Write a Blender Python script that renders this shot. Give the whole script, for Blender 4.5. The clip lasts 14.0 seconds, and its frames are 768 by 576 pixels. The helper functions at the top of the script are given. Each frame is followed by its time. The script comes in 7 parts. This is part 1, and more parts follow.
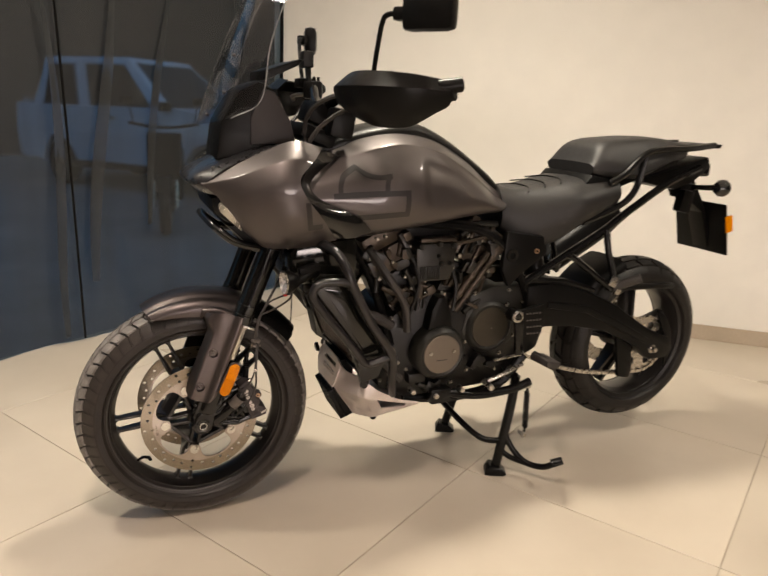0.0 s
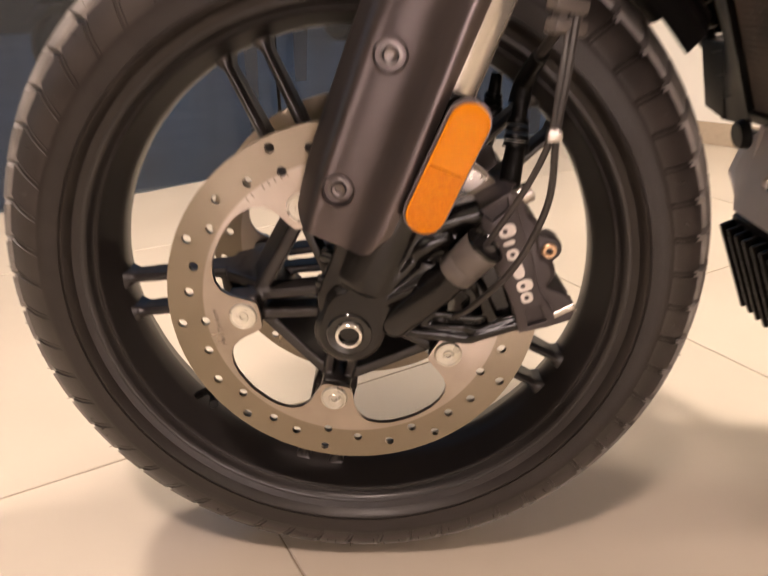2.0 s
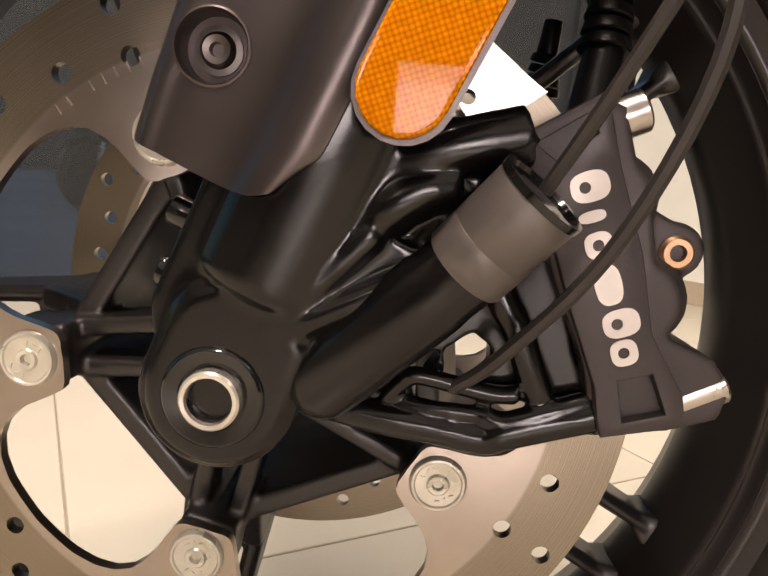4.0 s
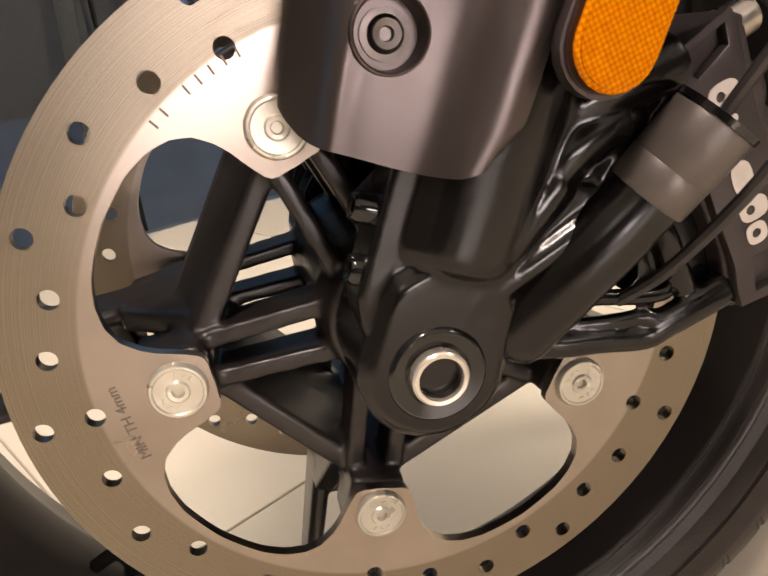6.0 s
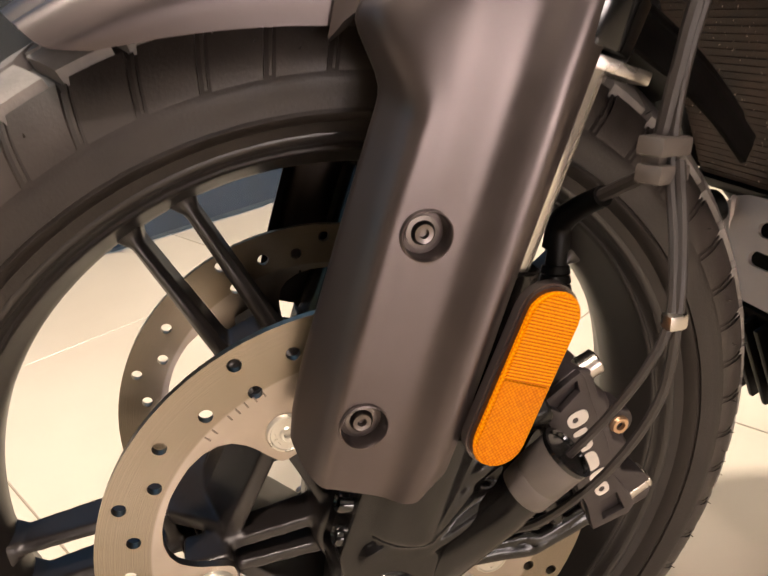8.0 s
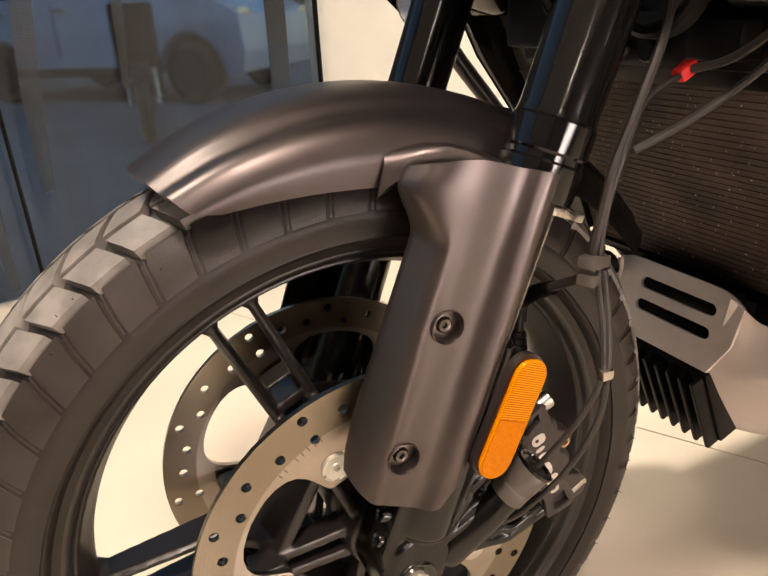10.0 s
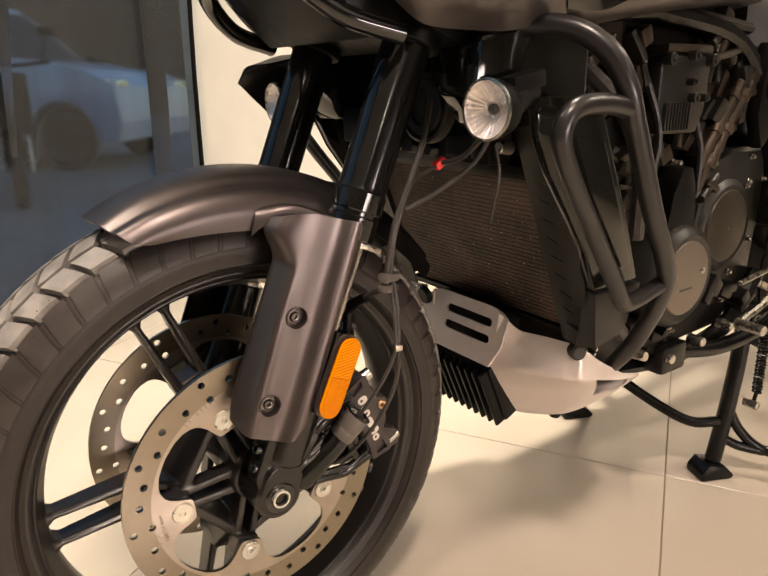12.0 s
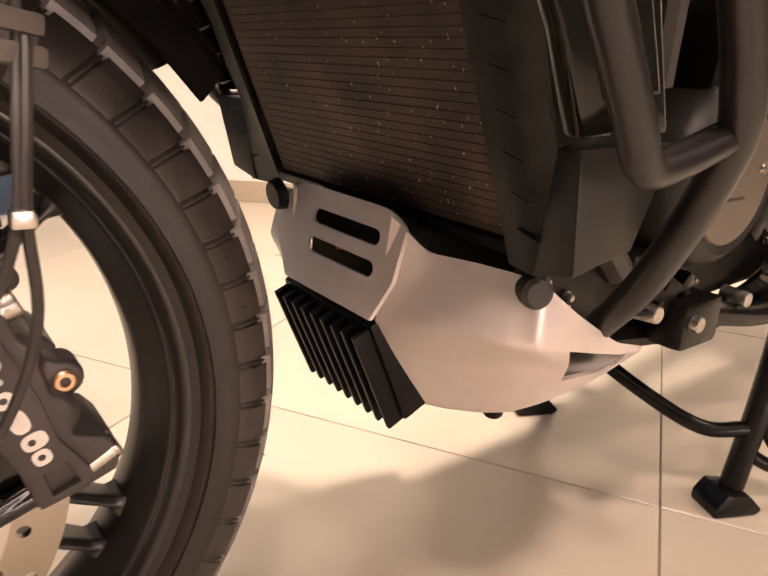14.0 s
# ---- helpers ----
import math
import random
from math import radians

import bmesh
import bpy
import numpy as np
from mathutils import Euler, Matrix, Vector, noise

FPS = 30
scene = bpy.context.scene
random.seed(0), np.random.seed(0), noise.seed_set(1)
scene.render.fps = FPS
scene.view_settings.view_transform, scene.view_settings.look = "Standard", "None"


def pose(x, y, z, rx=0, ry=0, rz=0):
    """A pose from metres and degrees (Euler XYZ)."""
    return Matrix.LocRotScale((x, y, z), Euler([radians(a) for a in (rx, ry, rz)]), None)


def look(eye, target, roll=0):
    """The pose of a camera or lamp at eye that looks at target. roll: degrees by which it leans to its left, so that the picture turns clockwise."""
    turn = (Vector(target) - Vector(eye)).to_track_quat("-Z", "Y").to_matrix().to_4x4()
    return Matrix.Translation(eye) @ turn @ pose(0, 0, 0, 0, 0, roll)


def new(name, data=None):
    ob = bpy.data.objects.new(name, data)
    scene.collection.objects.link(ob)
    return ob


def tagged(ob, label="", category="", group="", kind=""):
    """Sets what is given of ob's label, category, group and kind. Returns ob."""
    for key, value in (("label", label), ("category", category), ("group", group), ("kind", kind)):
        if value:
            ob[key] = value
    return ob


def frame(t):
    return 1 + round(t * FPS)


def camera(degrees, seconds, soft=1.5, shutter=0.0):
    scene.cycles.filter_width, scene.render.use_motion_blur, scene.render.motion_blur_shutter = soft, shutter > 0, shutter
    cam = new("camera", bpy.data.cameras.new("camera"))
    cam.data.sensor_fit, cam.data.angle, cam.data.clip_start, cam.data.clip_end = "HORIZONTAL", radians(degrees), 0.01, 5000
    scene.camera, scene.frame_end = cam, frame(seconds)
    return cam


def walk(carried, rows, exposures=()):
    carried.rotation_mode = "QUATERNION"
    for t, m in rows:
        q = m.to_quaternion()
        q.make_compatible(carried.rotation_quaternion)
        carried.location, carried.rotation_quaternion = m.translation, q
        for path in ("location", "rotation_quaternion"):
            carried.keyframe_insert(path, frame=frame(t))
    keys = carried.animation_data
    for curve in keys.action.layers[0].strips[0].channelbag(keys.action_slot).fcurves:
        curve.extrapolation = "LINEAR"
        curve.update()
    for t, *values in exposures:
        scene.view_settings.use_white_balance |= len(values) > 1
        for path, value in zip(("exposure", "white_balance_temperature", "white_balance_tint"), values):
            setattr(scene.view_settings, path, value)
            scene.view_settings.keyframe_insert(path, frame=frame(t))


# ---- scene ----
cam = camera(60.4, 14.0, 1.5, 0.25)
PATH = [
    (0, (-0.21, -1.832, 1.19), (0.557, -0.061, 0.663), 2.4),
    (0.5, (-0.175, -1.53, 1.102), (0.447, 0.284, 0.536), 2.0),
    (1, (-0.102, -1.225, 1.007), (0.261, 0.624, 0.335), 1.3),
    (1.5, (0.029, -0.828, 0.853), (0.105, 0.997, 0.039), -0.0),
    (2, (0.040, -0.590, 0.574), (0.004, 1.232, -0.256), -0.6),
    (2.5, (0.046, -0.431, 0.435), (-0.075, 1.475, -0.158), 1.5),
    (3, (0.066, -0.366, 0.396), (-0.122, 1.595, 0.046), 5.7),
    (3.2, (0.073, -0.360, 0.394), (-0.125, 1.606, 0.074), 6.9),
    (5.3, (0.004, -0.332, 0.433), (0.270, 1.577, -0.102), -4.5),
    (5.5, (-0.015, -0.337, 0.428), (0.316, 1.55, -0.146), -5.0),
    (6, (-0.053, -0.335, 0.437), (0.310, 1.508, -0.248), -6.7),
    (6.5, (-0.074, -0.326, 0.465), (0.334, 1.506, -0.225), -6.6),
    (7, (-0.07, -0.349, 0.504), (0.374, 1.484, -0.162), -6.2),
    (7.5, (-0.06, -0.369, 0.572), (0.373, 1.434, -0.178), -5.2),
    (8, (-0.052, -0.397, 0.632), (0.388, 1.385, -0.163), -4.5),
    (8.5, (-0.043, -0.429, 0.704), (0.398, 1.339, -0.124), -4.0),
    (8.7, (-0.040, -0.444, 0.73), (0.394, 1.318, -0.111), -3.8),
    (10.8, (-0.224, -0.523, 0.734), (0.747, 1.09, 0.058), -1.8),
    (11, (-0.224, -0.563, 0.741), (0.774, 1.044, 0.092), -1.4),
    (11.5, (-0.26, -0.68, 0.765), (0.789, 0.913, 0.162), -0.8),
    (12, (-0.272, -0.728, 0.771), (0.829, 0.836, 0.186), -0.3),
    (12.5, (-0.208, -0.679, 0.733), (0.958, 0.831, 0.135), 0.1),
    (13, (-0.106, -0.593, 0.663), (1.109, 0.873, 0.05), 0.7),
    (13.5, (0.007, -0.507, 0.581), (1.226, 0.949, -0.046), 1.9),
    (14, (0.099, -0.458, 0.552), (1.261, 1.042, -0.08), 3.1),
]
EXPOSURES = [(0.0, -0.30, 6500, 6), (1.0, -0.06, 6500, 8), (1.5, 0.08, 6550, 8), (2.0, 0.14, 6800, 16), (2.4, 0.38, 6450, 11), (3.0, 0.26, 6250, 9), (5.5, 0.18, 6400, 8), (7.0, 0.14, 6350, 11), (7.5, 0.30, 6400, 10), (8.0, 0.37, 6500, 9), (8.5, 0.34, 6500, 9), (11.0, 0.36, 6750, 8), (12.5, 0.30, 6750, 8), (13.0, 0.24, 6850, 12), (14.0, 0.44, 7050, 18)]
walk(cam, [(t, look(eye, target, roll)) for t, eye, target, roll in PATH], EXPOSURES)


# ---- world, lights, exposure ----
world = bpy.data.worlds.new("dusk_sky")
scene.world = world
world.use_nodes = True
wn = world.node_tree.nodes
sky = wn.new("ShaderNodeTexSky")
sky.sky_type, sky.sun_disc = "NISHITA", False
sky.sun_elevation, sky.sun_rotation = radians(4), radians(150)
sky.ozone_density, sky.air_density = 2.6, 1.2
world.node_tree.links.new(sky.outputs[0], wn["Background"].inputs[0])
wn["Background"].inputs[1].default_value = 0.58

ROOM_H = 2.9
WARM = (1.0, 0.88, 0.745)


def ceiling_lamp(x, y, watts, tone, size=0.30, spread=140):
    lamp = bpy.data.lights.new("downlight_glow", "AREA")
    lamp.shape, lamp.size, lamp.energy, lamp.color, lamp.spread = "DISK", size, watts, tone, radians(spread)
    ob = new("downlight_glow", lamp)
    ob.location = (x, y, ROOM_H - 0.03)
    return ob


ROSE = (1.0, 0.80, 0.70)
LAMPS = [(0.85, 0.32, 57), (-1.1, 0.35, 31), (-0.35, -1.25, 38), (2.6, -1.3, 30), (-1.9, -4.0, 14), (2.2, -4.2, 14)]
for lx, ly, lw in LAMPS:
    ceiling_lamp(lx, ly, lw, ROSE if ly == -1.25 else WARM)

# the lit display panel on the wall behind the camera
PANEL = Vector((0.78, -5.02, 0.85))
panel_lamp = bpy.data.lights.new("panel_glow", "AREA")
panel_lamp.shape, panel_lamp.size, panel_lamp.size_y, panel_lamp.energy, panel_lamp.color = "RECTANGLE", 1.9, 0.38, 30, (1.0, 0.82, 0.77)
panel_ob = new("panel_glow", panel_lamp)
panel_ob.matrix_world = look(PANEL + Vector((0, 0.05, 0)), (0.78, 0, 0.85))


# ---- materials ----
def material(name):
    m = bpy.data.materials.new(name)
    m.use_nodes = True
    return m, m.node_tree.nodes, m.node_tree.links, m.node_tree.nodes["Principled BSDF"]


def surface(name, colour, rough=0.5, metal=0.0, coat=0.0, vary=0.12, grain=60.0, bump=0.05, bump_scale=400.0, spec=0.5, patches=6.0, rough_vary=0.12, coat_rough=0.05):
    """A painted, cast or moulded surface: colour and gloss vary at two scales, with fine relief."""
    m, n, l, b = material(name)
    tc = n.new("ShaderNodeTexCoord")
    big, fine, rel = n.new("ShaderNodeTexNoise"), n.new("ShaderNodeTexNoise"), n.new("ShaderNodeTexNoise")
    for node, s, d in ((big, patches, 3), (fine, grain, 4), (rel, bump_scale, 2)):
        node.inputs["Scale"].default_value, node.inputs["Detail"].default_value = s, d
        l.new(tc.outputs["Object"], node.inputs["Vector"])
    mixv = n.new("ShaderNodeMath"); mixv.operation = "MULTIPLY"
    l.new(big.outputs[0], mixv.inputs[0]); l.new(fine.outputs[0], mixv.inputs[1])
    ramp = n.new("ShaderNodeMapRange")
    ramp.inputs["From Min"].default_value, ramp.inputs["From Max"].default_value = 0.12, 0.40
    ramp.inputs["To Min"].default_value, ramp.inputs["To Max"].default_value = 1 - vary, 1 + vary
    l.new(mixv.outputs[0], ramp.inputs["Value"])
    col = n.new("ShaderNodeVectorMath"); col.operation = "SCALE"
    col.inputs[0].default_value = colour
    l.new(ramp.outputs[0], col.inputs["Scale"])
    l.new(col.outputs[0], b.inputs["Base Color"])
    rr = n.new("ShaderNodeMapRange")
    rr.inputs["From Min"].default_value, rr.inputs["From Max"].default_value = 0.3, 0.7
    rr.inputs["To Min"].default_value, rr.inputs["To Max"].default_value = max(0.02, rough - rough_vary / 2), rough + rough_vary / 2
    l.new(fine.outputs[0], rr.inputs["Value"]); l.new(rr.outputs[0], b.inputs["Roughness"])
    b.inputs["Metallic"].default_value = metal
    b.inputs["Specular IOR Level"].default_value = spec
    b.inputs["Coat Weight"].default_value, b.inputs["Coat Roughness"].default_value = coat, coat_rough
    if bump:
        bp = n.new("ShaderNodeBump")
        bp.inputs["Strength"].default_value, bp.inputs["Distance"].default_value = bump, 0.001
        l.new(rel.outputs[0], bp.inputs["Height"]); l.new(bp.outputs[0], b.inputs["Normal"])
    return m


M = {}
M["rubber"] = surface("tyre_rubber", (0.0185, 0.0147, 0.0125), 0.45, vary=0.25, bump=0.15, bump_scale=500, spec=0.38)
M["tread"] = surface("dusty_tread_rubber", (0.029, 0.0235, 0.0205), 0.45, vary=0.35, grain=30, bump=0.15, bump_scale=500, spec=0.45)
# tyre rubber again, darkened to hold the shade on the rear wheel's unlit side
M["shaded_rubber"] = surface("shaded_rear_rubber", (0.0095, 0.0078, 0.0068), 0.48, vary=0.25, bump=0.15, bump_scale=500, spec=0.35)
# crown blocks: dust, plus the glare of overhead light painted in as paler rubber
M["dusty"] = surface("lit_dusty_crown_rubber", (0.175, 0.160, 0.147), 0.5, vary=0.40, grain=45, bump=0.2, bump_scale=500, spec=0.5)
M["screw"] = surface("dull_screw_steel", (0.16, 0.142, 0.135), 0.34, metal=1.0, bump=0.1, vary=0.1)
M["rim"] = surface("satin_black_paint", (0.0042, 0.0038, 0.0037), 0.15, metal=0.0, bump=0.0, spec=0.38, vary=0.05, rough_vary=0.03)
M["legpaint"] = surface("cast_leg_paint", (0.0042, 0.0037, 0.0035), 0.21, bump=0.04, bump_scale=500, spec=0.45, vary=0.10, patches=40, rough_vary=0.10)
M["black"] = surface("black_plastic", (0.0034, 0.0031, 0.0029), 0.38, bump=0.10, bump_scale=900, spec=0.14)
M["gloss"] = surface("gloss_black_paint", (0.005, 0.005, 0.005), 0.12, coat=0.3, bump=0.0, rough_vary=0.05)
M["frame"] = surface("black_powder_coat", (0.0045, 0.0042, 0.0042), 0.24, bump=0.0, spec=0.22, rough_vary=0.05, vary=0.05)
M["wheel"] = surface("satin_black_wheel_paint", (0.0165, 0.0142, 0.0132), 0.34, bump=0.0, spec=0.55, vary=0.06, rough_vary=0.05)
M["barpaint"] = surface("slate_bar_paint", (0.012, 0.0108, 0.0112), 0.30, bump=0.0, spec=0.45, vary=0.05, rough_vary=0.02)
M["matt"] = surface("matt_moulded_plastic", (0.006, 0.0056, 0.005), 0.38, bump=0.1, bump_scale=900, spec=0.26, vary=0.08)
M["shroud"] = surface("gloss_moulded_plastic", (0.0060, 0.0058, 0.0048), 0.09, bump=0.01, bump_scale=300, spec=0.5, vary=0.08)
M["satin"] = surface("satin_moulded_plastic", (0.013, 0.0125, 0.0105), 0.42, bump=0.1, bump_scale=900, spec=0.40, vary=0.08)
M["tube"] = surface("anodised_black_tube", (0.004, 0.004, 0.004), 0.12, bump=0.0, rough_vary=0.02, spec=0.5)
M["cover"] = surface("satin_graphite_paint", (0.108, 0.091, 0.088), 0.35, metal=0.88, bump=0.0, vary=0.04, rough_vary=0.05)
M["fender"] = surface("dark_graphite_lacquer", (0.084, 0.072, 0.070), 0.37, metal=0.9, bump=0.0, vary=0.04, rough_vary=0.03)
M["silver"] = surface("gunmetal_metallic_paint", (0.082, 0.071, 0.068), 0.44, metal=0.75, coat=0.42, coat_rough=0.03, bump=0.0, vary=0.03, rough_vary=0.02, spec=0.4)
M["mark"] = surface("charcoal_emblem_paint", (0.016, 0.0135, 0.0125), 0.4, metal=0.4, coat=0.5, vary=0.05, bump=0)
M["alu"] = surface("brushed_aluminium_plate", (0.70, 0.63, 0.60), 0.38, metal=0.35, bump=0.05, bump_scale=700, vary=0.05)
M["chrome"] = surface("hard_chrome", (0.74, 0.70, 0.62), 0.22, metal=0.7, bump=0, vary=0.04, rough_vary=0.05)
M["steel"] = surface("plated_steel", (0.50, 0.47, 0.43), 0.28, metal=1.0, bump=0.1, vary=0.12)
M["bolt"] = surface("zinc_bolt", (0.62, 0.60, 0.52), 0.30, metal=0.6, bump=0.15, vary=0.15)
M["trim"] = surface("mauve_trim_plastic", (0.020, 0.016, 0.0155), 0.5, bump=0.1, spec=0.3, vary=0.06)
M["gold"] = surface("passivated_bolt", (0.55, 0.36, 0.22), 0.32, metal=0.9, bump=0.1)
M["engine"] = surface("dark_cast_engine", (0.0045, 0.0038, 0.0033), 0.36, metal=0.3, bump=0.25, bump_scale=700, vary=0.2)
M["cast"] = surface("satin_black_casting", (0.012, 0.0105, 0.0088), 0.34, metal=0.2, bump=0.25, bump_scale=700, vary=0.25)
M["bronze"] = surface("bronze_grey_casting", (0.055, 0.042, 0.031), 0.34, metal=0.7, bump=0.25, bump_scale=900, vary=0.15)
M["derby"] = surface("satin_bronze_plate", (0.17, 0.142, 0.115), 0.40, metal=0.6, bump=0.1, vary=0.06)
M["primary"] = surface("olive_bronze_cover", (0.050, 0.042, 0.030), 0.34, metal=0.5, bump=0.1, vary=0.10)
M["vinyl"] = surface("seat_vinyl", (0.0095, 0.0085, 0.008), 0.50, bump=0.3, bump_scale=700, vary=0.1)
M["hose"] = surface("rubber_hose", (0.028, 0.024, 0.022), 0.5, bump=0.1)
M["red"] = surface("red_plastic", (0.75, 0.03, 0.03), 0.4, bump=0.05)
M["grey"] = surface("grey_damper_cap", (0.12, 0.105, 0.095), 0.38, metal=0.3, bump=0.1)
M["calip"] = surface("anodised_caliper", (0.050, 0.042, 0.042), 0.45, metal=0.4, bump=0.08, vary=0.05)
M["letter"] = surface("pale_print", (0.62, 0.58, 0.54), 0.4, metal=0.3, bump=0)
M["stamp"] = surface("engraved_mark", (0.20, 0.17, 0.145), 0.5, metal=0.5, bump=0)
M["nose"] = surface("dark_grey_nose_paint", (0.022, 0.021, 0.022), 0.30, metal=0.3, coat=0.3, bump=0, vary=0.05)
M["edge"] = surface("cut_screen_edge", (0.20, 0.20, 0.205), 0.3, vary=0.03, bump=0)
M["bowl"] = surface("mirror_coated_bowl", (0.85, 0.79, 0.78), 0.28, metal=0.6, bump=0, vary=0.03)


def ring_steel():
    """Machined brake disc: fine concentric grooves about the wheel's axle and a worn band."""
    m, n, l, b = material("machined_disc_steel")
    geo, sep = n.new("ShaderNodeNewGeometry"), n.new("ShaderNodeSeparateXYZ")
    tc = n.new("ShaderNodeTexCoord")
    l.new(tc.outputs["Object"], sep.inputs[0])
    flat = n.new("ShaderNodeCombineXYZ")
    l.new(sep.outputs["X"], flat.inputs["X"]); l.new(sep.outputs["Z"], flat.inputs["Z"])
    ln = n.new("ShaderNodeVectorMath"); ln.operation = "LENGTH"
    l.new(flat.outputs[0], ln.inputs[0])
    no = n.new("ShaderNodeTexNoise"); no.noise_dimensions = "1D"
    no.inputs["Scale"].default_value, no.inputs["Detail"].default_value = 3600, 5
    l.new(ln.outputs["Value"], no.inputs["W"])
    cloud = n.new("ShaderNodeTexNoise")
    cloud.inputs["Scale"].default_value, cloud.inputs["Detail"].default_value = 30, 4
    l.new(tc.outputs["Object"], cloud.inputs["Vector"])
    band = n.new("ShaderNodeMapRange")      # the swept band outside the carrier
    band.inputs["From Min"].default_value, band.inputs["From Max"].default_value = 0.1285, 0.1300
    l.new(ln.outputs["Value"], band.inputs["Value"])
    ramp = n.new("ShaderNodeValToRGB")
    ramp.color_ramp.elements[0].position, ramp.color_ramp.elements[0].color = 0.3, (0.195, 0.166, 0.126, 1)
    ramp.color_ramp.elements[1].position, ramp.color_ramp.elements[1].color = 0.7, (0.370, 0.322, 0.255, 1)
    l.new(no.outputs[0], ramp.inputs[0])
    plain = n.new("ShaderNodeValToRGB")
    plain.color_ramp.elements[0].position, plain.color_ramp.elements[0].color = 0.3, (0.40, 0.352, 0.306, 1)
    plain.color_ramp.elements[1].position, plain.color_ramp.elements[1].color = 0.7, (0.47, 0.417, 0.366, 1)
    l.new(cloud.outputs[0], plain.inputs[0])
    mix = n.new("ShaderNodeMix"); mix.data_type = "RGBA"
    l.new(band.outputs[0], mix.inputs["Factor"]); l.new(plain.outputs[0], mix.inputs["A"]); l.new(ramp.outputs[0], mix.inputs["B"])
    l.new(mix.outputs["Result"], b.inputs["Base Color"])
    rr = n.new("ShaderNodeMapRange")
    rr.inputs["To Min"].default_value, rr.inputs["To Max"].default_value = 0.24, 0.36
    l.new(cloud.outputs[0], rr.inputs["Value"]); l.new(rr.outputs[0], b.inputs["Roughness"])
    b.inputs["Metallic"].default_value, b.inputs["Anisotropic"].default_value = 1.0, 0.85
    tg = n.new("ShaderNodeTangent"); tg.direction_type, tg.axis = "RADIAL", "Y"
    l.new(tg.outputs[0], b.inputs["Tangent"])
    hgt = n.new("ShaderNodeMath"); hgt.operation = "MULTIPLY"
    l.new(no.outputs[0], hgt.inputs[0]); l.new(band.outputs[0], hgt.inputs[1])
    bp = n.new("ShaderNodeBump")
    bp.inputs["Strength"].default_value, bp.inputs["Distance"].default_value = 0.12, 0.0003
    l.new(hgt.outputs[0], bp.inputs["Height"]); l.new(bp.outputs[0], b.inputs["Normal"])
    return m


def reflector_plastic(name, lined):
    """Amber moulding over prisms: small cells, or fine slanting lines."""
    m, n, l, b = material(name)
    tc, mp = n.new("ShaderNodeTexCoord"), n.new("ShaderNodeMapping")
    mp.inputs["Rotation"].default_value = (0, radians(22), 0)
    l.new(tc.outputs["Object"], mp.inputs["Vector"])
    vo = n.new("ShaderNodeTexVoronoi"); vo.inputs["Scale"].default_value = 620; vo.inputs["Randomness"].default_value = 0.15
    l.new(mp.outputs[0], vo.inputs["Vector"])
    if lined:
        wv = n.new("ShaderNodeTexWave"); wv.bands_direction = "DIAGONAL"
        wv.inputs["Scale"].default_value, wv.inputs["Distortion"].default_value = 260, 0.3
        l.new(mp.outputs[0], wv.inputs["Vector"])
    pattern = wv.outputs["Fac"] if lined else vo.outputs["Distance"]
    ramp = n.new("ShaderNodeValToRGB")
    ramp.color_ramp.elements[0].position, ramp.color_ramp.elements[0].color = 0.05, (0.93, 0.355, 0.001, 1)
    ramp.color_ramp.elements[1].position, ramp.color_ramp.elements[1].color = 0.75, (0.44, 0.105, 0.001, 1)
    l.new(pattern, ramp.inputs[0]); l.new(ramp.outputs[0], b.inputs["Base Color"])
    bp = n.new("ShaderNodeBump"); bp.inputs["Strength"].default_value, bp.inputs["Distance"].default_value = 0.4, 0.0005
    l.new(pattern, bp.inputs["Height"]); l.new(bp.outputs[0], b.inputs["Normal"])
    b.inputs["Roughness"].default_value, b.inputs["Coat Weight"].default_value, b.inputs["Coat Roughness"].default_value = 0.5, 0.24, 0.03
    b.inputs["Specular IOR Level"].default_value = 0.0
    return m


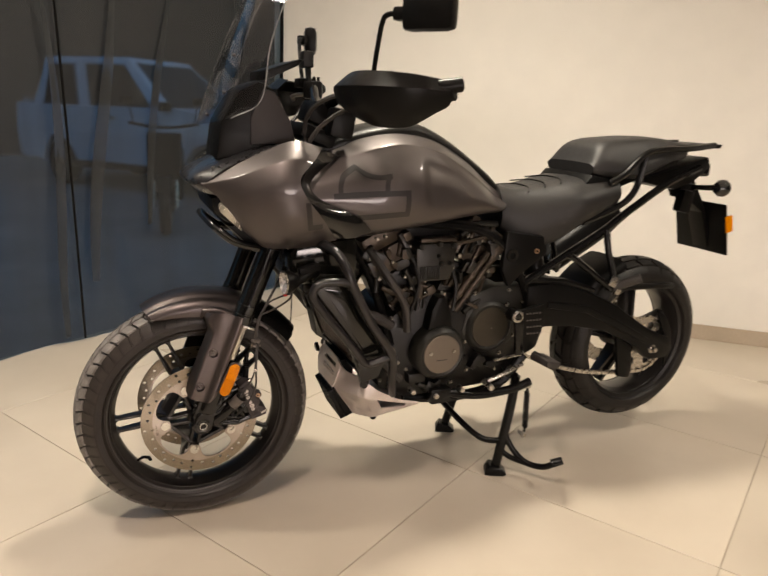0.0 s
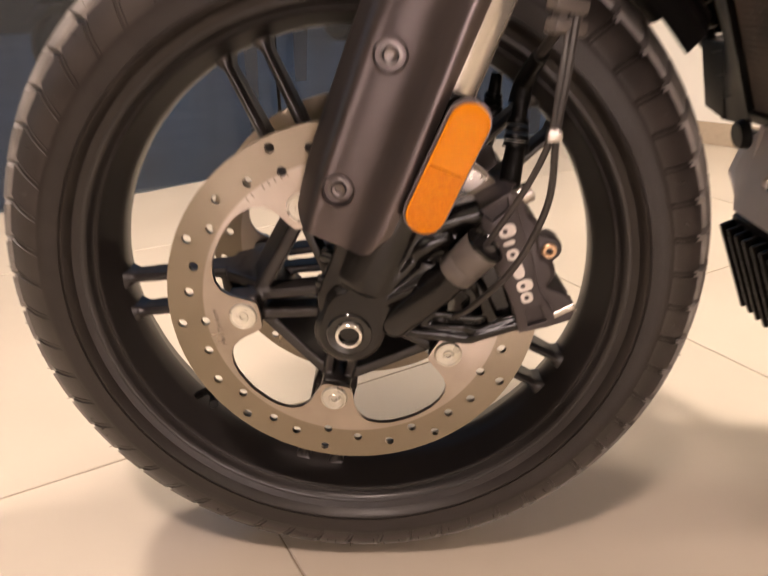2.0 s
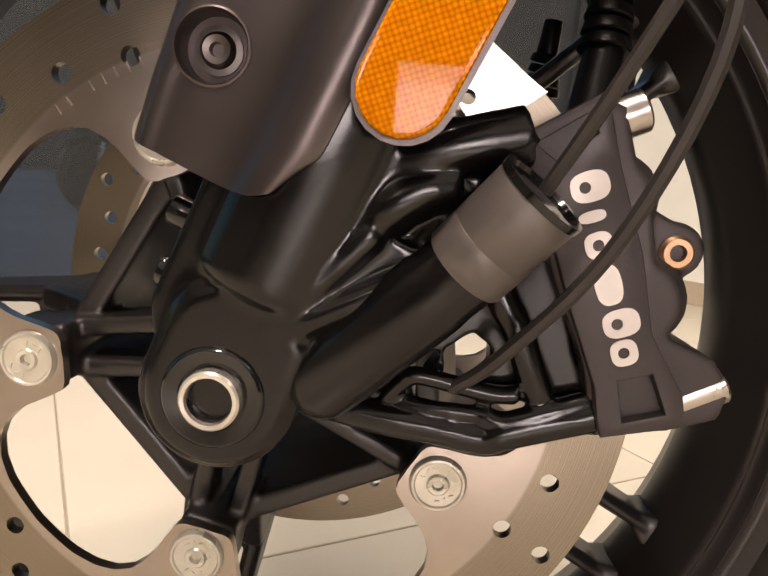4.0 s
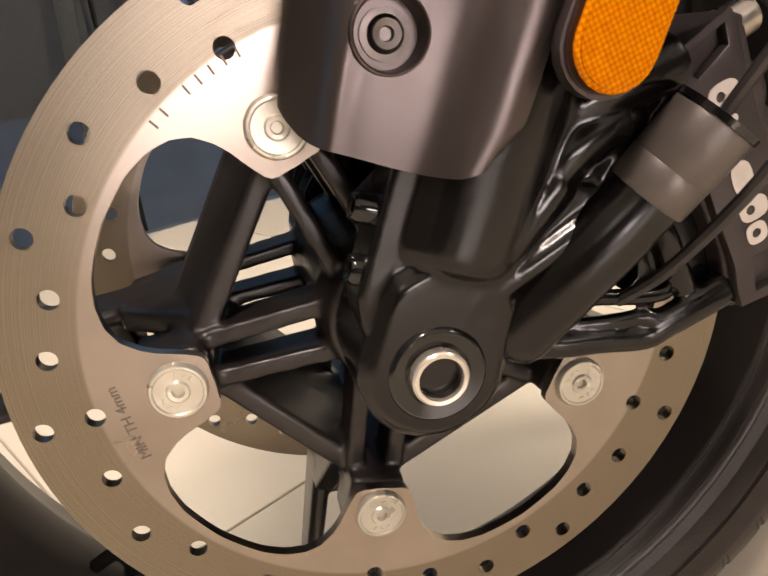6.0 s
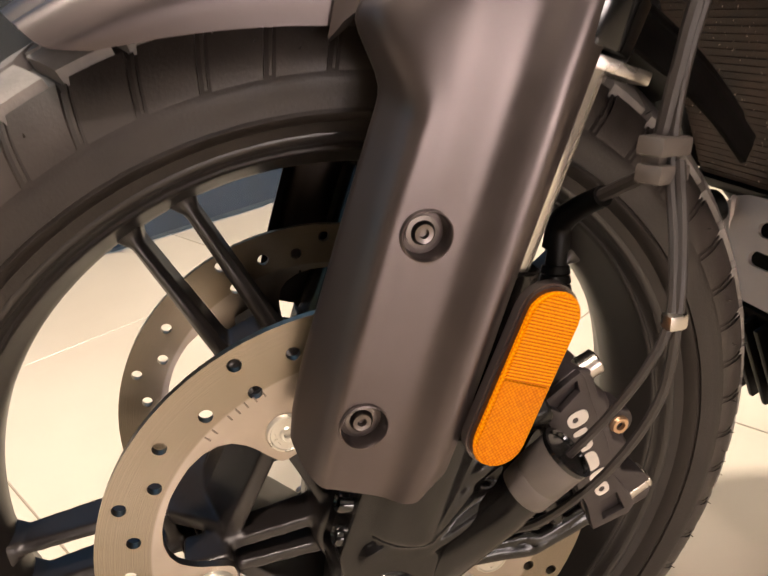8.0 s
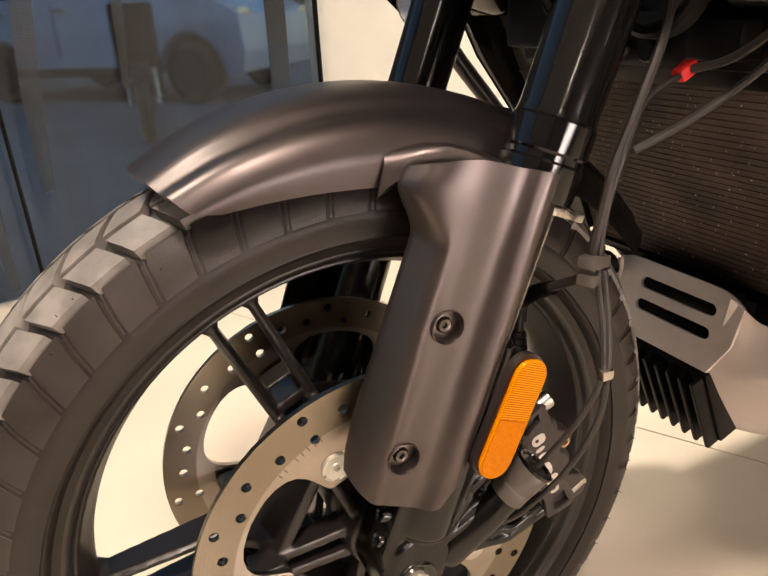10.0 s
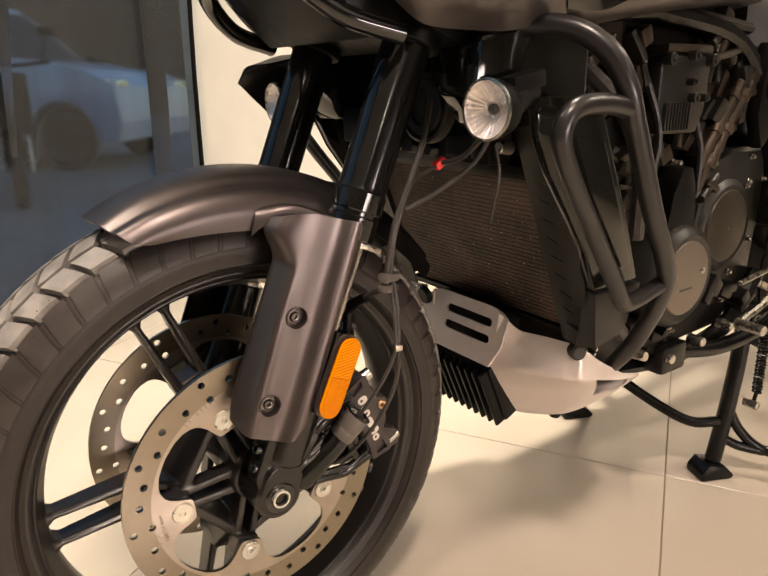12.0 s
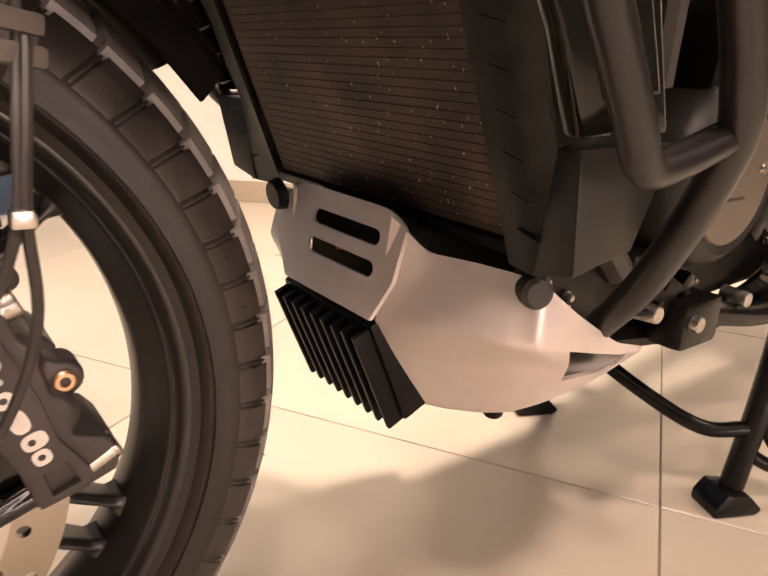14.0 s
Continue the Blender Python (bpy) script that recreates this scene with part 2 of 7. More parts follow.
def radiator_core():
    """Brown-black folded fins between the flat tubes, with dust."""
    m, n, l, b = material("radiator_fins")
    tc = n.new("ShaderNodeTexCoord")
    wv = n.new("ShaderNodeTexWave"); wv.bands_direction = "Y"
    wv.inputs["Scale"].default_value, wv.inputs["Distortion"].default_value = 230, 0.6
    no = n.new("ShaderNodeTexNoise"); no.inputs["Scale"].default_value, no.inputs["Detail"].default_value = 14, 5
    sp = n.new("ShaderNodeTexNoise"); sp.inputs["Scale"].default_value = 230
    for k in (wv, no, sp):
        l.new(tc.outputs["Object"], k.inputs["Vector"])
    ramp = n.new("ShaderNodeValToRGB")
    ramp.color_ramp.elements[0].position, ramp.color_ramp.elements[0].color = 0.35, (0.025, 0.0175, 0.0145, 1)
    ramp.color_ramp.elements[1].position, ramp.color_ramp.elements[1].color = 0.7, (0.098, 0.061, 0.047, 1)
    dust = n.new("ShaderNodeValToRGB")
    dust.color_ramp.elements[0].position, dust.color_ramp.elements[1].position = 0.68, 0.74
    mix = n.new("ShaderNodeMix"); mix.data_type = "RGBA"
    l.new(no.outputs[0], ramp.inputs[0]); l.new(sp.outputs[0], dust.inputs[0])
    l.new(dust.outputs[0], mix.inputs["Factor"]); l.new(ramp.outputs[0], mix.inputs["A"])
    mix.inputs["B"].default_value = (0.55, 0.45, 0.38, 1)
    l.new(mix.outputs["Result"], b.inputs["Base Color"])
    b.inputs["Roughness"].default_value, b.inputs["Metallic"].default_value = 0.5, 0.4
    bp = n.new("ShaderNodeBump"); bp.inputs["Strength"].default_value, bp.inputs["Distance"].default_value = 0.45, 0.0015
    l.new(wv.outputs[0], bp.inputs["Height"]); l.new(bp.outputs[0], b.inputs["Normal"])
    return m


def clear(name, tint, rough=0.0, see=0.85):
    """Thin clear plastic: mostly see-through, with a glossy skin."""
    m, n, l, b = material(name)
    out = n["Material Output"]
    tr, gl, mx, fr = n.new("ShaderNodeBsdfTransparent"), n.new("ShaderNodeBsdfGlossy"), n.new("ShaderNodeMixShader"), n.new("ShaderNodeLayerWeight")
    tr.inputs[0].default_value = (*tint, 1)
    gl.inputs["Roughness"].default_value = rough + 0.02
    pw = n.new("ShaderNodeMath"); pw.operation = "POWER"; pw.inputs[1].default_value = 4.0
    ad = n.new("ShaderNodeMath"); ad.operation = "MULTIPLY_ADD"; ad.inputs[1].default_value, ad.inputs[2].default_value = 0.6, 0.06
    l.new(fr.outputs["Facing"], pw.inputs[0]); l.new(pw.outputs[0], ad.inputs[0])
    l.new(ad.outputs[0], mx.inputs[0]); l.new(tr.outputs[0], mx.inputs[1]); l.new(gl.outputs[0], mx.inputs[2])
    l.new(mx.outputs[0], out.inputs["Surface"])
    return m


def sheer_fabric():
    """Dark sheer drape: part of the light passes, part is scattered by the threads."""
    m, n, l, b = material("dark_sheer_fabric")
    out = n["Material Output"]
    tr, df, mx = n.new("ShaderNodeBsdfRefraction"), n.new("ShaderNodeBsdfDiffuse"), n.new("ShaderNodeMixShader")
    tc, no, wv = n.new("ShaderNodeTexCoord"), n.new("ShaderNodeTexNoise"), n.new("ShaderNodeTexNoise")
    mp = n.new("ShaderNodeMapping"); mp.inputs["Scale"].default_value = (6, 6, 0.5)
    l.new(tc.outputs["Object"], mp.inputs[0]); l.new(mp.outputs[0], no.inputs["Vector"])
    no.inputs["Scale"].default_value, no.inputs["Detail"].default_value = 1.2, 4
    l.new(tc.outputs["Object"], wv.inputs["Vector"]); wv.inputs["Scale"].default_value = 700
    tr.inputs[0].default_value = (0.58, 0.66, 0.74, 1)
    tr.inputs["IOR"].default_value, tr.inputs["Roughness"].default_value = 1.06, 0.21
    df.inputs[0].default_value = (0.065, 0.066, 0.066, 1)
    rr = n.new("ShaderNodeMapRange")
    rr.inputs["From Min"].default_value, rr.inputs["From Max"].default_value = 0.35, 0.7
    rr.inputs["To Min"].default_value, rr.inputs["To Max"].default_value = 0.42, 0.56
    l.new(no.outputs[0], rr.inputs["Value"]); l.new(rr.outputs[0], mx.inputs[0])
    l.new(tr.outputs[0], mx.inputs[1]); l.new(df.outputs[0], mx.inputs[2])
    l.new(mx.outputs[0], out.inputs["Surface"])
    return m


def tile_stone():
    m, n, l, b = material("beige_porcelain_tile")
    tc, oi = n.new("ShaderNodeTexCoord"), n.new("ShaderNodeObjectInfo")
    off = n.new("ShaderNodeVectorMath"); off.operation = "ADD"
    l.new(tc.outputs["Object"], off.inputs[0]); l.new(oi.outputs["Random"], off.inputs[1])
    big, fine = n.new("ShaderNodeTexNoise"), n.new("ShaderNodeTexNoise")
    big.inputs["Scale"].default_value, big.inputs["Detail"].default_value = 3.0, 5
    fine.inputs["Scale"].default_value, fine.inputs["Detail"].default_value = 90, 3
    l.new(off.outputs[0], big.inputs["Vector"]); l.new(off.outputs[0], fine.inputs["Vector"])
    ramp = n.new("ShaderNodeValToRGB")
    ramp.color_ramp.elements[0].position, ramp.color_ramp.elements[0].color = 0.3, (0.455, 0.398, 0.321, 1)
    ramp.color_ramp.elements[1].position, ramp.color_ramp.elements[1].color = 0.7, (0.515, 0.456, 0.374, 1)
    l.new(big.outputs[0], ramp.inputs[0])
    val = n.new("ShaderNodeMapRange")
    val.inputs["To Min"].default_value, val.inputs["To Max"].default_value = 0.95, 1.05
    l.new(oi.outputs["Random"], val.inputs["Value"])
    sc = n.new("ShaderNodeVectorMath"); sc.operation = "SCALE"
    l.new(ramp.outputs[0], sc.inputs[0]); l.new(val.outputs[0], sc.inputs["Scale"])
    l.new(sc.outputs[0], b.inputs["Base Color"])
    rr = n.new("ShaderNodeMapRange")
    rr.inputs["To Min"].default_value, rr.inputs["To Max"].default_value = 0.22, 0.40
    l.new(big.outputs[0], rr.inputs["Value"]); l.new(rr.outputs[0], b.inputs["Roughness"])
    bp = n.new("ShaderNodeBump"); bp.inputs["Strength"].default_value, bp.inputs["Distance"].default_value = 0.08, 0.001
    l.new(fine.outputs[0], bp.inputs["Height"]); l.new(bp.outputs[0], b.inputs["Normal"])
    return m


def glowing(name, colour, power):
    m, n, l, b = material(name)
    b.inputs["Emission Color"].default_value, b.inputs["Emission Strength"].default_value = (*colour, 1), power
    return m


M["disc"], M["amber"], M["amber_lined"], M["core"] = ring_steel(), reflector_plastic("amber_prism_plastic", False), reflector_plastic("amber_lined_plastic", True), radiator_core()
M["screen"] = clear("tinted_windscreen", (0.78, 0.79, 0.82))
M["lens"] = clear("clear_lamp_lens", (0.95, 0.95, 0.95))
M["sheer"], M["tile"] = sheer_fabric(), tile_stone()
M["wall"] = surface("warm_white_wall_paint", (0.80, 0.765, 0.70), 0.75, vary=0.03, bump=0.15, bump_scale=250, patches=1.0, grain=8)
M["ceiling"] = surface("white_ceiling_paint", (0.80, 0.78, 0.74), 0.8, vary=0.03, bump=0.1, patches=1.0)
M["base"] = surface("beige_skirting_tile", (0.44, 0.36, 0.27), 0.4, vary=0.05, bump=0.05)
M["grout"] = surface("tile_grout", (0.30, 0.25, 0.19), 0.8, vary=0.1, bump=0.2)
M["paving"] = surface("street_paving", (0.22, 0.22, 0.23), 0.7, vary=0.2, bump=0.2, patches=0.8, grain=5)
M["carpaint"] = surface("pale_blue_car_paint", (0.36, 0.48, 0.66), 0.35, coat=0.5, vary=0.03, bump=0)
M["carglass"] = surface("dark_car_glass", (0.012, 0.014, 0.016), 0.35, bump=0, spec=0.1)
M["facade"] = surface("dark_facade_render", (0.035, 0.035, 0.036), 0.8, vary=0.2, bump=0.1, patches=0.5)
M["panel"] = glowing("lit_panel_face", (1.0, 0.84, 0.80), 12.0)
# tones of the unseen walls, set for what the gloss parts and disc reflect
M["back"] = surface("unseen_charcoal_wall", (0.075, 0.068, 0.062), 0.7, vary=0.05, bump=0.1, patches=1.0)
M["west"] = surface("unseen_taupe_wall", (0.30, 0.27, 0.235), 0.7, vary=0.05, bump=0.1, patches=1.0)
M["glow"] = glowing("downlight_diffuser", WARM, 8.0)


# ---- mesh helpers ----
def empty(name, label, category, **kw):
    return tagged(new(name), label, category, **kw)


def part(name, bm, mat, parent=None, label="", angle=38):
    """Links a bmesh as one mesh object, under a thing or a part."""
    bmesh.ops.remove_doubles(bm, verts=bm.verts, dist=1e-5)
    bmesh.ops.recalc_face_normals(bm, faces=bm.faces)
    lim = radians(angle)
    for e in bm.edges:
        e.smooth = len(e.link_faces) == 2 and e.calc_face_angle(0) < lim
    for f in bm.faces:
        f.smooth = True
    me = bpy.data.meshes.new(name)
    bm.to_mesh(me)
    bm.free()
    me.materials.append(M[mat] if isinstance(mat, str) else mat)
    ob = new(name, me)
    if parent:
        ob.parent = parent
    if label:
        ob["label"] = label
    return ob


def B():
    return bmesh.new()


def casting(name, bm, mat, parent=None, label="", voxel=0.0012, rounds=5):
    """Links overlapping solids as one cast piece: fused, with rounded inner and outer corners."""
    bmesh.ops.remove_doubles(bm, verts=bm.verts, dist=1e-5)
    bmesh.ops.recalc_face_normals(bm, faces=bm.faces)
    rough = bpy.data.meshes.new(name)
    bm.to_mesh(rough)
    bm.free()
    ob = new(name, rough)
    fuse = ob.modifiers.new("fuse", "REMESH")
    fuse.mode, fuse.voxel_size, fuse.use_smooth_shade = "VOXEL", voxel, True
    ease = ob.modifiers.new("ease", "SMOOTH")
    ease.factor, ease.iterations = 0.5, rounds
    bpy.context.view_layer.update()
    me = bpy.data.meshes.new_from_object(ob.evaluated_get(bpy.context.evaluated_depsgraph_get()))
    me.name = name
    ob.modifiers.clear()
    ob.data = me
    bpy.data.meshes.remove(rough)
    me.materials.clear()
    me.materials.append(M[mat])
    if parent:
        ob.parent = parent
    if label:
        ob["label"] = label
    return ob


def catmull(pts, sub):
    """Smooth curve through points (arrays of any width)."""
    p = np.array(pts, float)
    if sub < 2:
        return p
    e = np.concatenate([[2 * p[0] - p[1]], p, [2 * p[-1] - p[-2]]])
    out = []
    for i in range(len(p) - 1):
        a, b, c, d = e[i:i + 4]
        for k in range(sub):
            t = k / sub
            out.append(0.5 * (2 * b + (c - a) * t + (2 * a - 5 * b + 4 * c - d) * t * t + (3 * b - a - 3 * c + d) * t ** 3))
    out.append(p[-1])
    return np.array(out)


def grid_faces(bm, g, wrap=False):
    rows, cols = g.shape[:2]
    v = [[bm.verts.new(g[i, j]) for j in range(cols)] for i in range(rows)]
    for i in range(rows - 1):
        for j in range(cols if wrap else cols - 1):
            k = (j + 1) % cols
            bm.faces.new((v[i][j], v[i][k], v[i + 1][k], v[i + 1][j]))
    return v


def patch(bm, rows, su=4, sv=4, thick=0.0, centre=(0.4, 0.0, 0.6)):
    """A smooth sheet through a grid of points, thickened towards the centre."""
    g = np.array(rows, float)
    g = catmull(g, su)
    g = np.swapaxes(catmull(np.swapaxes(g, 0, 1), sv), 0, 1)
    if not thick:
        grid_faces(bm, g)
        return g
    du, dv = np.gradient(g, axis=0), np.gradient(g, axis=1)
    nn = np.cross(du, dv)
    nn /= np.linalg.norm(nn, axis=2, keepdims=True) + 1e-12
    if np.mean(nn @ (g.mean(axis=(0, 1)) - centre)) < 0:
        nn = -nn
    a, b = grid_faces(bm, g), grid_faces(bm, g - nn * abs(thick))
    ring = lambda q: q[0] + [r[-1] for r in q[1:-1]] + q[-1][::-1] + [r[0] for r in q[-2:0:-1]]
    ra, rb = ring(a), ring(b)
    for i in range(len(ra)):
        k = (i + 1) % len(ra)
        bm.faces.new((ra[i], ra[k], rb[k], rb[i]))
    return g


def straight(rows, sub):
    """A grid of points, filled in along straight lines so that folds stay."""
    g = np.array(rows, float)
    for ax in (0, 1):
        g = np.swapaxes(g, 0, ax)
        g = np.array([g[i] + (g[min(i + 1, len(g) - 1)] - g[i]) * (k / sub) for i in range(len(g)) for k in (range(sub) if i < len(g) - 1 else (0,))])
        g = np.swapaxes(g, 0, ax)
    return g


def body_loft(bm, sections, su=5, sv=4):
    """Mirror-symmetric solid from half profiles [(x, [(y, z), ...])], top middle first."""
    g = np.array([[(x, y, z) for y, z in prof] for x, prof in sections], float)
    g = catmull(g, su)
    g = np.swapaxes(catmull(np.swapaxes(g, 0, 1), sv), 0, 1)
    m = g.copy()
    m[:, :, 1] *= -1
    full = np.concatenate([g, m[:, :0:-1]], axis=1)
    v = grid_faces(bm, full, wrap=True)
    bm.faces.new(v[0]); bm.faces.new(v[-1])


def lathe(bm, prof, m=Matrix(), seg=40, loop=False):
    """Turns the profile [(radius, height)] about the local z axis of m."""
    rings = []
    for r, h in prof:
        if r < 1e-6:
            rings.append([bm.verts.new(m @ Vector((0, 0, h)))])
        else:
            rings.append([bm.verts.new(m @ Vector((r * math.cos(k * math.tau / seg), r * math.sin(k * math.tau / seg), h))) for k in range(seg)])
    if loop:
        rings.append(rings[0])
    for a, b in zip(rings, rings[1:]):
        for k in range(seg):
            j = (k + 1) % seg
            if len(a) == 1 and len(b) > 1:
                bm.faces.new((a[0], b[j], b[k]))
            elif len(b) == 1 and len(a) > 1:
                bm.faces.new((a[k], a[j], b[0]))
            elif len(a) > 1:
                bm.faces.new((a[k], a[j], b[j], b[k]))


def along_y(x, y, z):
    """A pose whose z axis points to +y."""
    return pose(x, y, z, -90, 0, 0)


def aim(a, b):
    """A pose at a whose z axis points to b."""
    d = Vector(b) - Vector(a)
    return Matrix.Translation(a) @ d.to_track_quat("Z", "Y").to_matrix().to_4x4()


def rod(bm, a, b, r, r2=None, seg=14):
    L = (Vector(b) - Vector(a)).length
    r2 = r if r2 is None else r2
    c = min(r, r2, L) * 0.12
    lathe(bm, [(0, 0), (r - c, 0), (r, c), (r2, L - c), (r2 - c, L), (0, L)], aim(a, b), seg)


def sweep(bm, pts, r, seg=10, sub=6, taper=None):
    """A tube along a smooth curve through the points."""
    p = catmull(pts, sub)
    n = len(p)
    up = None
    rings = []
    for i in range(n):
        t = Vector(p[min(i + 1, n - 1)] - p[max(i - 1, 0)]).normalized()
        if up is None:
            up = t.orthogonal().normalized()
        up = (up - t * up.dot(t)).normalized()
        s = t.cross(up)
        rr = r if taper is None else r + (taper - r) * i / (n - 1)
        rings.append([bm.verts.new(Vector(p[i]) + (up * math.cos(k * math.tau / seg) + s * math.sin(k * math.tau / seg)) * rr) for k in range(seg)])
    for a, b in zip(rings, rings[1:]):
        for k in range(seg):
            j = (k + 1) % seg
            bm.faces.new((a[k], a[j], b[j], b[k]))
    bm.faces.new(rings[0]); bm.faces.new(rings[-1])


def bevel_all(bm, faces, w, seg=2):
    es = list({e for f in faces for e in f.edges})
    bmesh.ops.bevel(bm, geom=es, offset=w, segments=seg, profile=0.6, affect="EDGES", clamp_overlap=True)


def prism(bm, poly, y0, y1, w=0.0, m=None):
    """A solid of the x-z outline between two y values, edges rounded by w."""
    m = m or Matrix()
    a = [bm.verts.new(m @ Vector((x, y0, z))) for x, z in poly]
    b = [bm.verts.new(m @ Vector((x, y1, z))) for x, z in poly]
    k = len(poly)
    fs = [bm.faces.new(a), bm.faces.new(b[::-1])]
    for i in range(k):
        j = (i + 1) % k
        fs.append(bm.faces.new((a[i], b[i], b[j], a[j])))
    bmesh.ops.recalc_face_normals(bm, faces=fs)
    if w:
        bevel_all(bm, fs, w)


def block(bm, c, size, m=None, w=0.004):
    """A rounded block of the given size at c, turned by m."""
    sx, sy, sz = (s / 2 for s in size)
    m = Matrix.Translation(c) @ (m or Matrix())
    prism(bm, [(-sx, -sz), (sx, -sz), (sx, sz), (-sx, sz)], -sy, sy, w, m)


def plate(bm, outer, holes, h0, h1, m=Matrix()):
    """A flat plate in the local x-y plane between heights h0 and h1, with holes through it."""
    edges = []
    for loop in (outer, *holes):
        v = [bm.verts.new((x, y, h0)) for x, y in loop]
        edges += [bm.edges.new((v[i], v[(i + 1) % len(v)])) for i in range(len(v))]
    made = bmesh.ops.triangle_fill(bm, use_beauty=True, edges=edges, use_dissolve=False)
    faces = [f for f in made["geom"] if isinstance(f, bmesh.types.BMFace)]
    ext = bmesh.ops.extrude_face_region(bm, geom=faces, use_keep_orig=True)
    moved = [g for g in ext["geom"] if isinstance(g, bmesh.types.BMVert)]
    for v in moved:
        v.co.z = h1
    vs = {v for e in edges if e.is_valid for v in e.verts} | set(moved)
    bmesh.ops.transform(bm, matrix=m, verts=list(vs))


def circle(cx, cy, r, n=10):
    return [(cx + r * math.cos(k * math.tau / n), cy + r * math.sin(k * math.tau / n)) for k in range(n)]


def stadium(cx, cy, half, r, turn=0.0, n=8):
    """Outline of a bar with round ends, along a direction turned by degrees."""
    c, s = math.cos(radians(turn)), math.sin(radians(turn))
    pts = []
    for side in (1, -1):
        for k in range(n + 1):
            a = -math.pi / 2 + math.pi * k / n
            u, v = side * (half + r * math.cos(a)), side * r * math.sin(a)
            pts.append((cx + u * c - v * s, cy + u * s + v * c))
    return pts


# ---- the room ----
CORNER = Vector((0.83, 2.41, 0))
WD = Vector((math.cos(radians(31.5)), math.sin(radians(31.5)), 0))      # along the draped window
WW = Vector((math.cos(radians(-40)), math.sin(radians(-40)), 0))        # along the white wall
P_WHITE, P_DARK = CORNER + WW * 6.0, CORNER - WD * 6.2
RING = [CORNER, P_WHITE, Vector((3.4, -5.4, 0)), Vector((-3.7, -5.0, 0)), P_DARK]


def wall_slab(name, a, b, mat, label, z0=0.0, z1=ROOM_H, thick=0.12):
    """An upright slab from a to b; its thickness lies outside the room."""
    d = (b - a).normalized()
    out = Vector((d.y, -d.x, 0))
    mid = Vector((0.3, -1.5, 0))
    if out.dot(mid - a) > 0:
        out = -out
    bm = B()
    lo = [a, b, b + out * thick, a + out * thick]
    v0 = [bm.verts.new((p.x, p.y, z0)) for p in lo]
    v1 = [bm.verts.new((p.x, p.y, z1)) for p in lo]
    bm.faces.new(v0); bm.faces.new(v1[::-1])
    for i in range(4):
        j = (i + 1) % 4
        bm.faces.new((v0[i], v0[j], v1[j], v1[i]))
    ob = part(name, bm, mat)
    return tagged(ob, label, "wall", kind="structure")


wall_slab("wall_white", CORNER, P_WHITE, "wall", "plain warm white painted showroom wall")
# three added walls out of view: two dark, the west one paler, for reflections
wall_slab("wall_east", RING[1], RING[2], "back", "unseen charcoal showroom wall, toned to keep reflections dark")
wall_slab("wall_south", RING[2], RING[3], "back", "unseen charcoal showroom back wall, toned to keep reflections dark")
wall_slab("wall_west", RING[3], RING[4], "west", "unseen taupe showroom wall, toned to brighten the disc's reflection")
wall_slab("wall_over_window", CORNER, P_DARK, "wall", "white painted wall above the draped window", 2.6, ROOM_H)

bm = B()
bm.faces.new([bm.verts.new((p.x, p.y, ROOM_H)) for p in RING])
ext = bmesh.ops.extrude_face_region(bm, geom=bm.faces[:])
for g in ext["geom"]:
    if isinstance(g, bmesh.types.BMVert):
        g.co.z += 0.1
tagged(part("ceiling", bm, "ceiling"), "plain white painted showroom ceiling", "ceiling", kind="structure")

# skirting tiles along the white wall
nrm = Vector((-WW.y, WW.x, 0))
if nrm.dot(Vector((0, 0, 0)) - CORNER) < 0:
    nrm = -nrm
bm = B()
for k in range(7):
    a, b = CORNER + WW * (0.005 + 0.8 * k), CORNER + WW * (0.8 * (k + 1) - 0.003)
    lo = [a + nrm * 0.002, b + nrm * 0.002, b + nrm * 0.013, a + nrm * 0.013]
    v0 = [bm.verts.new((p.x, p.y, 0.001)) for p in lo]
    v1 = [bm.verts.new((p.x, p.y, 0.085)) for p in lo]
    bm.faces.new(v0); bm.faces.new(v1[::-1])
    for i in range(4):
        bm.faces.new((v0[i], v0[(i + 1) % 4], v1[(i + 1) % 4], v1[i]))
tagged(part("baseboard", bm, "base"), "beige tiled skirting along the white wall", "baseboard", kind="structure")

# floor slab under the tiles
bm = B()
bm.faces.new([bm.verts.new((p.x, p.y, -0.003)) for p in RING])
ext = bmesh.ops.extrude_face_region(bm, geom=bm.faces[:])
for g in ext["geom"]:
    if isinstance(g, bmesh.types.BMVert):
        g.co.z -= 0.05
floor = tagged(part("floor", bm, "grout"), "beige porcelain tiled showroom floor with thin joints", "floor", kind="structure")

# the drape in front of the shop window
bm = B()
rows, cols = 60, 150
L = 6.15
rng = random.Random(4)
creases = [(1.55, 0.05, 0.0, 0.02), (1.72, 0.16, 0.10, 0.03), (2.3, 0.1, -0.06, 0.012), (0.55, 0.12, 0.03, 0.01), (3.1, 0.14, 0.05, 0.015), (4.2, 0.12, -0.05, 0.02)]
out = Vector((-WD.y, WD.x, 0))
g = np.zeros((rows, cols, 3))
for i in range(rows):
    z = 0.004 + 2.62 * i / (rows - 1)
    for j in range(cols):
        s = L * j / (cols - 1)
        d = 0.006 * math.sin(s * 5.1 + 0.6 * z) + 0.004 * math.sin(s * 11.7 - 1.3 * z)
        for c, w, lean, h in creases:
            d += h * math.exp(-((s - c - lean * (z - 1.0)) / w) ** 2)
        p = CORNER - WD * (s + 0.005) + out * (d - 0.05)
        g[i, j] = (p.x, p.y, z)
grid_faces(bm, g)
curtain = part("curtain", bm, "sheer", None, "", 80)
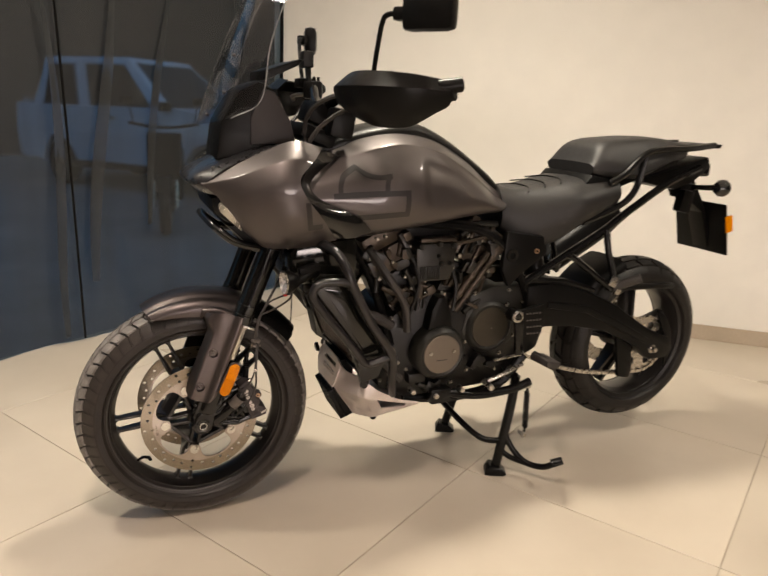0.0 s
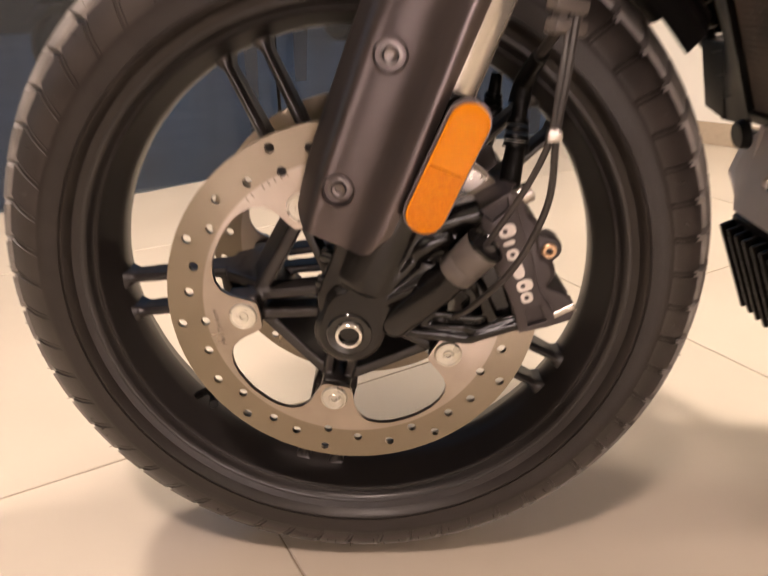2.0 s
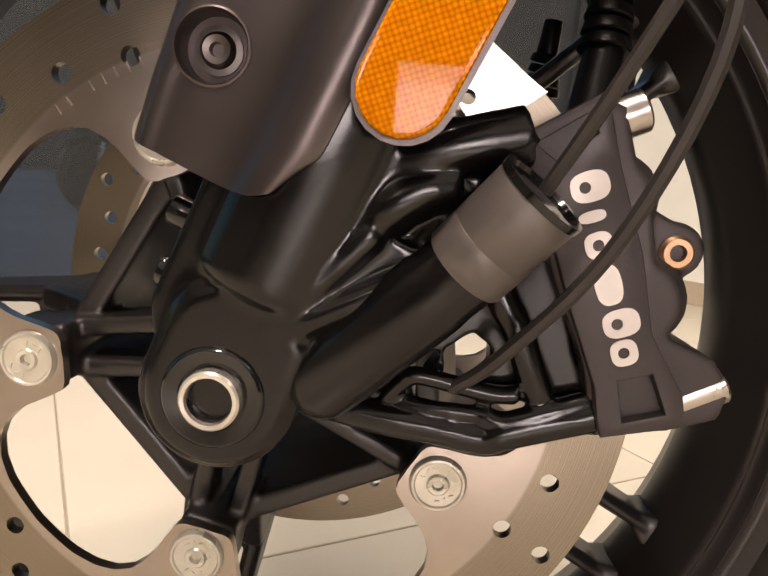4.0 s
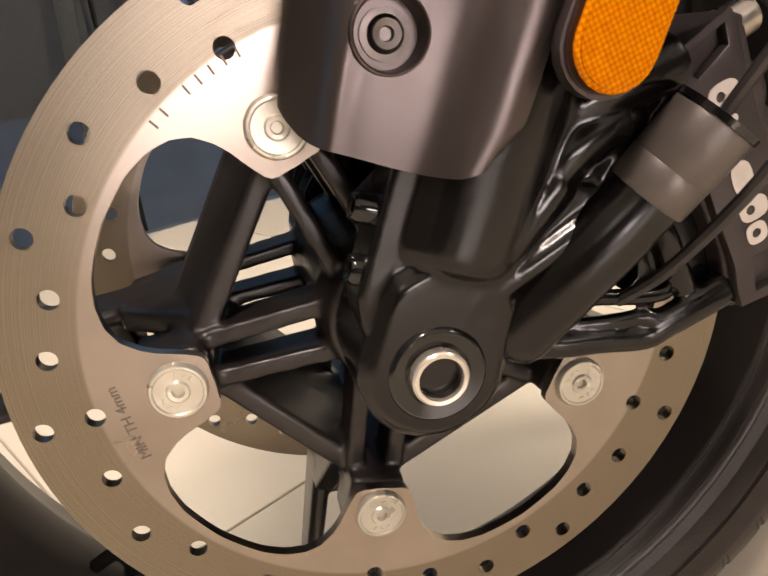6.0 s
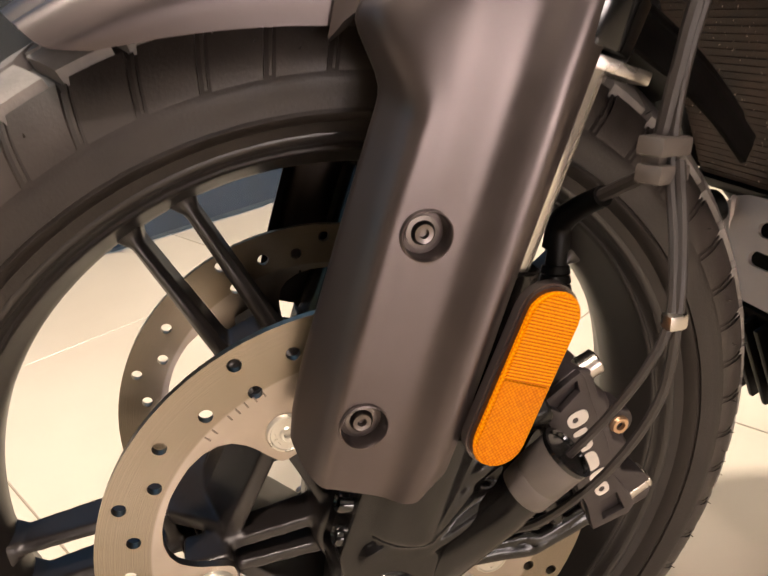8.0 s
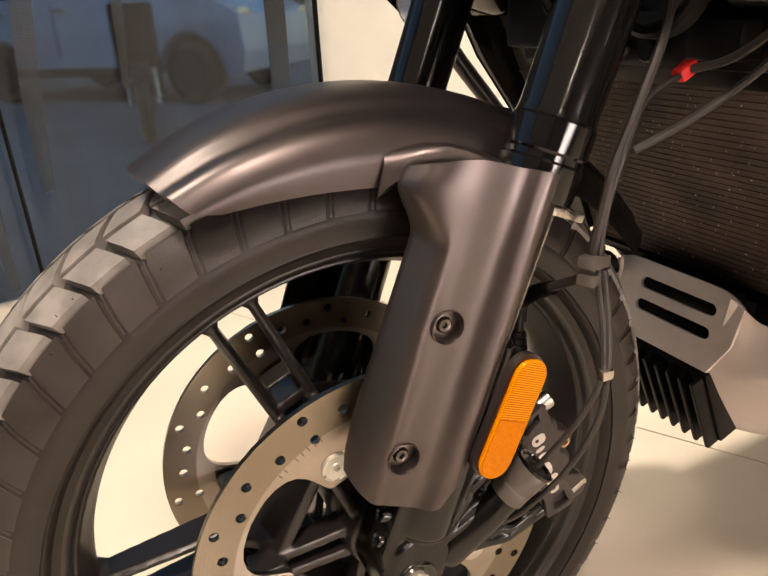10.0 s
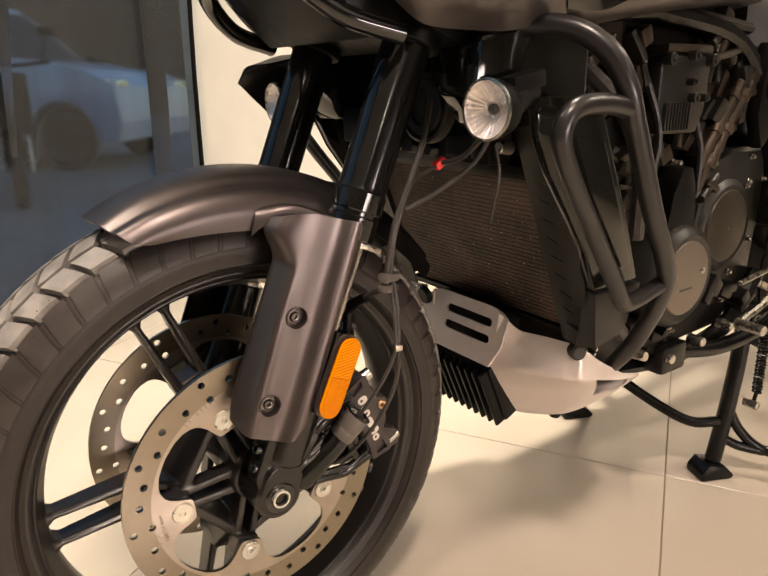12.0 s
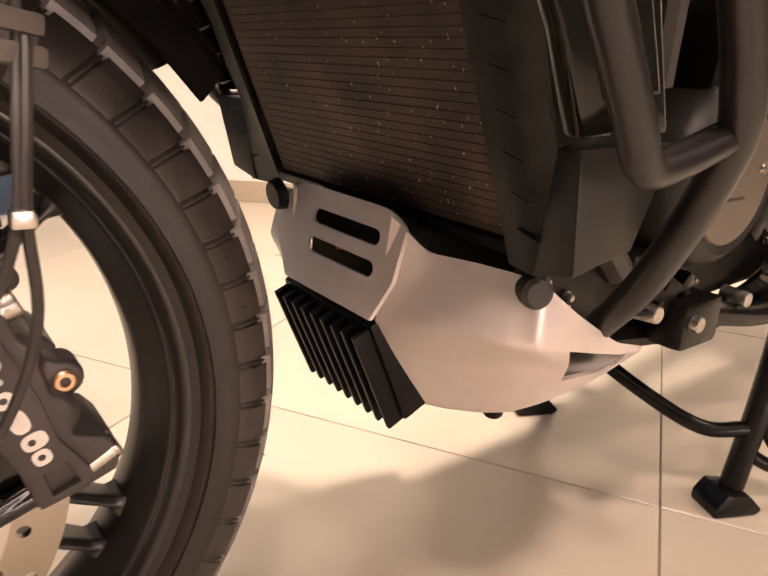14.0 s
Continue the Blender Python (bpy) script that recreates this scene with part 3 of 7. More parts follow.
tagged(curtain, "dark blue-black sheer drape with soft creases over the window", "curtain")
bm = B()
p0, p1 = CORNER - WD * 1.42 - out * 0.075, CORNER - WD * 1.62 - out * 0.075
sweep(bm, [(p0.x, p0.y, 2.6), (p0.x - 0.01, p0.y, 1.8), (p0.x, p0.y, 1.0), (p0.x + 0.005, p0.y, 0.02)], 0.006, 6, 4)
part("seam", bm, "black", curtain, "thick stitched seam")

bm = B()
p0 = CORNER - WD * 0.03 - out * 0.072
sweep(bm, [(p0.x, p0.y, 2.6), (p0.x + 0.01, p0.y, 1.6), (p0.x - 0.004, p0.y, 0.8), (p0.x, p0.y, 0.01)], 0.011, 8, 4)
part("hem", bm, "black", curtain, "dark rolled hem")

# second layers of cloth where the drape is gathered
for s0, lean, w, zb in ((1.50, 0.02, 0.05, 0.05), (1.22, -0.10, 0.07, 0.30), (0.90, -0.16, 0.05, 0.55), (0.35, 0.05, 0.12, 0.0), (2.4, 0.06, 0.04, 0.1)):
    bm = B()
    gg = np.zeros((14, 4, 3))
    for i in range(14):
        z = zb + (2.6 - zb) * i / 13
        for j in range(4):
            wj = w * (0.35 + 0.65 * math.sin(math.pi * min(1, (i + 1) / 9)))
            q = CORNER - WD * (s0 + lean * (z - 1.3) + 0.03 * math.sin(z * 3 + s0 * 5) + wj * (j / 3 - 0.5)) - out * (0.085 + 0.004 * (j % 2))
            gg[i, j] = (q.x, q.y, z)
    grid_faces(bm, catmull(gg, 3))
    part("pleat", bm, "sheer", curtain, "", 80)

# round recessed downlights
for k, (lx, ly, lw) in enumerate(LAMPS):
    bm = B()
    lathe(bm, [(0.150, 0.0), (0.170, 0.0), (0.170, -0.008), (0.150, -0.012)], pose(lx, ly, ROOM_H - 0.001), 32, loop=True)
    ob = tagged(part("downlight", bm, "ceiling"), "round recessed warm white ceiling downlight", "ceiling lamp", group="ceiling downlights")
    bm = B()
    lathe(bm, [(0, 0), (0.148, 0), (0.148, -0.004), (0, -0.004)], pose(lx, ly, ROOM_H - 0.002), 24)
    part("diffuser", bm, "glow", ob)

bm = B()
block(bm, PANEL, (2.0, 0.05, 0.76), None, 0.01)
panel = tagged(part("light_panel", bm, "black"), "wide lit display panel in a black frame on the back wall", "light panel")
bm = B()
block(bm, PANEL + Vector((0, 0.03, 0)), (1.9, 0.02, 0.66), None, 0.002)
part("diffuser", bm, "panel", panel)

# ---- the street behind the drape ----
bm = B()
bm.faces.new([bm.verts.new(p) for p in ((-60, 0.0, -0.07), (60, 0.0, -0.07), (60, 90, -0.07), (-60, 90, -0.07))])
bm.faces.new([bm.verts.new(p) for p in ((-60, -60, -0.07), (60, -60, -0.07), (60, 0.0, -0.07), (-60, 0.0, -0.07))])
tagged(part("ground", bm, "paving"), "grey paved street outside the showroom at dusk", "ground", kind="structure")

far = Matrix.Translation((0.4, 14.5, 0)) @ pose(0, 0, 0, 0, 0, 31)
bm = B()
block(bm, (0, 0, 3.0), (40, 0.4, 6.2), None, 0.02)
bmesh.ops.transform(bm, matrix=far, verts=bm.verts)
tagged(part("backdrop", bm, "facade"), "dark plain building front across the street", "building", kind="structure")


def parked_car(m):
    """A tall hatchback: lower body with wheel arches, tapered cabin, panes, wheels. x runs to its nose."""
    car = empty("car", "pale blue tall hatchback car parked in the street", "car")
    low = [(-0.62, 0.40), (-0.66, 0.75), (-0.60, 1.12), (2.10, 1.14), (2.95, 1.02), (3.22, 0.86), (3.26, 0.50), (3.20, 0.30), (3.05, 0.28)]
    for cx in (2.62, 0.0):
        for k in range(13):
            a = math.pi * k / 12
            low.append((cx + 0.40 * math.cos(a), 0.31 + 0.40 * math.sin(a)))
    bm = B()
    prism(bm, low, -0.9, 0.9, 0.04)
    part("body", bm, "carpaint", car)
    A, C = (-0.58, 2.05), (-0.36, 1.22)       # cabin's length at the belt and at the roof
    belt, roof = 1.08, 1.78
    def side(u, w, out=0.0, sgn=-1):
        """A point of the cabin's flank: u along it, w up it."""
        x0, x1 = A[0] + (A[1] - A[0]) * u, C[0] + (C[1] - C[0]) * u
        return (x0 + (x1 - x0) * w, sgn * (0.87 - 0.17 * w + out), belt + (roof - belt) * w)
    bm = B()
    v = [bm.verts.new(side(u, w, 0, g)) for u, w, g in ((0, 0, -1), (1, 0, -1), (1, 1, -1), (0, 1, -1), (0, 0, 1), (1, 0, 1), (1, 1, 1), (0, 1, 1))]
    fs = [bm.faces.new([v[i] for i in q]) for q in ((0, 1, 2, 3), (7, 6, 5, 4), (0, 4, 5, 1), (1, 5, 6, 2), (2, 6, 7, 3), (3, 7, 4, 0))]
    bmesh.ops.recalc_face_normals(bm, faces=fs)
    bevel_all(bm, fs, 0.06, 3)
    part("cabin", bm, "carpaint", car)
    for sgn in (-1, 1):
        for u0, u1 in ((0.09, 0.40), (0.47, 0.90)):
            bm = B()
            a = [bm.verts.new(side(u, w, 0.004, sgn)) for u, w in ((u0, 0.06), (u1, 0.06), (u1, 0.86), (u0 + 0.03, 0.86))]
            b = [bm.verts.new(side(u, w, -0.03, sgn)) for u, w in ((u0, 0.06), (u1, 0.06), (u1, 0.86), (u0 + 0.03, 0.86))]
            bm.faces.new(a); bm.faces.new(b[::-1])
            for i in range(4):
                bm.faces.new((a[i], b[i], b[(i + 1) % 4], a[(i + 1) % 4]))
            part("window", bm, "carglass", car, "dark side window")
        for x in (0.12, 0.98):
            bm = B()
            block(bm, (x, sgn * 0.912, 0.98), (0.20, 0.03, 0.035))
            part("door_handle", bm, "chrome", car)
        for x in (-0.02, 0.86, 1.85):       # shut lines of the doors
            bm = B()
            block(bm, (x, sgn * 0.9005, 0.78), (0.014, 0.004, 0.52), None, 0.001)
            part("door_gap", bm, "black", car)
        bm = B()
        block(bm, (0.9 + 0.4, sgn * 0.895, 0.33), (1.9, 0.05, 0.10), None, 0.02)
        part("sill", bm, "black", car)
        bm = B()
        block(bm, (2.02, sgn * 0.98, 1.16), (0.12, 0.16, 0.12), None, 0.03)
        part("door_mirror", bm, "black", car)
        bm = B()
        block(bm, (-0.62, sgn * 0.74, 1.00), (0.08, 0.16, 0.24), None, 0.02)
        part("tail_light", bm, "red", car)
        bm = B()
        block(bm, (3.10, sgn * 0.70, 0.86), (0.24, 0.30, 0.13), None, 0.03)
        part("head_light", bm, "chrome", car)
    bm = B()
    n = Vector((roof - belt, 0, A[1] - C[1])).normalized()
    q = [Vector(side(1, w, -0.09, g)) + n * 0.004 for w, g in ((0.06, -1), (0.06, 1), (0.90, 1), (0.90, -1))]
    a, b = [bm.verts.new(p) for p in q], [bm.verts.new(p - n * 0.03) for p in q]
    bm.faces.new(a); bm.faces.new(b[::-1])
    for i in range(4):
        bm.faces.new((a[i], b[i], b[(i + 1) % 4], a[(i + 1) % 4]))
    part("windscreen", bm, "carglass", car, "dark windscreen")
    for cx in (0.0, 2.62):
        for cy in (-0.79, 0.79):
            bm = B()
            lathe(bm, [(0, -0.10), (0.20, -0.10), (0.22, -0.115), (0.30, -0.10), (0.325, -0.06), (0.325, 0.06), (0.30, 0.10), (0.22, 0.115), (0.2, 0.10), (0, 0.10)], along_y(cx, cy, 0.325), 28)
            part("wheel", bm, "rubber", car)
    car.matrix_world = m
    return car


parked_car(pose(0.10, 9.10, -0.07, 0, 0, -46))


def parked_scooter(m):
    """A dark scooter: wheels, floor, front shield, seat."""
    sc = empty("scooter", "dark scooter shape outside behind the drape", "scooter")
    for cx in (0.0, 1.25):
        bm = B()
        lathe(bm, [(0, -0.04), (0.15, -0.04), (0.24, -0.05), (0.26, 0), (0.24, 0.05), (0.15, 0.04), (0, 0.04)], along_y(cx, 0, 0.26), 24)
        part("wheel", bm, "rubber", sc)
    bm = B()
    prism(bm, [(0.2, 0.3), (0.75, 0.26), (0.95, 0.3), (1.5, 0.5), (1.45, 0.72), (0.8, 0.76), (0.7, 0.42), (0.35, 0.40), (0.22, 0.95), (0.12, 0.95), (0.05, 0.55)], -0.16, 0.16, 0.03)
    part("body", bm, "black", sc)
    bm = B()
    prism(bm, [(0.78, 0.76), (1.4, 0.74), (1.42, 0.82), (0.85, 0.84)], -0.14, 0.14, 0.03)
    part("seat", bm, "vinyl", sc)
    bm = B()
    sweep(bm, [(0.25, -0.33, 1.03), (0.18, -0.1, 1.0), (0.18, 0.1, 1.0), (0.25, 0.33, 1.03)], 0.015)
    part("handlebar", bm, "black", sc)
    for side in (-0.28, 0.28):
        bm = B()
        rod(bm, (0.24, side, 1.02), (0.26, side * 1.15, 1.20), 0.008, 0.007)
        block(bm, (0.26, side * 1.2, 1.24), (0.03, 0.12, 0.07), None, 0.012)
        part("mirror", bm, "black", sc)
    bm = B()
    prism(bm, [(-0.26, 0.44), (-0.10, 0.56), (0.12, 0.56), (0.20, 0.46), (0.10, 0.50), (-0.10, 0.49)], -0.07, 0.07, 0.012)
    part("mudguard", bm, "black", sc)
    bm = B()
    rod(bm, (0.0, 0.10, 0.26), (0.16, 0.10, 0.70), 0.022, 0.022)
    rod(bm, (0.0, -0.10, 0.26), (0.16, -0.10, 0.70), 0.022, 0.022)
    part("fork", bm, "steel", sc)
    sc.matrix_world = m
    return sc


parked_scooter(pose(-2.28, 4.29, -0.07, 0, 0, 75))
# an added second scooter shape, only to darken this stretch of the drape
parked_scooter(pose(0.45, 4.55, -0.07, 0, 0, 80))


# ---- the motorcycle: front end ----
bike = empty("motorcycle", "gunmetal grey adventure motorcycle standing on its centre stand on the tiles", "motorcycle")
AX = Vector((0.003, 0, 0.325))          # front axle
SP = [186 + 72 * k for k in range(5)]   # spoke directions, degrees


def tyre_mesh(c, R, half, rim_r, n, crown):
    """Carcass with tread blocks: two middle rows set askew, a shoulder row on each side."""
    bm = B()
    depth = 0.0085

    def sec(phi, lift=0.0):
        return half * 1.02 * math.sin(phi), R - depth + lift - crown * (1 - math.cos(phi))
    prof = []
    top = radians(82)
    for k in range(41):
        p = -top + 2 * top * k / 40
        e = min(1.0, max(0.0, (abs(math.degrees(p)) - 73.0) / 3.0))     # the grooves run out on the smooth shoulder
        bed = 0.42 * min(1.0, max(0.0, (abs(math.degrees(p)) - 45.0) / 3.0))      # shallower between the shoulder blocks
        y, r = sec(p, depth * (bed + (0.72 - bed) * e))
        prof.append((r, y))
    edge = sec(top, depth * 0.72)[1]
    side = [(edge - 0.004, half * 0.995), (edge * 0.45 + rim_r * 0.55, half * 0.99), (rim_r + 0.0105, half * 0.965), (rim_r + 0.0085, half * 0.975), (rim_r + 0.0065, half * 0.95), (rim_r + 0.003, half * 0.84), (rim_r - 0.008, half * 0.76)]
    prof = [(r, -y) for r, y in side[::-1]] + prof + side
    lathe(bm, prof, along_y(*c), 120, loop=True)

    def tread(bm, a0, a1, p0, p1, skew, lift=depth):
        na, npp = 3, 5
        top_v, low_v = [], []
        for i in range(npp):
            p = p0 + (p1 - p0) * i / (npp - 1)
            rt, rl = [], []
            for j in range(na):
                a = a0 + (a1 - a0) * j / (na - 1) + skew * (p - p0)
                for lst, lf in ((rt, lift), (rl, -0.002)):
                    y, r = sec(p, lf)
                    lst.append(bm.verts.new((c[0] + r * math.cos(a), c[1] + y, c[2] + r * math.sin(a))))
            top_v.append(rt); low_v.append(rl)
        for i in range(npp - 1):
            for j in range(na - 1):
                bm.faces.new((top_v[i][j], top_v[i][j + 1], top_v[i + 1][j + 1], top_v[i + 1][j]))
        rim_t = [top_v[0][j] for j in range(na)] + [top_v[i][-1] for i in range(1, npp)] + [top_v[-1][j] for j in range(na - 2, -1, -1)] + [top_v[i][0] for i in range(npp - 2, 0, -1)]
        rim_l = [low_v[0][j] for j in range(na)] + [low_v[i][-1] for i in range(1, npp)] + [low_v[-1][j] for j in range(na - 2, -1, -1)] + [low_v[i][0] for i in range(npp - 2, 0, -1)]
        for i in range(len(rim_t)):
            j = (i + 1) % len(rim_t)
            bm.faces.new((rim_t[i], rim_t[j], rim_l[j], rim_l[i]))
    body, crown_bm, bm = bm, B(), B()
    shoulder = bm
    st = math.tau / n
    for k in range(n):
        a = k * st
        for sgn, sh in ((1, 0.0), (-1, 0.5)):
            o = a + sh * st
            tread(crown_bm, o, o + 0.80 * st, sgn * radians(1.6), sgn * radians(20.0), sgn * 0.16)
            tread(crown_bm, o + 0.45 * st, o + 1.25 * st, sgn * radians(24.0), sgn * radians(43.5), -sgn * 0.10)
            tread(shoulder, o + 0.03 * st, o + 0.83 * st, sgn * radians(47.0), sgn * radians(76.5), 0.05 * sgn, depth * 0.74)
            # the thin rib that stands in each shoulder groove
            tread(shoulder, o + 0.905 * st, o + 0.955 * st, sgn * radians(48.0), sgn * radians(74.5), 0.05 * sgn, depth * 0.62)
    return body, crown_bm, shoulder


def rim_mesh(c, R, w):
    """Cast rim: thin lip at the bead, rounded shoulder, groove, inner ridge, barrel."""
    bm = B()
    k, d = R / 0.252, w - 0.047
    half = [(0.2540, 0.0450), (0.2535, 0.0490), (0.2522, 0.0506), (0.2502, 0.0502), (0.2488, 0.0484), (0.2474, 0.0488), (0.2455, 0.0496), (0.2434, 0.0492), (0.2414, 0.0474), (0.2398, 0.0446),
            (0.2384, 0.0412), (0.2370, 0.0402), (0.2356, 0.0406), (0.2344, 0.0398), (0.2334, 0.0376), (0.2312, 0.0320), (0.2280, 0.0240), (0.2250, 0.0165), (0.2225, 0.0110), (0.2218, 0.0)]
    half = [(r * k, h + d) for r, h in half[:-1]] + [(half[-1][0] * k, 0.0)]
    inner = half + [(r, -h) for r, h in half[::-1][1:]]
    inner += [(0.2445 * k, -w + 0.006), (0.240 * k, 0), (0.2445 * k, w - 0.006)]
    lathe(bm, inner, along_y(*c), 120, loop=True)
    return bm


def radial(c, th, r, side=0.0, y=0.0):
    a = radians(th)
    return Vector((c[0] + r * math.cos(a) - side * math.sin(a), c[1] + y, c[2] + r * math.sin(a) + side * math.cos(a)))


def bar(bm, a, b, wa, wb, da, db, w=0.002):
    """A tapered bar from a to b in a wheel's plane: width wa to wb in the plane, depth da to db along y."""
    a, b = Vector(a), Vector(b)
    d = (b - a); d.y = 0; d.normalize()
    s = Vector((-d.z, 0, d.x))
    Y = Vector((0, 1, 0))
    v = []
    for p, ww, dd in ((a, wa, da), (b, wb, db)):
        v.append([bm.verts.new(p + s * (i * ww / 2) + Y * (j * dd / 2)) for i, j in ((-1, -1), (1, -1), (1, 1), (-1, 1))])
    fs = [bm.faces.new(v[0]), bm.faces.new(v[1][::-1])]
    for i in range(4):
        j = (i + 1) % 4
        fs.append(bm.faces.new((v[0][i], v[1][i], v[1][j], v[0][j])))
    bmesh.ops.recalc_face_normals(bm, faces=fs)
    bevel_all(bm, fs, w, 2)


def front_spokes(bm, c):
    """Hub, five bosses with paired arms, the broad braces between them and the slim outer bars."""
    for th in SP:
        for sd in (-1, 1):
            bar(bm, radial(c, th, 0.226, sd * 0.0182), radial(c, th, 0.108, sd * 0.0168), 0.0085, 0.0105, 0.022, 0.034, 0.002)
            bar(bm, radial(c, th, 0.224, sd * 0.0182, -0.009), radial(c, th, 0.118, sd * 0.0172, -0.013), 0.0045, 0.0045, 0.012, 0.012, 0.001)
            # foot where the bar flares into the rim
            bar(bm, radial(c, th, 0.2275, sd * 0.0182), radial(c, th, 0.2135, sd * 0.0182), 0.0215, 0.0085, 0.034, 0.022, 0.002)
            bar(bm, radial(c, th, 0.121, sd * 0.0168), radial(c, th, 0.088, sd * 0.0140), 0.0115, 0.0110, 0.050, 0.100, 0.002)
            for y in (-0.050, 0.050):
                # arms from the boss to the hub
                bar(bm, radial(c, th, 0.092, sd * 0.0092, y), radial(c, th, 0.026, sd * 0.0112, y * 1.06), 0.0085, 0.0085, 0.022, 0.026, 0.0015)
        for y in (-1, 1):
            bar(bm, radial(c, th, 0.112, 0, y * 0.058), radial(c, th, 0.083, 0, y * 0.058), 0.030, 0.026, 0.028, 0.028, 0.003)
        # straight wall to the next boss, thickest in the wheel's middle plane
        mid, along = radial((0, 0, 0), th + 36, 1.0), radial((0, 0, 0), th + 126, 1.0)
        ends = []
        for e in (-0.062, 0.062):
            ends.append([bm.verts.new(Vector(c) + mid * d + along * e * d / 0.080 + Vector((0, y, 0))) for d, y in ((0.0790, -0.058), (0.0690, -0.058), (0.0660, -0.014), (0.0660, 0.014), (0.0690, 0.058), (0.0790, 0.058), (0.0890, 0.014), (0.0890, -0.014))])
        bm.faces.new(ends[0]); bm.faces.new(ends[1][::-1])
        for i in range(8):
            bm.faces.new((ends[0][i], ends[0][(i + 1) % 8], ends[1][(i + 1) % 8], ends[1][i]))
        bar(bm, radial(c, th, 0.125, -0.020), radial(c, th, 0.125, 0.020), 0.010, 0.010, 0.030, 0.030)
    lathe(bm, [(0.012, -0.0765), (0.0290, -0.0765), (0.0310, -0.0745), (0.0325, -0.066), (0.0345, -0.050), (0.030, -0.024), (0.030, 0.024), (0.0345, 0.050), (0.0325, 0.066), (0.0310, 0.0745), (0.0290, 0.0765), (0.012, 0.0765)], along_y(*c), 40, loop=True)


front_wheel = part("front_wheel", rim_mesh(AX, 0.252, 0.047), "wheel", bike, "satin black cast rim with five pairs of spokes")
bm = B(); front_spokes(bm, AX)
casting("spokes", bm, "wheel", front_wheel, "", 0.0013, 9)
body, crown_blocks, side_blocks = tyre_mesh(AX, 0.3285, 0.062, 0.249, 56, 0.062)
part("tyre", body, "rubber", front_wheel, "dark brown-black rubber tyre", 30)
tagged(part("tread", crown_blocks, "dusty", front_wheel, "dusty rubber tread blocks, paled further for the light on them", 30), kind="stuff")
tagged(part("shoulder_tread", side_blocks, "tread", front_wheel, "dark rubber shoulder blocks", 30), kind="stuff")
for sgn in (-1, 1):
    bm = B()
    lathe(bm, [(0.0240, sgn * 0.073), (0.0268, sgn * 0.073), (0.0268, sgn * 0.0782), (0.0258, sgn * 0.0788), (0.0240, sgn * 0.0782)], along_y(*AX), 32, loop=True)
    part("hub_ring", bm, "steel", front_wheel, "bright steel bearing ring")
# valve
bm = B()
v0 = radial(AX, 219, 0.220, 0, -0.01)
sweep(bm, [v0, radial(AX, 219, 0.200, 0, -0.02), radial(AX, 219.5, 0.183, 0, -0.045)], 0.0042, 8, 4)
rod(bm, radial(AX, 219.5, 0.184, 0, -0.043), radial(AX, 219.5, 0.179, 0, -0.062), 0.0052, 0.0048)
part("valve_stem", bm, "black", front_wheel)
bm = B()
for k in range(5):
    a = 262 + k * 5.4
    bar(bm, radial(AX, a, 0.262, -0.004, -0.0605), radial(AX, a, 0.275, 0.004, -0.0612), 0.003, 0.003, 0.0012, 0.0012, 0.0003)
for k in range(7):
    a = 243 + k * 3.1
    bar(bm, radial(AX, a, 0.262, -0.002, -0.0605), radial(AX, a, 0.277, 0.002, -0.0612), 0.0032, 0.0032, 0.0012, 0.0012, 0.0003)
part("moulded_marks", bm, "rubber", front_wheel)
rng = random.Random(12)
bm = B()
for k in range(110):
    a, side = k * 360 / 110 + rng.uniform(-1, 1), rng.choice((-1, -1, 1))
    f = radians(rng.choice((40, 52, 60, 66)))
    r, y = 0.3260 - 0.062 * (1 - math.cos(f)), 0.0632 * math.sin(f)
    out = rng.uniform(0.002, 0.0045)
    p = radial(AX, a, r - 0.001, 0, side * (y - 0.001))
    q = radial(AX, a + rng.uniform(-0.4, 0.4), r + out * math.cos(f), 0, side * (y + out * math.sin(f)))
    rod(bm, p, q, 0.0005, 0.0003, 5)
tagged(part("rubber_hairs", bm, "rubber", front_wheel, "short moulding hairs on the tyre's shoulder"), kind="stuff")


def disc_outline():
    """Inner outline of the disc: five rounded tabs between deep scallops."""
    knots = [(0, 0.0815), (6, 0.0822), (8, 0.0835), (9.3, 0.0862), (10.2, 0.0930), (11, 0.1010), (12, 0.1070), (14, 0.1142), (17, 0.1193), (21, 0.1227), (26, 0.1247), (36, 0.1256)]
    pts = []
    for s in SP:
        for k in range(-36, 36):
            d = min(abs(k), 36)
            for (d0, r0), (d1, r1) in zip(knots, knots[1:]):
                if d0 <= d <= d1:
                    r = r0 + (r1 - r0) * (d - d0) / (d1 - d0)
            pts.append((r * math.cos(radians(s + k)), r * math.sin(radians(s + k))))
    return pts


HOLES = [(0, 0.1508), (0, 0.1303), (12.2, 0.1370), (24.2, 0.1448), (34.2, 0.1358), (41.3, 0.1500), (50.0, 0.1390), (60.2, 0.1412)]      # degrees past a tab, radius


def disc_mesh(c, y0, y1):
    bm = B()
    holes = [disc_outline()[::-1]]
    for th in SP:
        for d, r in HOLES:
            a = radians(th + d)
            holes.append(circle(r * math.cos(a), r * math.sin(a), 0.0041, 16))
    m = pose(*c, 90, 0, 0)      # local x, y become x, z; local z becomes -y
    plate(bm, circle(0, 0, 0.1597, 120), holes, -y0, -y1, m)
    bmesh.ops.translate(bm, vec=-Vector(c), verts=bm.verts)
    return bm


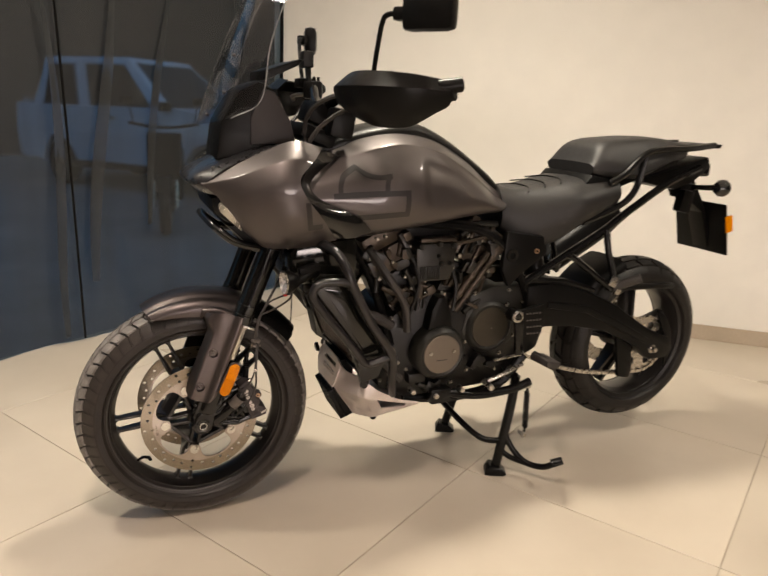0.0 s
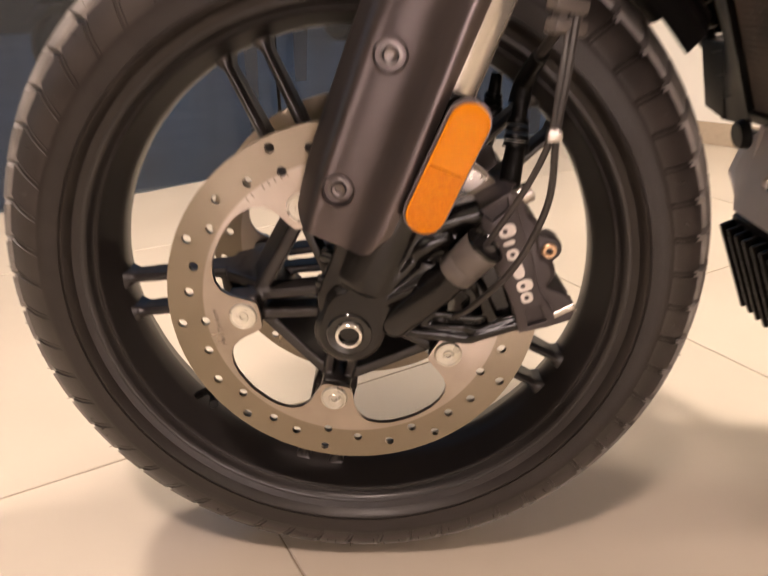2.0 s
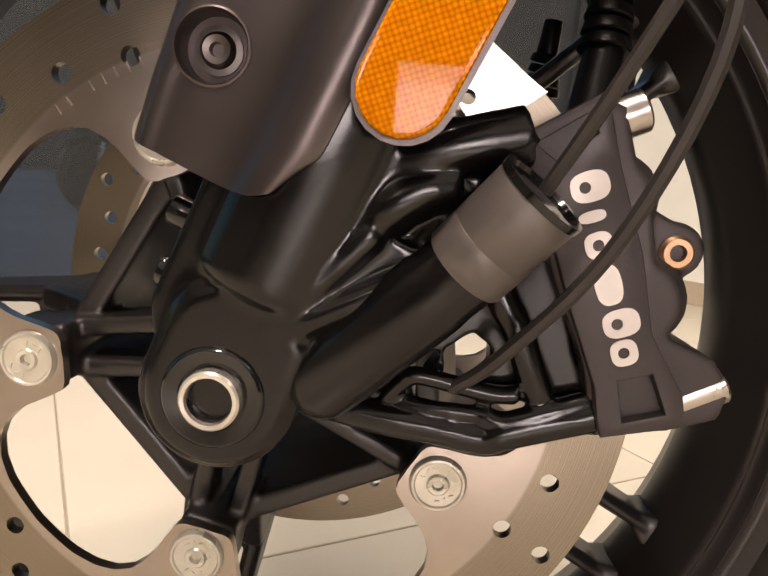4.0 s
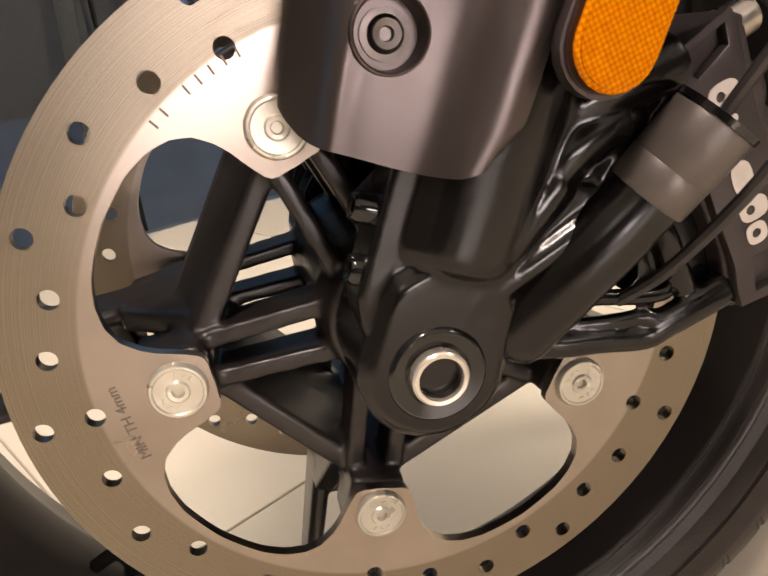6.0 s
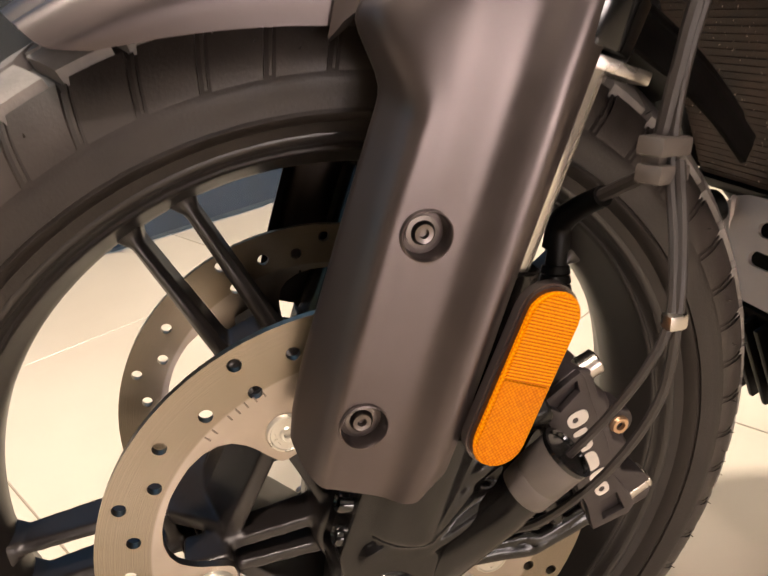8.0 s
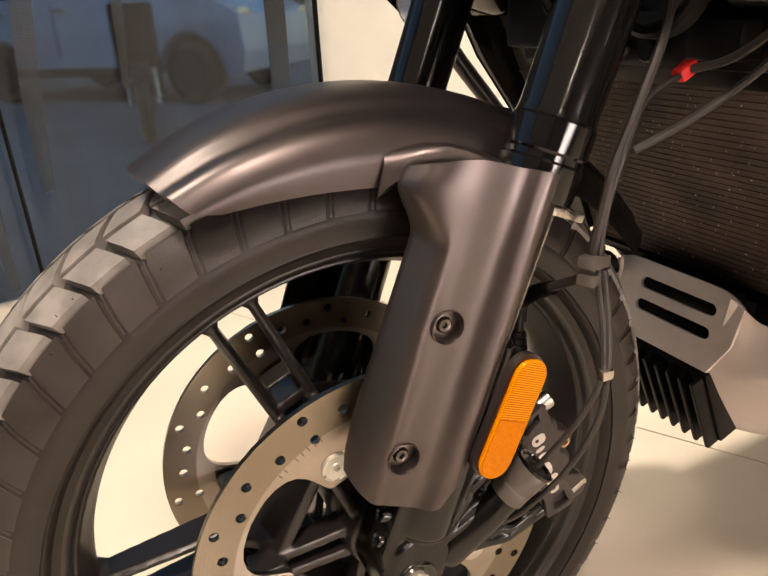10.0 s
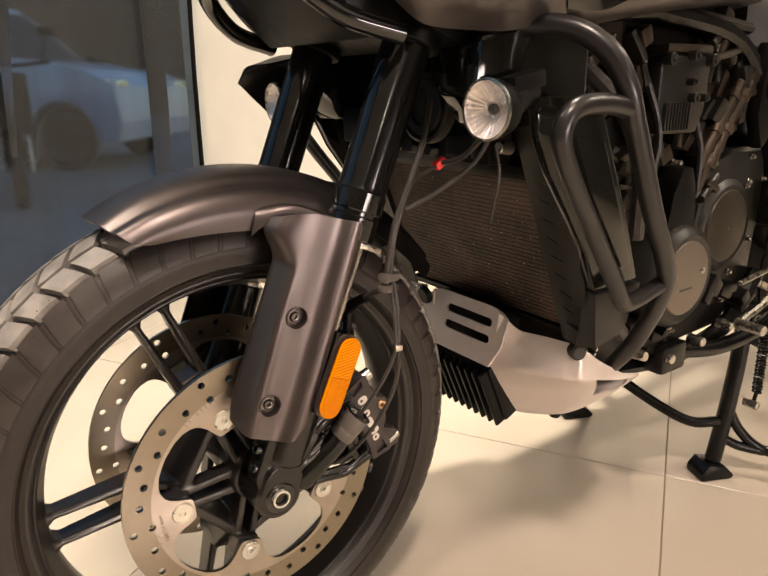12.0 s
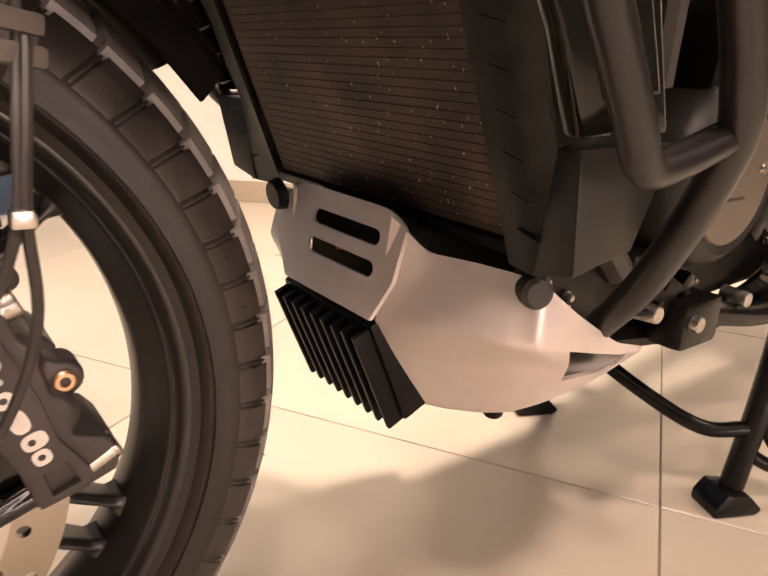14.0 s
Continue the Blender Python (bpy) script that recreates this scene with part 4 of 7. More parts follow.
for y0, y1, s in ((-0.0795, -0.0745, -1), (0.0745, 0.0795, 1)):
    ob = part("brake_disc", disc_mesh(AX, y0, y1), "disc", front_wheel, "drilled steel brake disc with scalloped inner edge")
    ob.location = AX - Vector((0, 0, 0.0015))
    for n, th in enumerate(SP):
        bm = B()
        p = radial(AX, th, 0.0963, 0, s * 0.0795)
        h = s * 1.0
        lathe(bm, [(0, 0.0006 * h), (0.0022, 0.0006 * h), (0.0026, 0.0030 * h), (0.0042, 0.0032 * h), (0.0050, 0.0022 * h), (0.0098, 0.0024 * h), (0.0104, 0.0030 * h), (0.0114, 0.0029 * h), (0.0122, 0.0016 * h), (0.0124, 0.0004 * h), (0.0124, -0.001 * h)], along_y(*p), 32)
        bolt = part("disc_bolt", bm, "bolt", front_wheel, "pale plated rivet")
        bm = B()
        for k, a in enumerate((40, 62, 88, 205, 232, 258)):
            a = radians(a + 33 * n)
            q = p + Vector((0.0074 * math.cos(a), s * 0.0025, 0.0074 * math.sin(a)))
            bar(bm, q - Vector((0.0011 * math.sin(a + k), 0, 0.0011 * math.cos(a + k))), q + Vector((0.0011 * math.sin(a + k), 0, 0.0011 * math.cos(a + k))), 0.0006, 0.0006, 0.0006, 0.0006, 0.0001)
        part("raised_marks", bm, "bolt", bolt)


def engraved(text, th, r, size, turn):
    cu = bpy.data.curves.new("stamp", "FONT")
    cu.body, cu.size, cu.align_x, cu.align_y, cu.extrude = text, size, "CENTER", "CENTER", 0.0002
    tmp = new("stamp", cu)
    bpy.context.view_layer.update()
    me = bpy.data.meshes.new_from_object(tmp.evaluated_get(bpy.context.evaluated_depsgraph_get()))
    bpy.data.objects.remove(tmp)
    p = radial(AX, th, r, 0, -0.0797)
    me.transform(Matrix.Translation(p) @ pose(0, 0, 0, 90, 0, 0) @ pose(0, 0, 0, 0, 0, turn))
    me.materials.append(M["stamp"])
    ob = new("stamped_text", me)
    ob.parent = front_wheel


engraved("MIN TH 4mm", 190, 0.1195, 0.0062, 101)
for k in range(8):
    a = 131 - k * 2.6
    if k != 2:
        bm = B()
        bar(bm, radial(AX, a, 0.1235, 0, -0.0796), radial(AX, a, 0.1275, 0, -0.0796), 0.0009, 0.0009, 0.0006, 0.0006, 0.0001)
        part("stamped_mark", bm, "stamp", front_wheel)

# --- fork ---
FA, FN = Vector((0.371, 0, 0.928)), Vector((-0.928, 0, 0.371))


def fk(s, u, y):
    """A point given along the fork (s), ahead of it (u) and across (y)."""
    p = AX + FA * s + FN * u
    return (p.x, y, p.z)


def fork_leg(sy):
    """Lower leg with its axle lug; sy is -1 or 1. The tubes, guard and trim are its parts."""
    Y = 0.105 * sy
    bm = B()
    cap = [(0.0315 * math.sin(k * math.pi / 16), 0.042 - 0.012 * math.cos(k * math.pi / 16)) for k in range(9)]
    lathe(bm, cap + [(0.0315, 0.09), (0.030, 0.13), (0.0285, 0.20), (0.0, 0.20)], Matrix.Translation(fk(0, 0.002, Y)) @ aim((0, 0, 0), FA), 36)
    # axle lug: round nose below, straight flanks running up into the leg
    nose = []
    for k in range(25):
        a = math.pi * (1 + k / 24)
        q = fk(0.0285 * math.sin(a), 0.0285 * math.cos(a), 0)
        nose.append((q[0], q[2]))
    for s, u in ((0.026, 0.0285), (0.034, 0.0262), (0.041, 0.019), (0.0455, 0.009), (0.0465, 0.0), (0.0455, -0.009), (0.041, -0.018), (0.034, -0.0262)):
        q = fk(s, u, 0)
        nose.append((q[0], q[2]))
    prism(bm, nose, sy * 0.1270, sy * 0.076)
    for inset, y in ((0.90, 0.1295), (0.82, 0.1312)):
        prism(bm, [(AX.x + (x - AX.x) * inset, AX.z + (z - AX.z) * inset) for x, z in nose], sy * y, sy * 0.10)
    # straight clamp pad in front of the lug, where the pinch bolts sit
    pad = [fk(a, u, 0) for a, u in ((0.006, 0.018), (0.010, 0.0300), (0.020, 0.0345), (0.068, 0.0345), (0.080, 0.0300), (0.084, 0.018))]
    prism(bm, [(q[0], q[2]) for q in pad], sy * 0.1265, sy * 0.100)
    # web behind the leg and the arms that run to the caliper
    prism(bm, [(.022, .352), (.036, .428), (.056, .431), (.078, .425), (.100, .428), (.106, .420), (.098, .408), (.084, .396), (.074, .386), (.068, .372), (.040, .350)], sy * 0.1225, sy * 0.094)
    prism(bm, [(.018, .345), (.018, .400), (.030, .428), (.058, .428), (.062, .404), (.056, .384), (.042, .366)], sy * 0.1285, sy * 0.094)
    prism(bm, [(.022, .343), (.044, .372), (.056, .386), (.074, .380), (.064, .364), (.042, .348)], sy * 0.1275, sy * 0.094)
    for pts, r0, r1 in (([(.018, .1270, .3475), (.036, .1268, .3665), (.054, .1255, .3860)], 0.0046, 0.0062),
                        ([(.019, .1265, .3465), (.044, .1270, .3590), (.070, .1260, .3720)], 0.0048, 0.0064),
                        ([(.052, .1215, .3870), (.060, .1235, .3950), (.070, .1230, .4010), (.080, .1210, .4030)], 0.0085, 0.0085),
                        ([(.050, .1180, .4030), (.064, .1200, .4095), (.080, .1205, .4155), (.102, .118, .4210)], 0.0085, 0.0110),
                        ([(.068, .117, .3760), (.078, .118, .3900), (.088, .116, .4060)], 0.0085, 0.0085)):
        sweep(bm, [(x, sy * y, z) for x, y, z in pts], r0, 12, 5, r1)
    leg = casting("fork_leg", bm, "legpaint", bike, "satin black cast fork leg", 0.0012, 11)
    # drilled seat of the axle, let into the lug
    bm = B()
    lathe(bm, [(0.0120, sy * 0.1322), (0.0168, sy * 0.1330), (0.0180, sy * 0.1322), (0.0188, sy * 0.1300), (0.0120, sy * 0.1300)], along_y(AX.x, 0, AX.z), 48, loop=True)
    part("lug_face", bm, "gloss", leg)
    bm = B()
    o = Y + sy * 0.0265
    lathe(bm, [(0.0080, sy * 0.0030), (0.0084, sy * 0.0046), (0.0098, sy * 0.0048), (0.0106, sy * 0.0040), (0.0108, -sy * 0.004)], along_y(*fk(0, 0, o)), 36)
    part("axle_bush", bm, "chrome", leg, "bright hollow axle end")
    bm = B()
    lathe(bm, [(0.0082, sy * 0.0040), (0.0079, -sy * 0.002), (0.0076, -sy * 0.022), (0.0040, -sy * 0.026), (0.0, -sy * 0.0265)], along_y(*fk(0, 0, o)), 36)
    part("axle_bore", bm, "steel", leg)
    bm = B()
    rod(bm, fk(0.30, 0, Y), fk(0.16, 0, Y), 0.0215, 0.0215, 32)
    part("chrome_tube", bm, "chrome", leg, "polished inner fork tube")
    bm = B()
    L0 = Matrix.Translation(fk(0.305, 0, Y)) @ aim((0, 0, 0), FA)
    lathe(bm, [(0.022, 0), (0.0295, 0), (0.0300, 0.003), (0.0300, 0.024), (0.0285, 0.026), (0.0285, 0.030), (0.0300, 0.032), (0.0300, 0.052), (0.0285, 0.054), (0.0278, 0.060), (0.0278, 0.265), (0.0, 0.265)], L0, 36)
    part("fork_tube", bm, "tube", leg, "gloss black upper fork tube", 12)
    bm = B()
    lathe(bm, [(0.028, 0.222), (0.0345, 0.222), (0.036, 0.2235), (0.036, 0.2635), (0.0345, 0.265), (0.028, 0.265)], L0, 28, loop=True)
    part("clamp", bm, "black", leg)
    # the guard plate on the outside
    rows = [
        (0.318, [(0.094, 0.096, -0.017), (0.083, 0.112, -0.010), (0.060, 0.1215, 0.0), (0.030, 0.1255, 0.003), (0.017, 0.1320, 0.005), (0.008, 0.1345, 0.006), (-0.003, 0.131, 0.0065)]),
        (0.292, [(0.098, 0.095, -0.006), (0.088, 0.112, -0.004), (0.060, 0.1225, 0), (0.030, 0.1265, 0), (0.017, 0.1335, 0), (0.008, 0.1360, 0), (-0.0025, 0.132, 0)]),
        (0.262, [(0.077, 0.097, 0), (0.066, 0.1185, -0.002), (0.054, 0.1235, 0), (0.029, 0.1270, 0), (0.016, 0.1345, 0), (0.007, 0.1370, 0), (-0.002, 0.133, 0)]),
        (0.200, [(0.0775, 0.097), (0.066, 0.1210), (0.053, 0.1250), (0.028, 0.1280), (0.015, 0.1360), (0.006, 0.1385), (-0.001, 0.135)]),
        (0.120, [(0.0770, 0.096), (0.064, 0.1245), (0.052, 0.1280), (0.027, 0.1305), (0.014, 0.1385), (0.006, 0.1405), (-0.001, 0.138)]),
        (0.086, [(0.0745, 0.096), (0.062, 0.1250), (0.051, 0.1285), (0.027, 0.1310), (0.014, 0.1390), (0.007, 0.1410), (0.000, 0.139)]),
        (0.067, [(0.072, 0.099, 0.001), (0.060, 0.1250, 0.0), (0.050, 0.1285, 0.0), (0.028, 0.1310, 0.0), (0.017, 0.1385, 0.002), (0.011, 0.1405, 0.005), (0.0065, 0.139, 0.0075)])]
    grid = np.array([[fk(s + (k[0] if k else 0.0), u, y * sy) for u, y, *k in r] for s, r in rows])
    grid = np.array([grid[i] + (grid[i + 1] - grid[i]) * (k / n) for i, n in enumerate((5, 5, 14, 18, 9, 6)) for k in range(n)] + [grid[-1]])
    grid = np.swapaxes(catmull(np.swapaxes(grid, 0, 1), 9), 0, 1)
    for _ in range(2):      # ease the folds
        grid[1:-1] = grid[1:-1] * 0.5 + (grid[:-2] + grid[2:]) * 0.25
    # round the two lower corners of the outline
    low, cols = len(grid) - 1, grid.shape[1] - 1
    for i in range(12):
        for j in range(cols + 1):
            e = min(j, cols - j) / 9
            if e < 1:
                grid[low - i, j] += np.array(FA) * 0.007 * (1 - e) ** 2.2 * (1 - i / 12)
    CUPS = ((0.2055, 0.0455, 0.1258), (0.1055, 0.0470, 0.1288))
    cups = [np.array(fk(q, u, 0)) for q, u, _ in CUPS]
    bm = B()
    sheets = []
    for depth in (0.0, 0.003):
        g = grid.copy()
        g[:, :, 1] -= sy * depth
        vs = [[bm.verts.new(q) for q in row] for row in g]
        made = {}
        for i in range(low):
            for j in range(cols):
                f = bm.faces.new((vs[i][j], vs[i][j + 1], vs[i + 1][j + 1], vs[i + 1][j]))
                made[f] = [np.hypot(v.co.x - c[0], v.co.z - c[2]) for c in cups for v in f.verts]
        gone = [f for f, near in made.items() if min(near) < 0.0108]
        edge = {v for f in gone for v in f.verts}
        bmesh.ops.delete(bm, geom=gone, context="FACES")
        for v in edge:
            if v.is_valid and v.link_faces:
                c = min(cups, key=lambda c: np.hypot(v.co.x - c[0], v.co.z - c[2]))
                d = np.array((v.co.x - c[0], 0, v.co.z - c[2]))
                d *= 0.0122 / np.linalg.norm(d)
                v.co.x, v.co.z = c[0] + d[0], c[2] + d[2]
        sheets.append(vs)
    ring = lambda q: q[0] + [r[-1] for r in q[1:-1]] + q[-1][::-1] + [r[0] for r in q[-2:0:-1]]
    ra, rb = ring(sheets[0]), ring(sheets[1])
    for i in range(len(ra)):
        k = (i + 1) % len(ra)
        bm.faces.new((ra[i], ra[k], rb[k], rb[i]))
    part("fork_guard", bm, "cover", leg, "satin graphite guard plate with two recessed screws", 30)
    bm = B()
    block(bm, fk(0.30, -0.02, Y + sy * 0.012), (0.022, 0.03, 0.006), aim((0, 0, 0), FA) @ pose(0, 0, 0, 0, 0, 0), 0.001)
    part("guard_tab", bm, "steel", leg)
    for s, u, lip in CUPS:
        c = fk(s, u, 0.0)
        top, foot = (lip + 0.0012) * sy, (lip - 0.0075) * sy
        bm = B()
        lathe(bm, [(0.0130, top - 0.004 * sy), (0.0126, top + 0.0001 * sy), (0.0119, top + 0.0004 * sy), (0.0113, top - 0.0006 * sy), (0.0110, top - 0.003 * sy), (0.0108, foot), (0.0, foot)], along_y(c[0], 0, c[2]), 36)
        cup = part("screw_cup", bm, "cover", leg)
        bm = B()
        y = foot
        lathe(bm, [(0.0, y + 0.0012 * sy), (0.0020, y + 0.0012 * sy), (0.0024, y + 0.0038 * sy), (0.0046, y + 0.0042 * sy), (0.0056, y + 0.0032 * sy), (0.0060, y + 0.0016 * sy), (0.0082, y + 0.0014 * sy), (0.0082, y)], along_y(c[0], 0, c[2]), 28)
        part("screw", bm, "screw", cup, "recessed hex screw")
    # reflector
    def rfl(grow, y0, y1):
        b = B()
        half = 0.0338
        m = Matrix.Translation(fk(0.1525, -0.0162, 0)) @ pose(0, 0, 0, 90, 0, 0)
        plate(b, stadium(0, 0, half, 0.0125 + grow, 66, 10), [], y0, y1, m)
        return b
    bm = rfl(0.0034, -sy * 0.139, -sy * 0.1472)
    bmesh.ops.bevel(bm, geom=[e for e in bm.edges if e.calc_face_angle(0) > 1.0], offset=0.0012, segments=2, affect="EDGES")
    part("reflector_base", bm, "cover", leg)
    # the lens is moulded in two halves
    for lo, hi, mt in ((-1, 0, "amber"), (0, 1, "amber_lined")):
        bm = B()
        out = [(x, z) for x, z in stadium(0, 0, 0.0338, 0.0125, 0, 12)]
        half = [p for p in out if (p[0] >= 0) == (hi == 1)]
        ends = [(0.0003 * (lo + hi), -0.0125), (0.0003 * (lo + hi), 0.0125)]
        half = half + (ends[::-1] if hi == 1 else ends)
        m = Matrix.Translation(fk(0.1525, -0.0162, 0)) @ pose(0, 0, 0, 90, 0, 0) @ pose(0, 0, 0, 0, 0, 66)
        plate(bm, half, [], -sy * 0.1472, -sy * 0.1525, m)
        part("reflector", bm, mt, leg, "amber prismatic side reflector")
    bm = B()
    loop = stadium(0, 0, 0.0338, 0.0128, 66, 10)
    c = fk(0.1525, -0.0162, 0)
    sweep(bm, [(c[0] + x, sy * 0.1506, c[2] + z) for x, z in loop + loop[:2]], 0.0013, 6, 1)
    part("reflector_edge", bm, "amber", leg)
    # steel tab above the caliper
    bm = B()
    plate(bm, [(.070, .448), (.080, .460), (.086, .458), (.092, .4530), (.100, .4465), (.111, .4390), (.103, .4330), (.094, .4265), (.083, .4275), (.076, .4370)], [circle(.0825, .4352, .0029, 12)], -sy * 0.0905, -sy * 0.0920, pose(0, 0, 0, 90, 0, 0))
    part("steel_tab", bm, "steel", leg, "bright pressed steel tab")
    # pinch bolts on the front of the lug
    for x, z in ((-.0075, .3835), (-.0115, .3615)):
        bm = B()
        p = (x - 0.0105, sy * 0.1165, z + 0.0042)
        lathe(bm, [(0, -0.006), (0.0022, -0.006), (0.0026, -0.001), (0.0048, 0.0), (0.0058, -0.0015), (0.0058, -0.012), (0.0075, -0.012), (0.0075, -0.020)], aim(p, (p[0] - 0.9, p[1] + sy * 0.05, p[2] + 0.37)), 18)
        part("pinch_bolt", bm, "gloss", leg)
    # damper body that leaves the lug rearwards and up
    d0, d1, d2 = (0.034, Y + sy * 0.012, 0.326), (0.0845, Y + sy * 0.026, 0.3775), (0.1050, Y + sy * 0.035, 0.4030)
    bm = B()
    lathe(bm, [(0, -0.004), (0.009, -0.003), (0.0135, 0.001), (0.0150, 0.006), (0.0150, 0.060), (0.0142, 0.0635), (0.0142, (Vector(d1) - Vector(d0)).length), (0, (Vector(d1) - Vector(d0)).length)], aim(d0, d1), 32)
    part("damper_body", bm, "legpaint", leg)
    if sy < 0:
        bm = B()
        lathe(bm, [(0, 0), (0.0148, 0), (0.0154, 0.001), (0.0154, 0.0120), (0.0152, 0.0123), (0.0154, 0.0126), (0.0154, 0.032), (0.0148, 0.033), (0.0, 0.0335)], aim(d1, d2), 30)
        part("damper_cap", bm, "grey", leg, "grey plastic damper cap")
        bm = B()
        lathe(bm, [(0.0150, 0.0325), (0.0159, 0.0325), (0.0159, 0.0350), (0.0138, 0.0350), (0.0130, 0.0335), (0.0, 0.0335)], aim(d1, d2), 30)
        part("cap_rim", bm, "gloss", leg)
    return leg


leg_left, leg_right = fork_leg(-1), fork_leg(1)


def caliper(sy):
    """Radial brake caliper with its bracket, bolts and printed marks."""
    bm = B()
    prism(bm, [(0.098, 0.420), (0.124, 0.436), (0.134, 0.434), (0.142, 0.410), (0.148, 0.398), (0.152, 0.380), (0.160, 0.356), (0.176, 0.350), (0.184, 0.340), (0.181, 0.328), (0.164, 0.322), (0.138, 0.3175), (0.131, 0.345), (0.118, 0.372), (0.106, 0.402)], sy * 0.114, sy * 0.052)
    for cx, cz, r in ((0.1345, 0.403, 0.0160), (0.1490, 0.368, 0.0165)):
        lathe(bm, [(0, sy * 0.010), (r - 0.004, sy * 0.010), (r, sy * 0.006), (r, -sy * 0.05), (0, -sy * 0.05)], along_y(cx, sy * 0.104, cz), 28)
    # ear of the cross bolt
    lathe(bm, [(0, sy * 0.004), (0.0095, sy * 0.004), (0.0102, 0), (0.0102, -sy * 0.018), (0, -sy * 0.018)], along_y(0.1600, sy * 0.1035, 0.3865), 24)
    bar(bm, (0.148, sy * 0.098, 0.388), (0.160, sy * 0.098, 0.3865), 0.026, 0.018, 0.018, 0.018, 0.002)
    cal = casting("brake_caliper", bm, "calip", bike, "dark anodised radial brake caliper", 0.0011, 4)
    bm = B()
    face = [(0.0985, 0.4205), (0.1245, 0.4370), (0.1275, 0.4330), (0.1335, 0.4140), (0.1450, 0.3850), (0.1520, 0.3580), (0.1655, 0.3375), (0.1672, 0.3300), (0.1640, 0.3250), (0.1395, 0.3190), (0.1370, 0.3260), (0.1345, 0.3380), (0.1235, 0.3630), (0.1075, 0.4040)]
    plate(bm, face, [[(0.1425, 0.3405), (0.1540, 0.3440), (0.1605, 0.3300), (0.1460, 0.3255)][::-1], [(0.1045, 0.4190), (0.1225, 0.4315), (0.1245, 0.4240), (0.1130, 0.4135)][::-1]], -sy * 0.1145, -sy * 0.1190, pose(0, 0, 0, 90, 0, 0))
    rims = [e for e in bm.edges if all(abs(abs(v.co.y) - 0.1190) < 1e-5 for v in e.verts) and e.calc_face_angle(0) > 1.0]
    bmesh.ops.bevel(bm, geom=rims, offset=0.0009, segments=2, profile=0.5, affect="EDGES")
    part("bridge", bm, "calip", cal)
    bm = B()
    lathe(bm, [(0.0026, sy * 0.001), (0.003, sy * 0.0042), (0.0050, sy * 0.0042), (0.0062, sy * 0.0028), (0.0062, 0)], along_y(0.1595, sy * 0.106, 0.386), 20)
    part("caliper_bolt", bm, "gold", cal, "brass-coloured torx bolt")
    # radial mounting bolts, seen along their flanks
    for (x0, z0), (x1, z1), r in (((0.126, 0.4265), (0.1425, 0.434), 0.0078), ((0.166, 0.332), (0.183, 0.341), 0.0085)):
        bm = B()
        rod(bm, (x0, sy * 0.106, z0), (x1, sy * 0.106, z1), r, r, 20)
        part("caliper_bolt", bm, "steel", cal, "bright steel mounting bolt")
    # bleed valve and hose union on the head
    bm = B()
    rod(bm, (0.130, sy * 0.078, 0.430), (0.1345, sy * 0.070, 0.4600), 0.0088, 0.0078, 18)
    for k in range(4):
        rod(bm, (0.1345, sy * 0.070, 0.458 + 0.006 * k), (0.1352, sy * 0.069, 0.463 + 0.006 * k), 0.0108 - 0.0006 * k, 0.0100 - 0.0006 * k, 18)
    rod(bm, (0.1352, sy * 0.069, 0.480), (0.137, sy * 0.068, 0.500), 0.0065, 0.0055, 14)
    part("hose_union", bm, "black", cal)
    # row of pale printed marks along the face
    a, b = Vector((0.1225, 0, 0.4060)), Vector((0.1430, 0, 0.3510))
    d = (b - a)
    tn = math.degrees(math.atan2(d.z, d.x))
    for k, (along, across, lift, hollow) in ((0.0, (0.0052, 0.0066, 0.0015, True)), (0.17, (0.0020, 0.0046, 0, False)), (0.34, (0.0046, 0.0048, 0, True)), (0.58, (0.0072, 0.0046, 0, False)), (0.82, (0.0050, 0.0064, 0.0013, True)), (1.0, (0.0047, 0.0047, 0, True))):
        c = a + d * k
        bm = B()
        m = Matrix.Translation((c.x, sy * 0.1192, c.z)) @ pose(0, 0, 0, 90, 0, 0) @ pose(0, 0, 0, 0, 0, tn)
        ring = [(along * math.copysign(abs(math.cos(q)) ** 0.75, math.cos(q)), lift + across * math.copysign(abs(math.sin(q)) ** 0.75, math.sin(q))) for q in (i * math.tau / 24 for i in range(24))]
        plate(bm, ring, [circle(0, -0.0002, 0.0020, 12)[::-1]] if hollow else [], 0, 0.0004 * -sy, m)
        part("printed_mark", bm, "letter", cal, "pale plain printed mark")
    bm = B()
    outer = [(0.020, 0.338), (0.045, 0.318), (0.058, 0.312), (0.100, 0.305), (0.136, 0.318), (0.140, 0.330), (0.130, 0.345), (0.126, 0.362), (0.112, 0.395), (0.098, 0.420), (0.084, 0.415), (0.095, 0.390), (0.060, 0.350)]
    hole = [(0.074, 0.329), (0.094, 0.330), (0.100, 0.336), (0.099, 0.345), (0.092, 0.350), (0.082, 0.342)]
    plate(bm, outer, [hole[::-1], [(0.070, 0.3400), (0.082, 0.3440), (0.083, 0.3330), (0.074, 0.3300)][::-1]], -sy * 0.086, -sy * 0.1045, pose(0, 0, 0, 90, 0, 0))
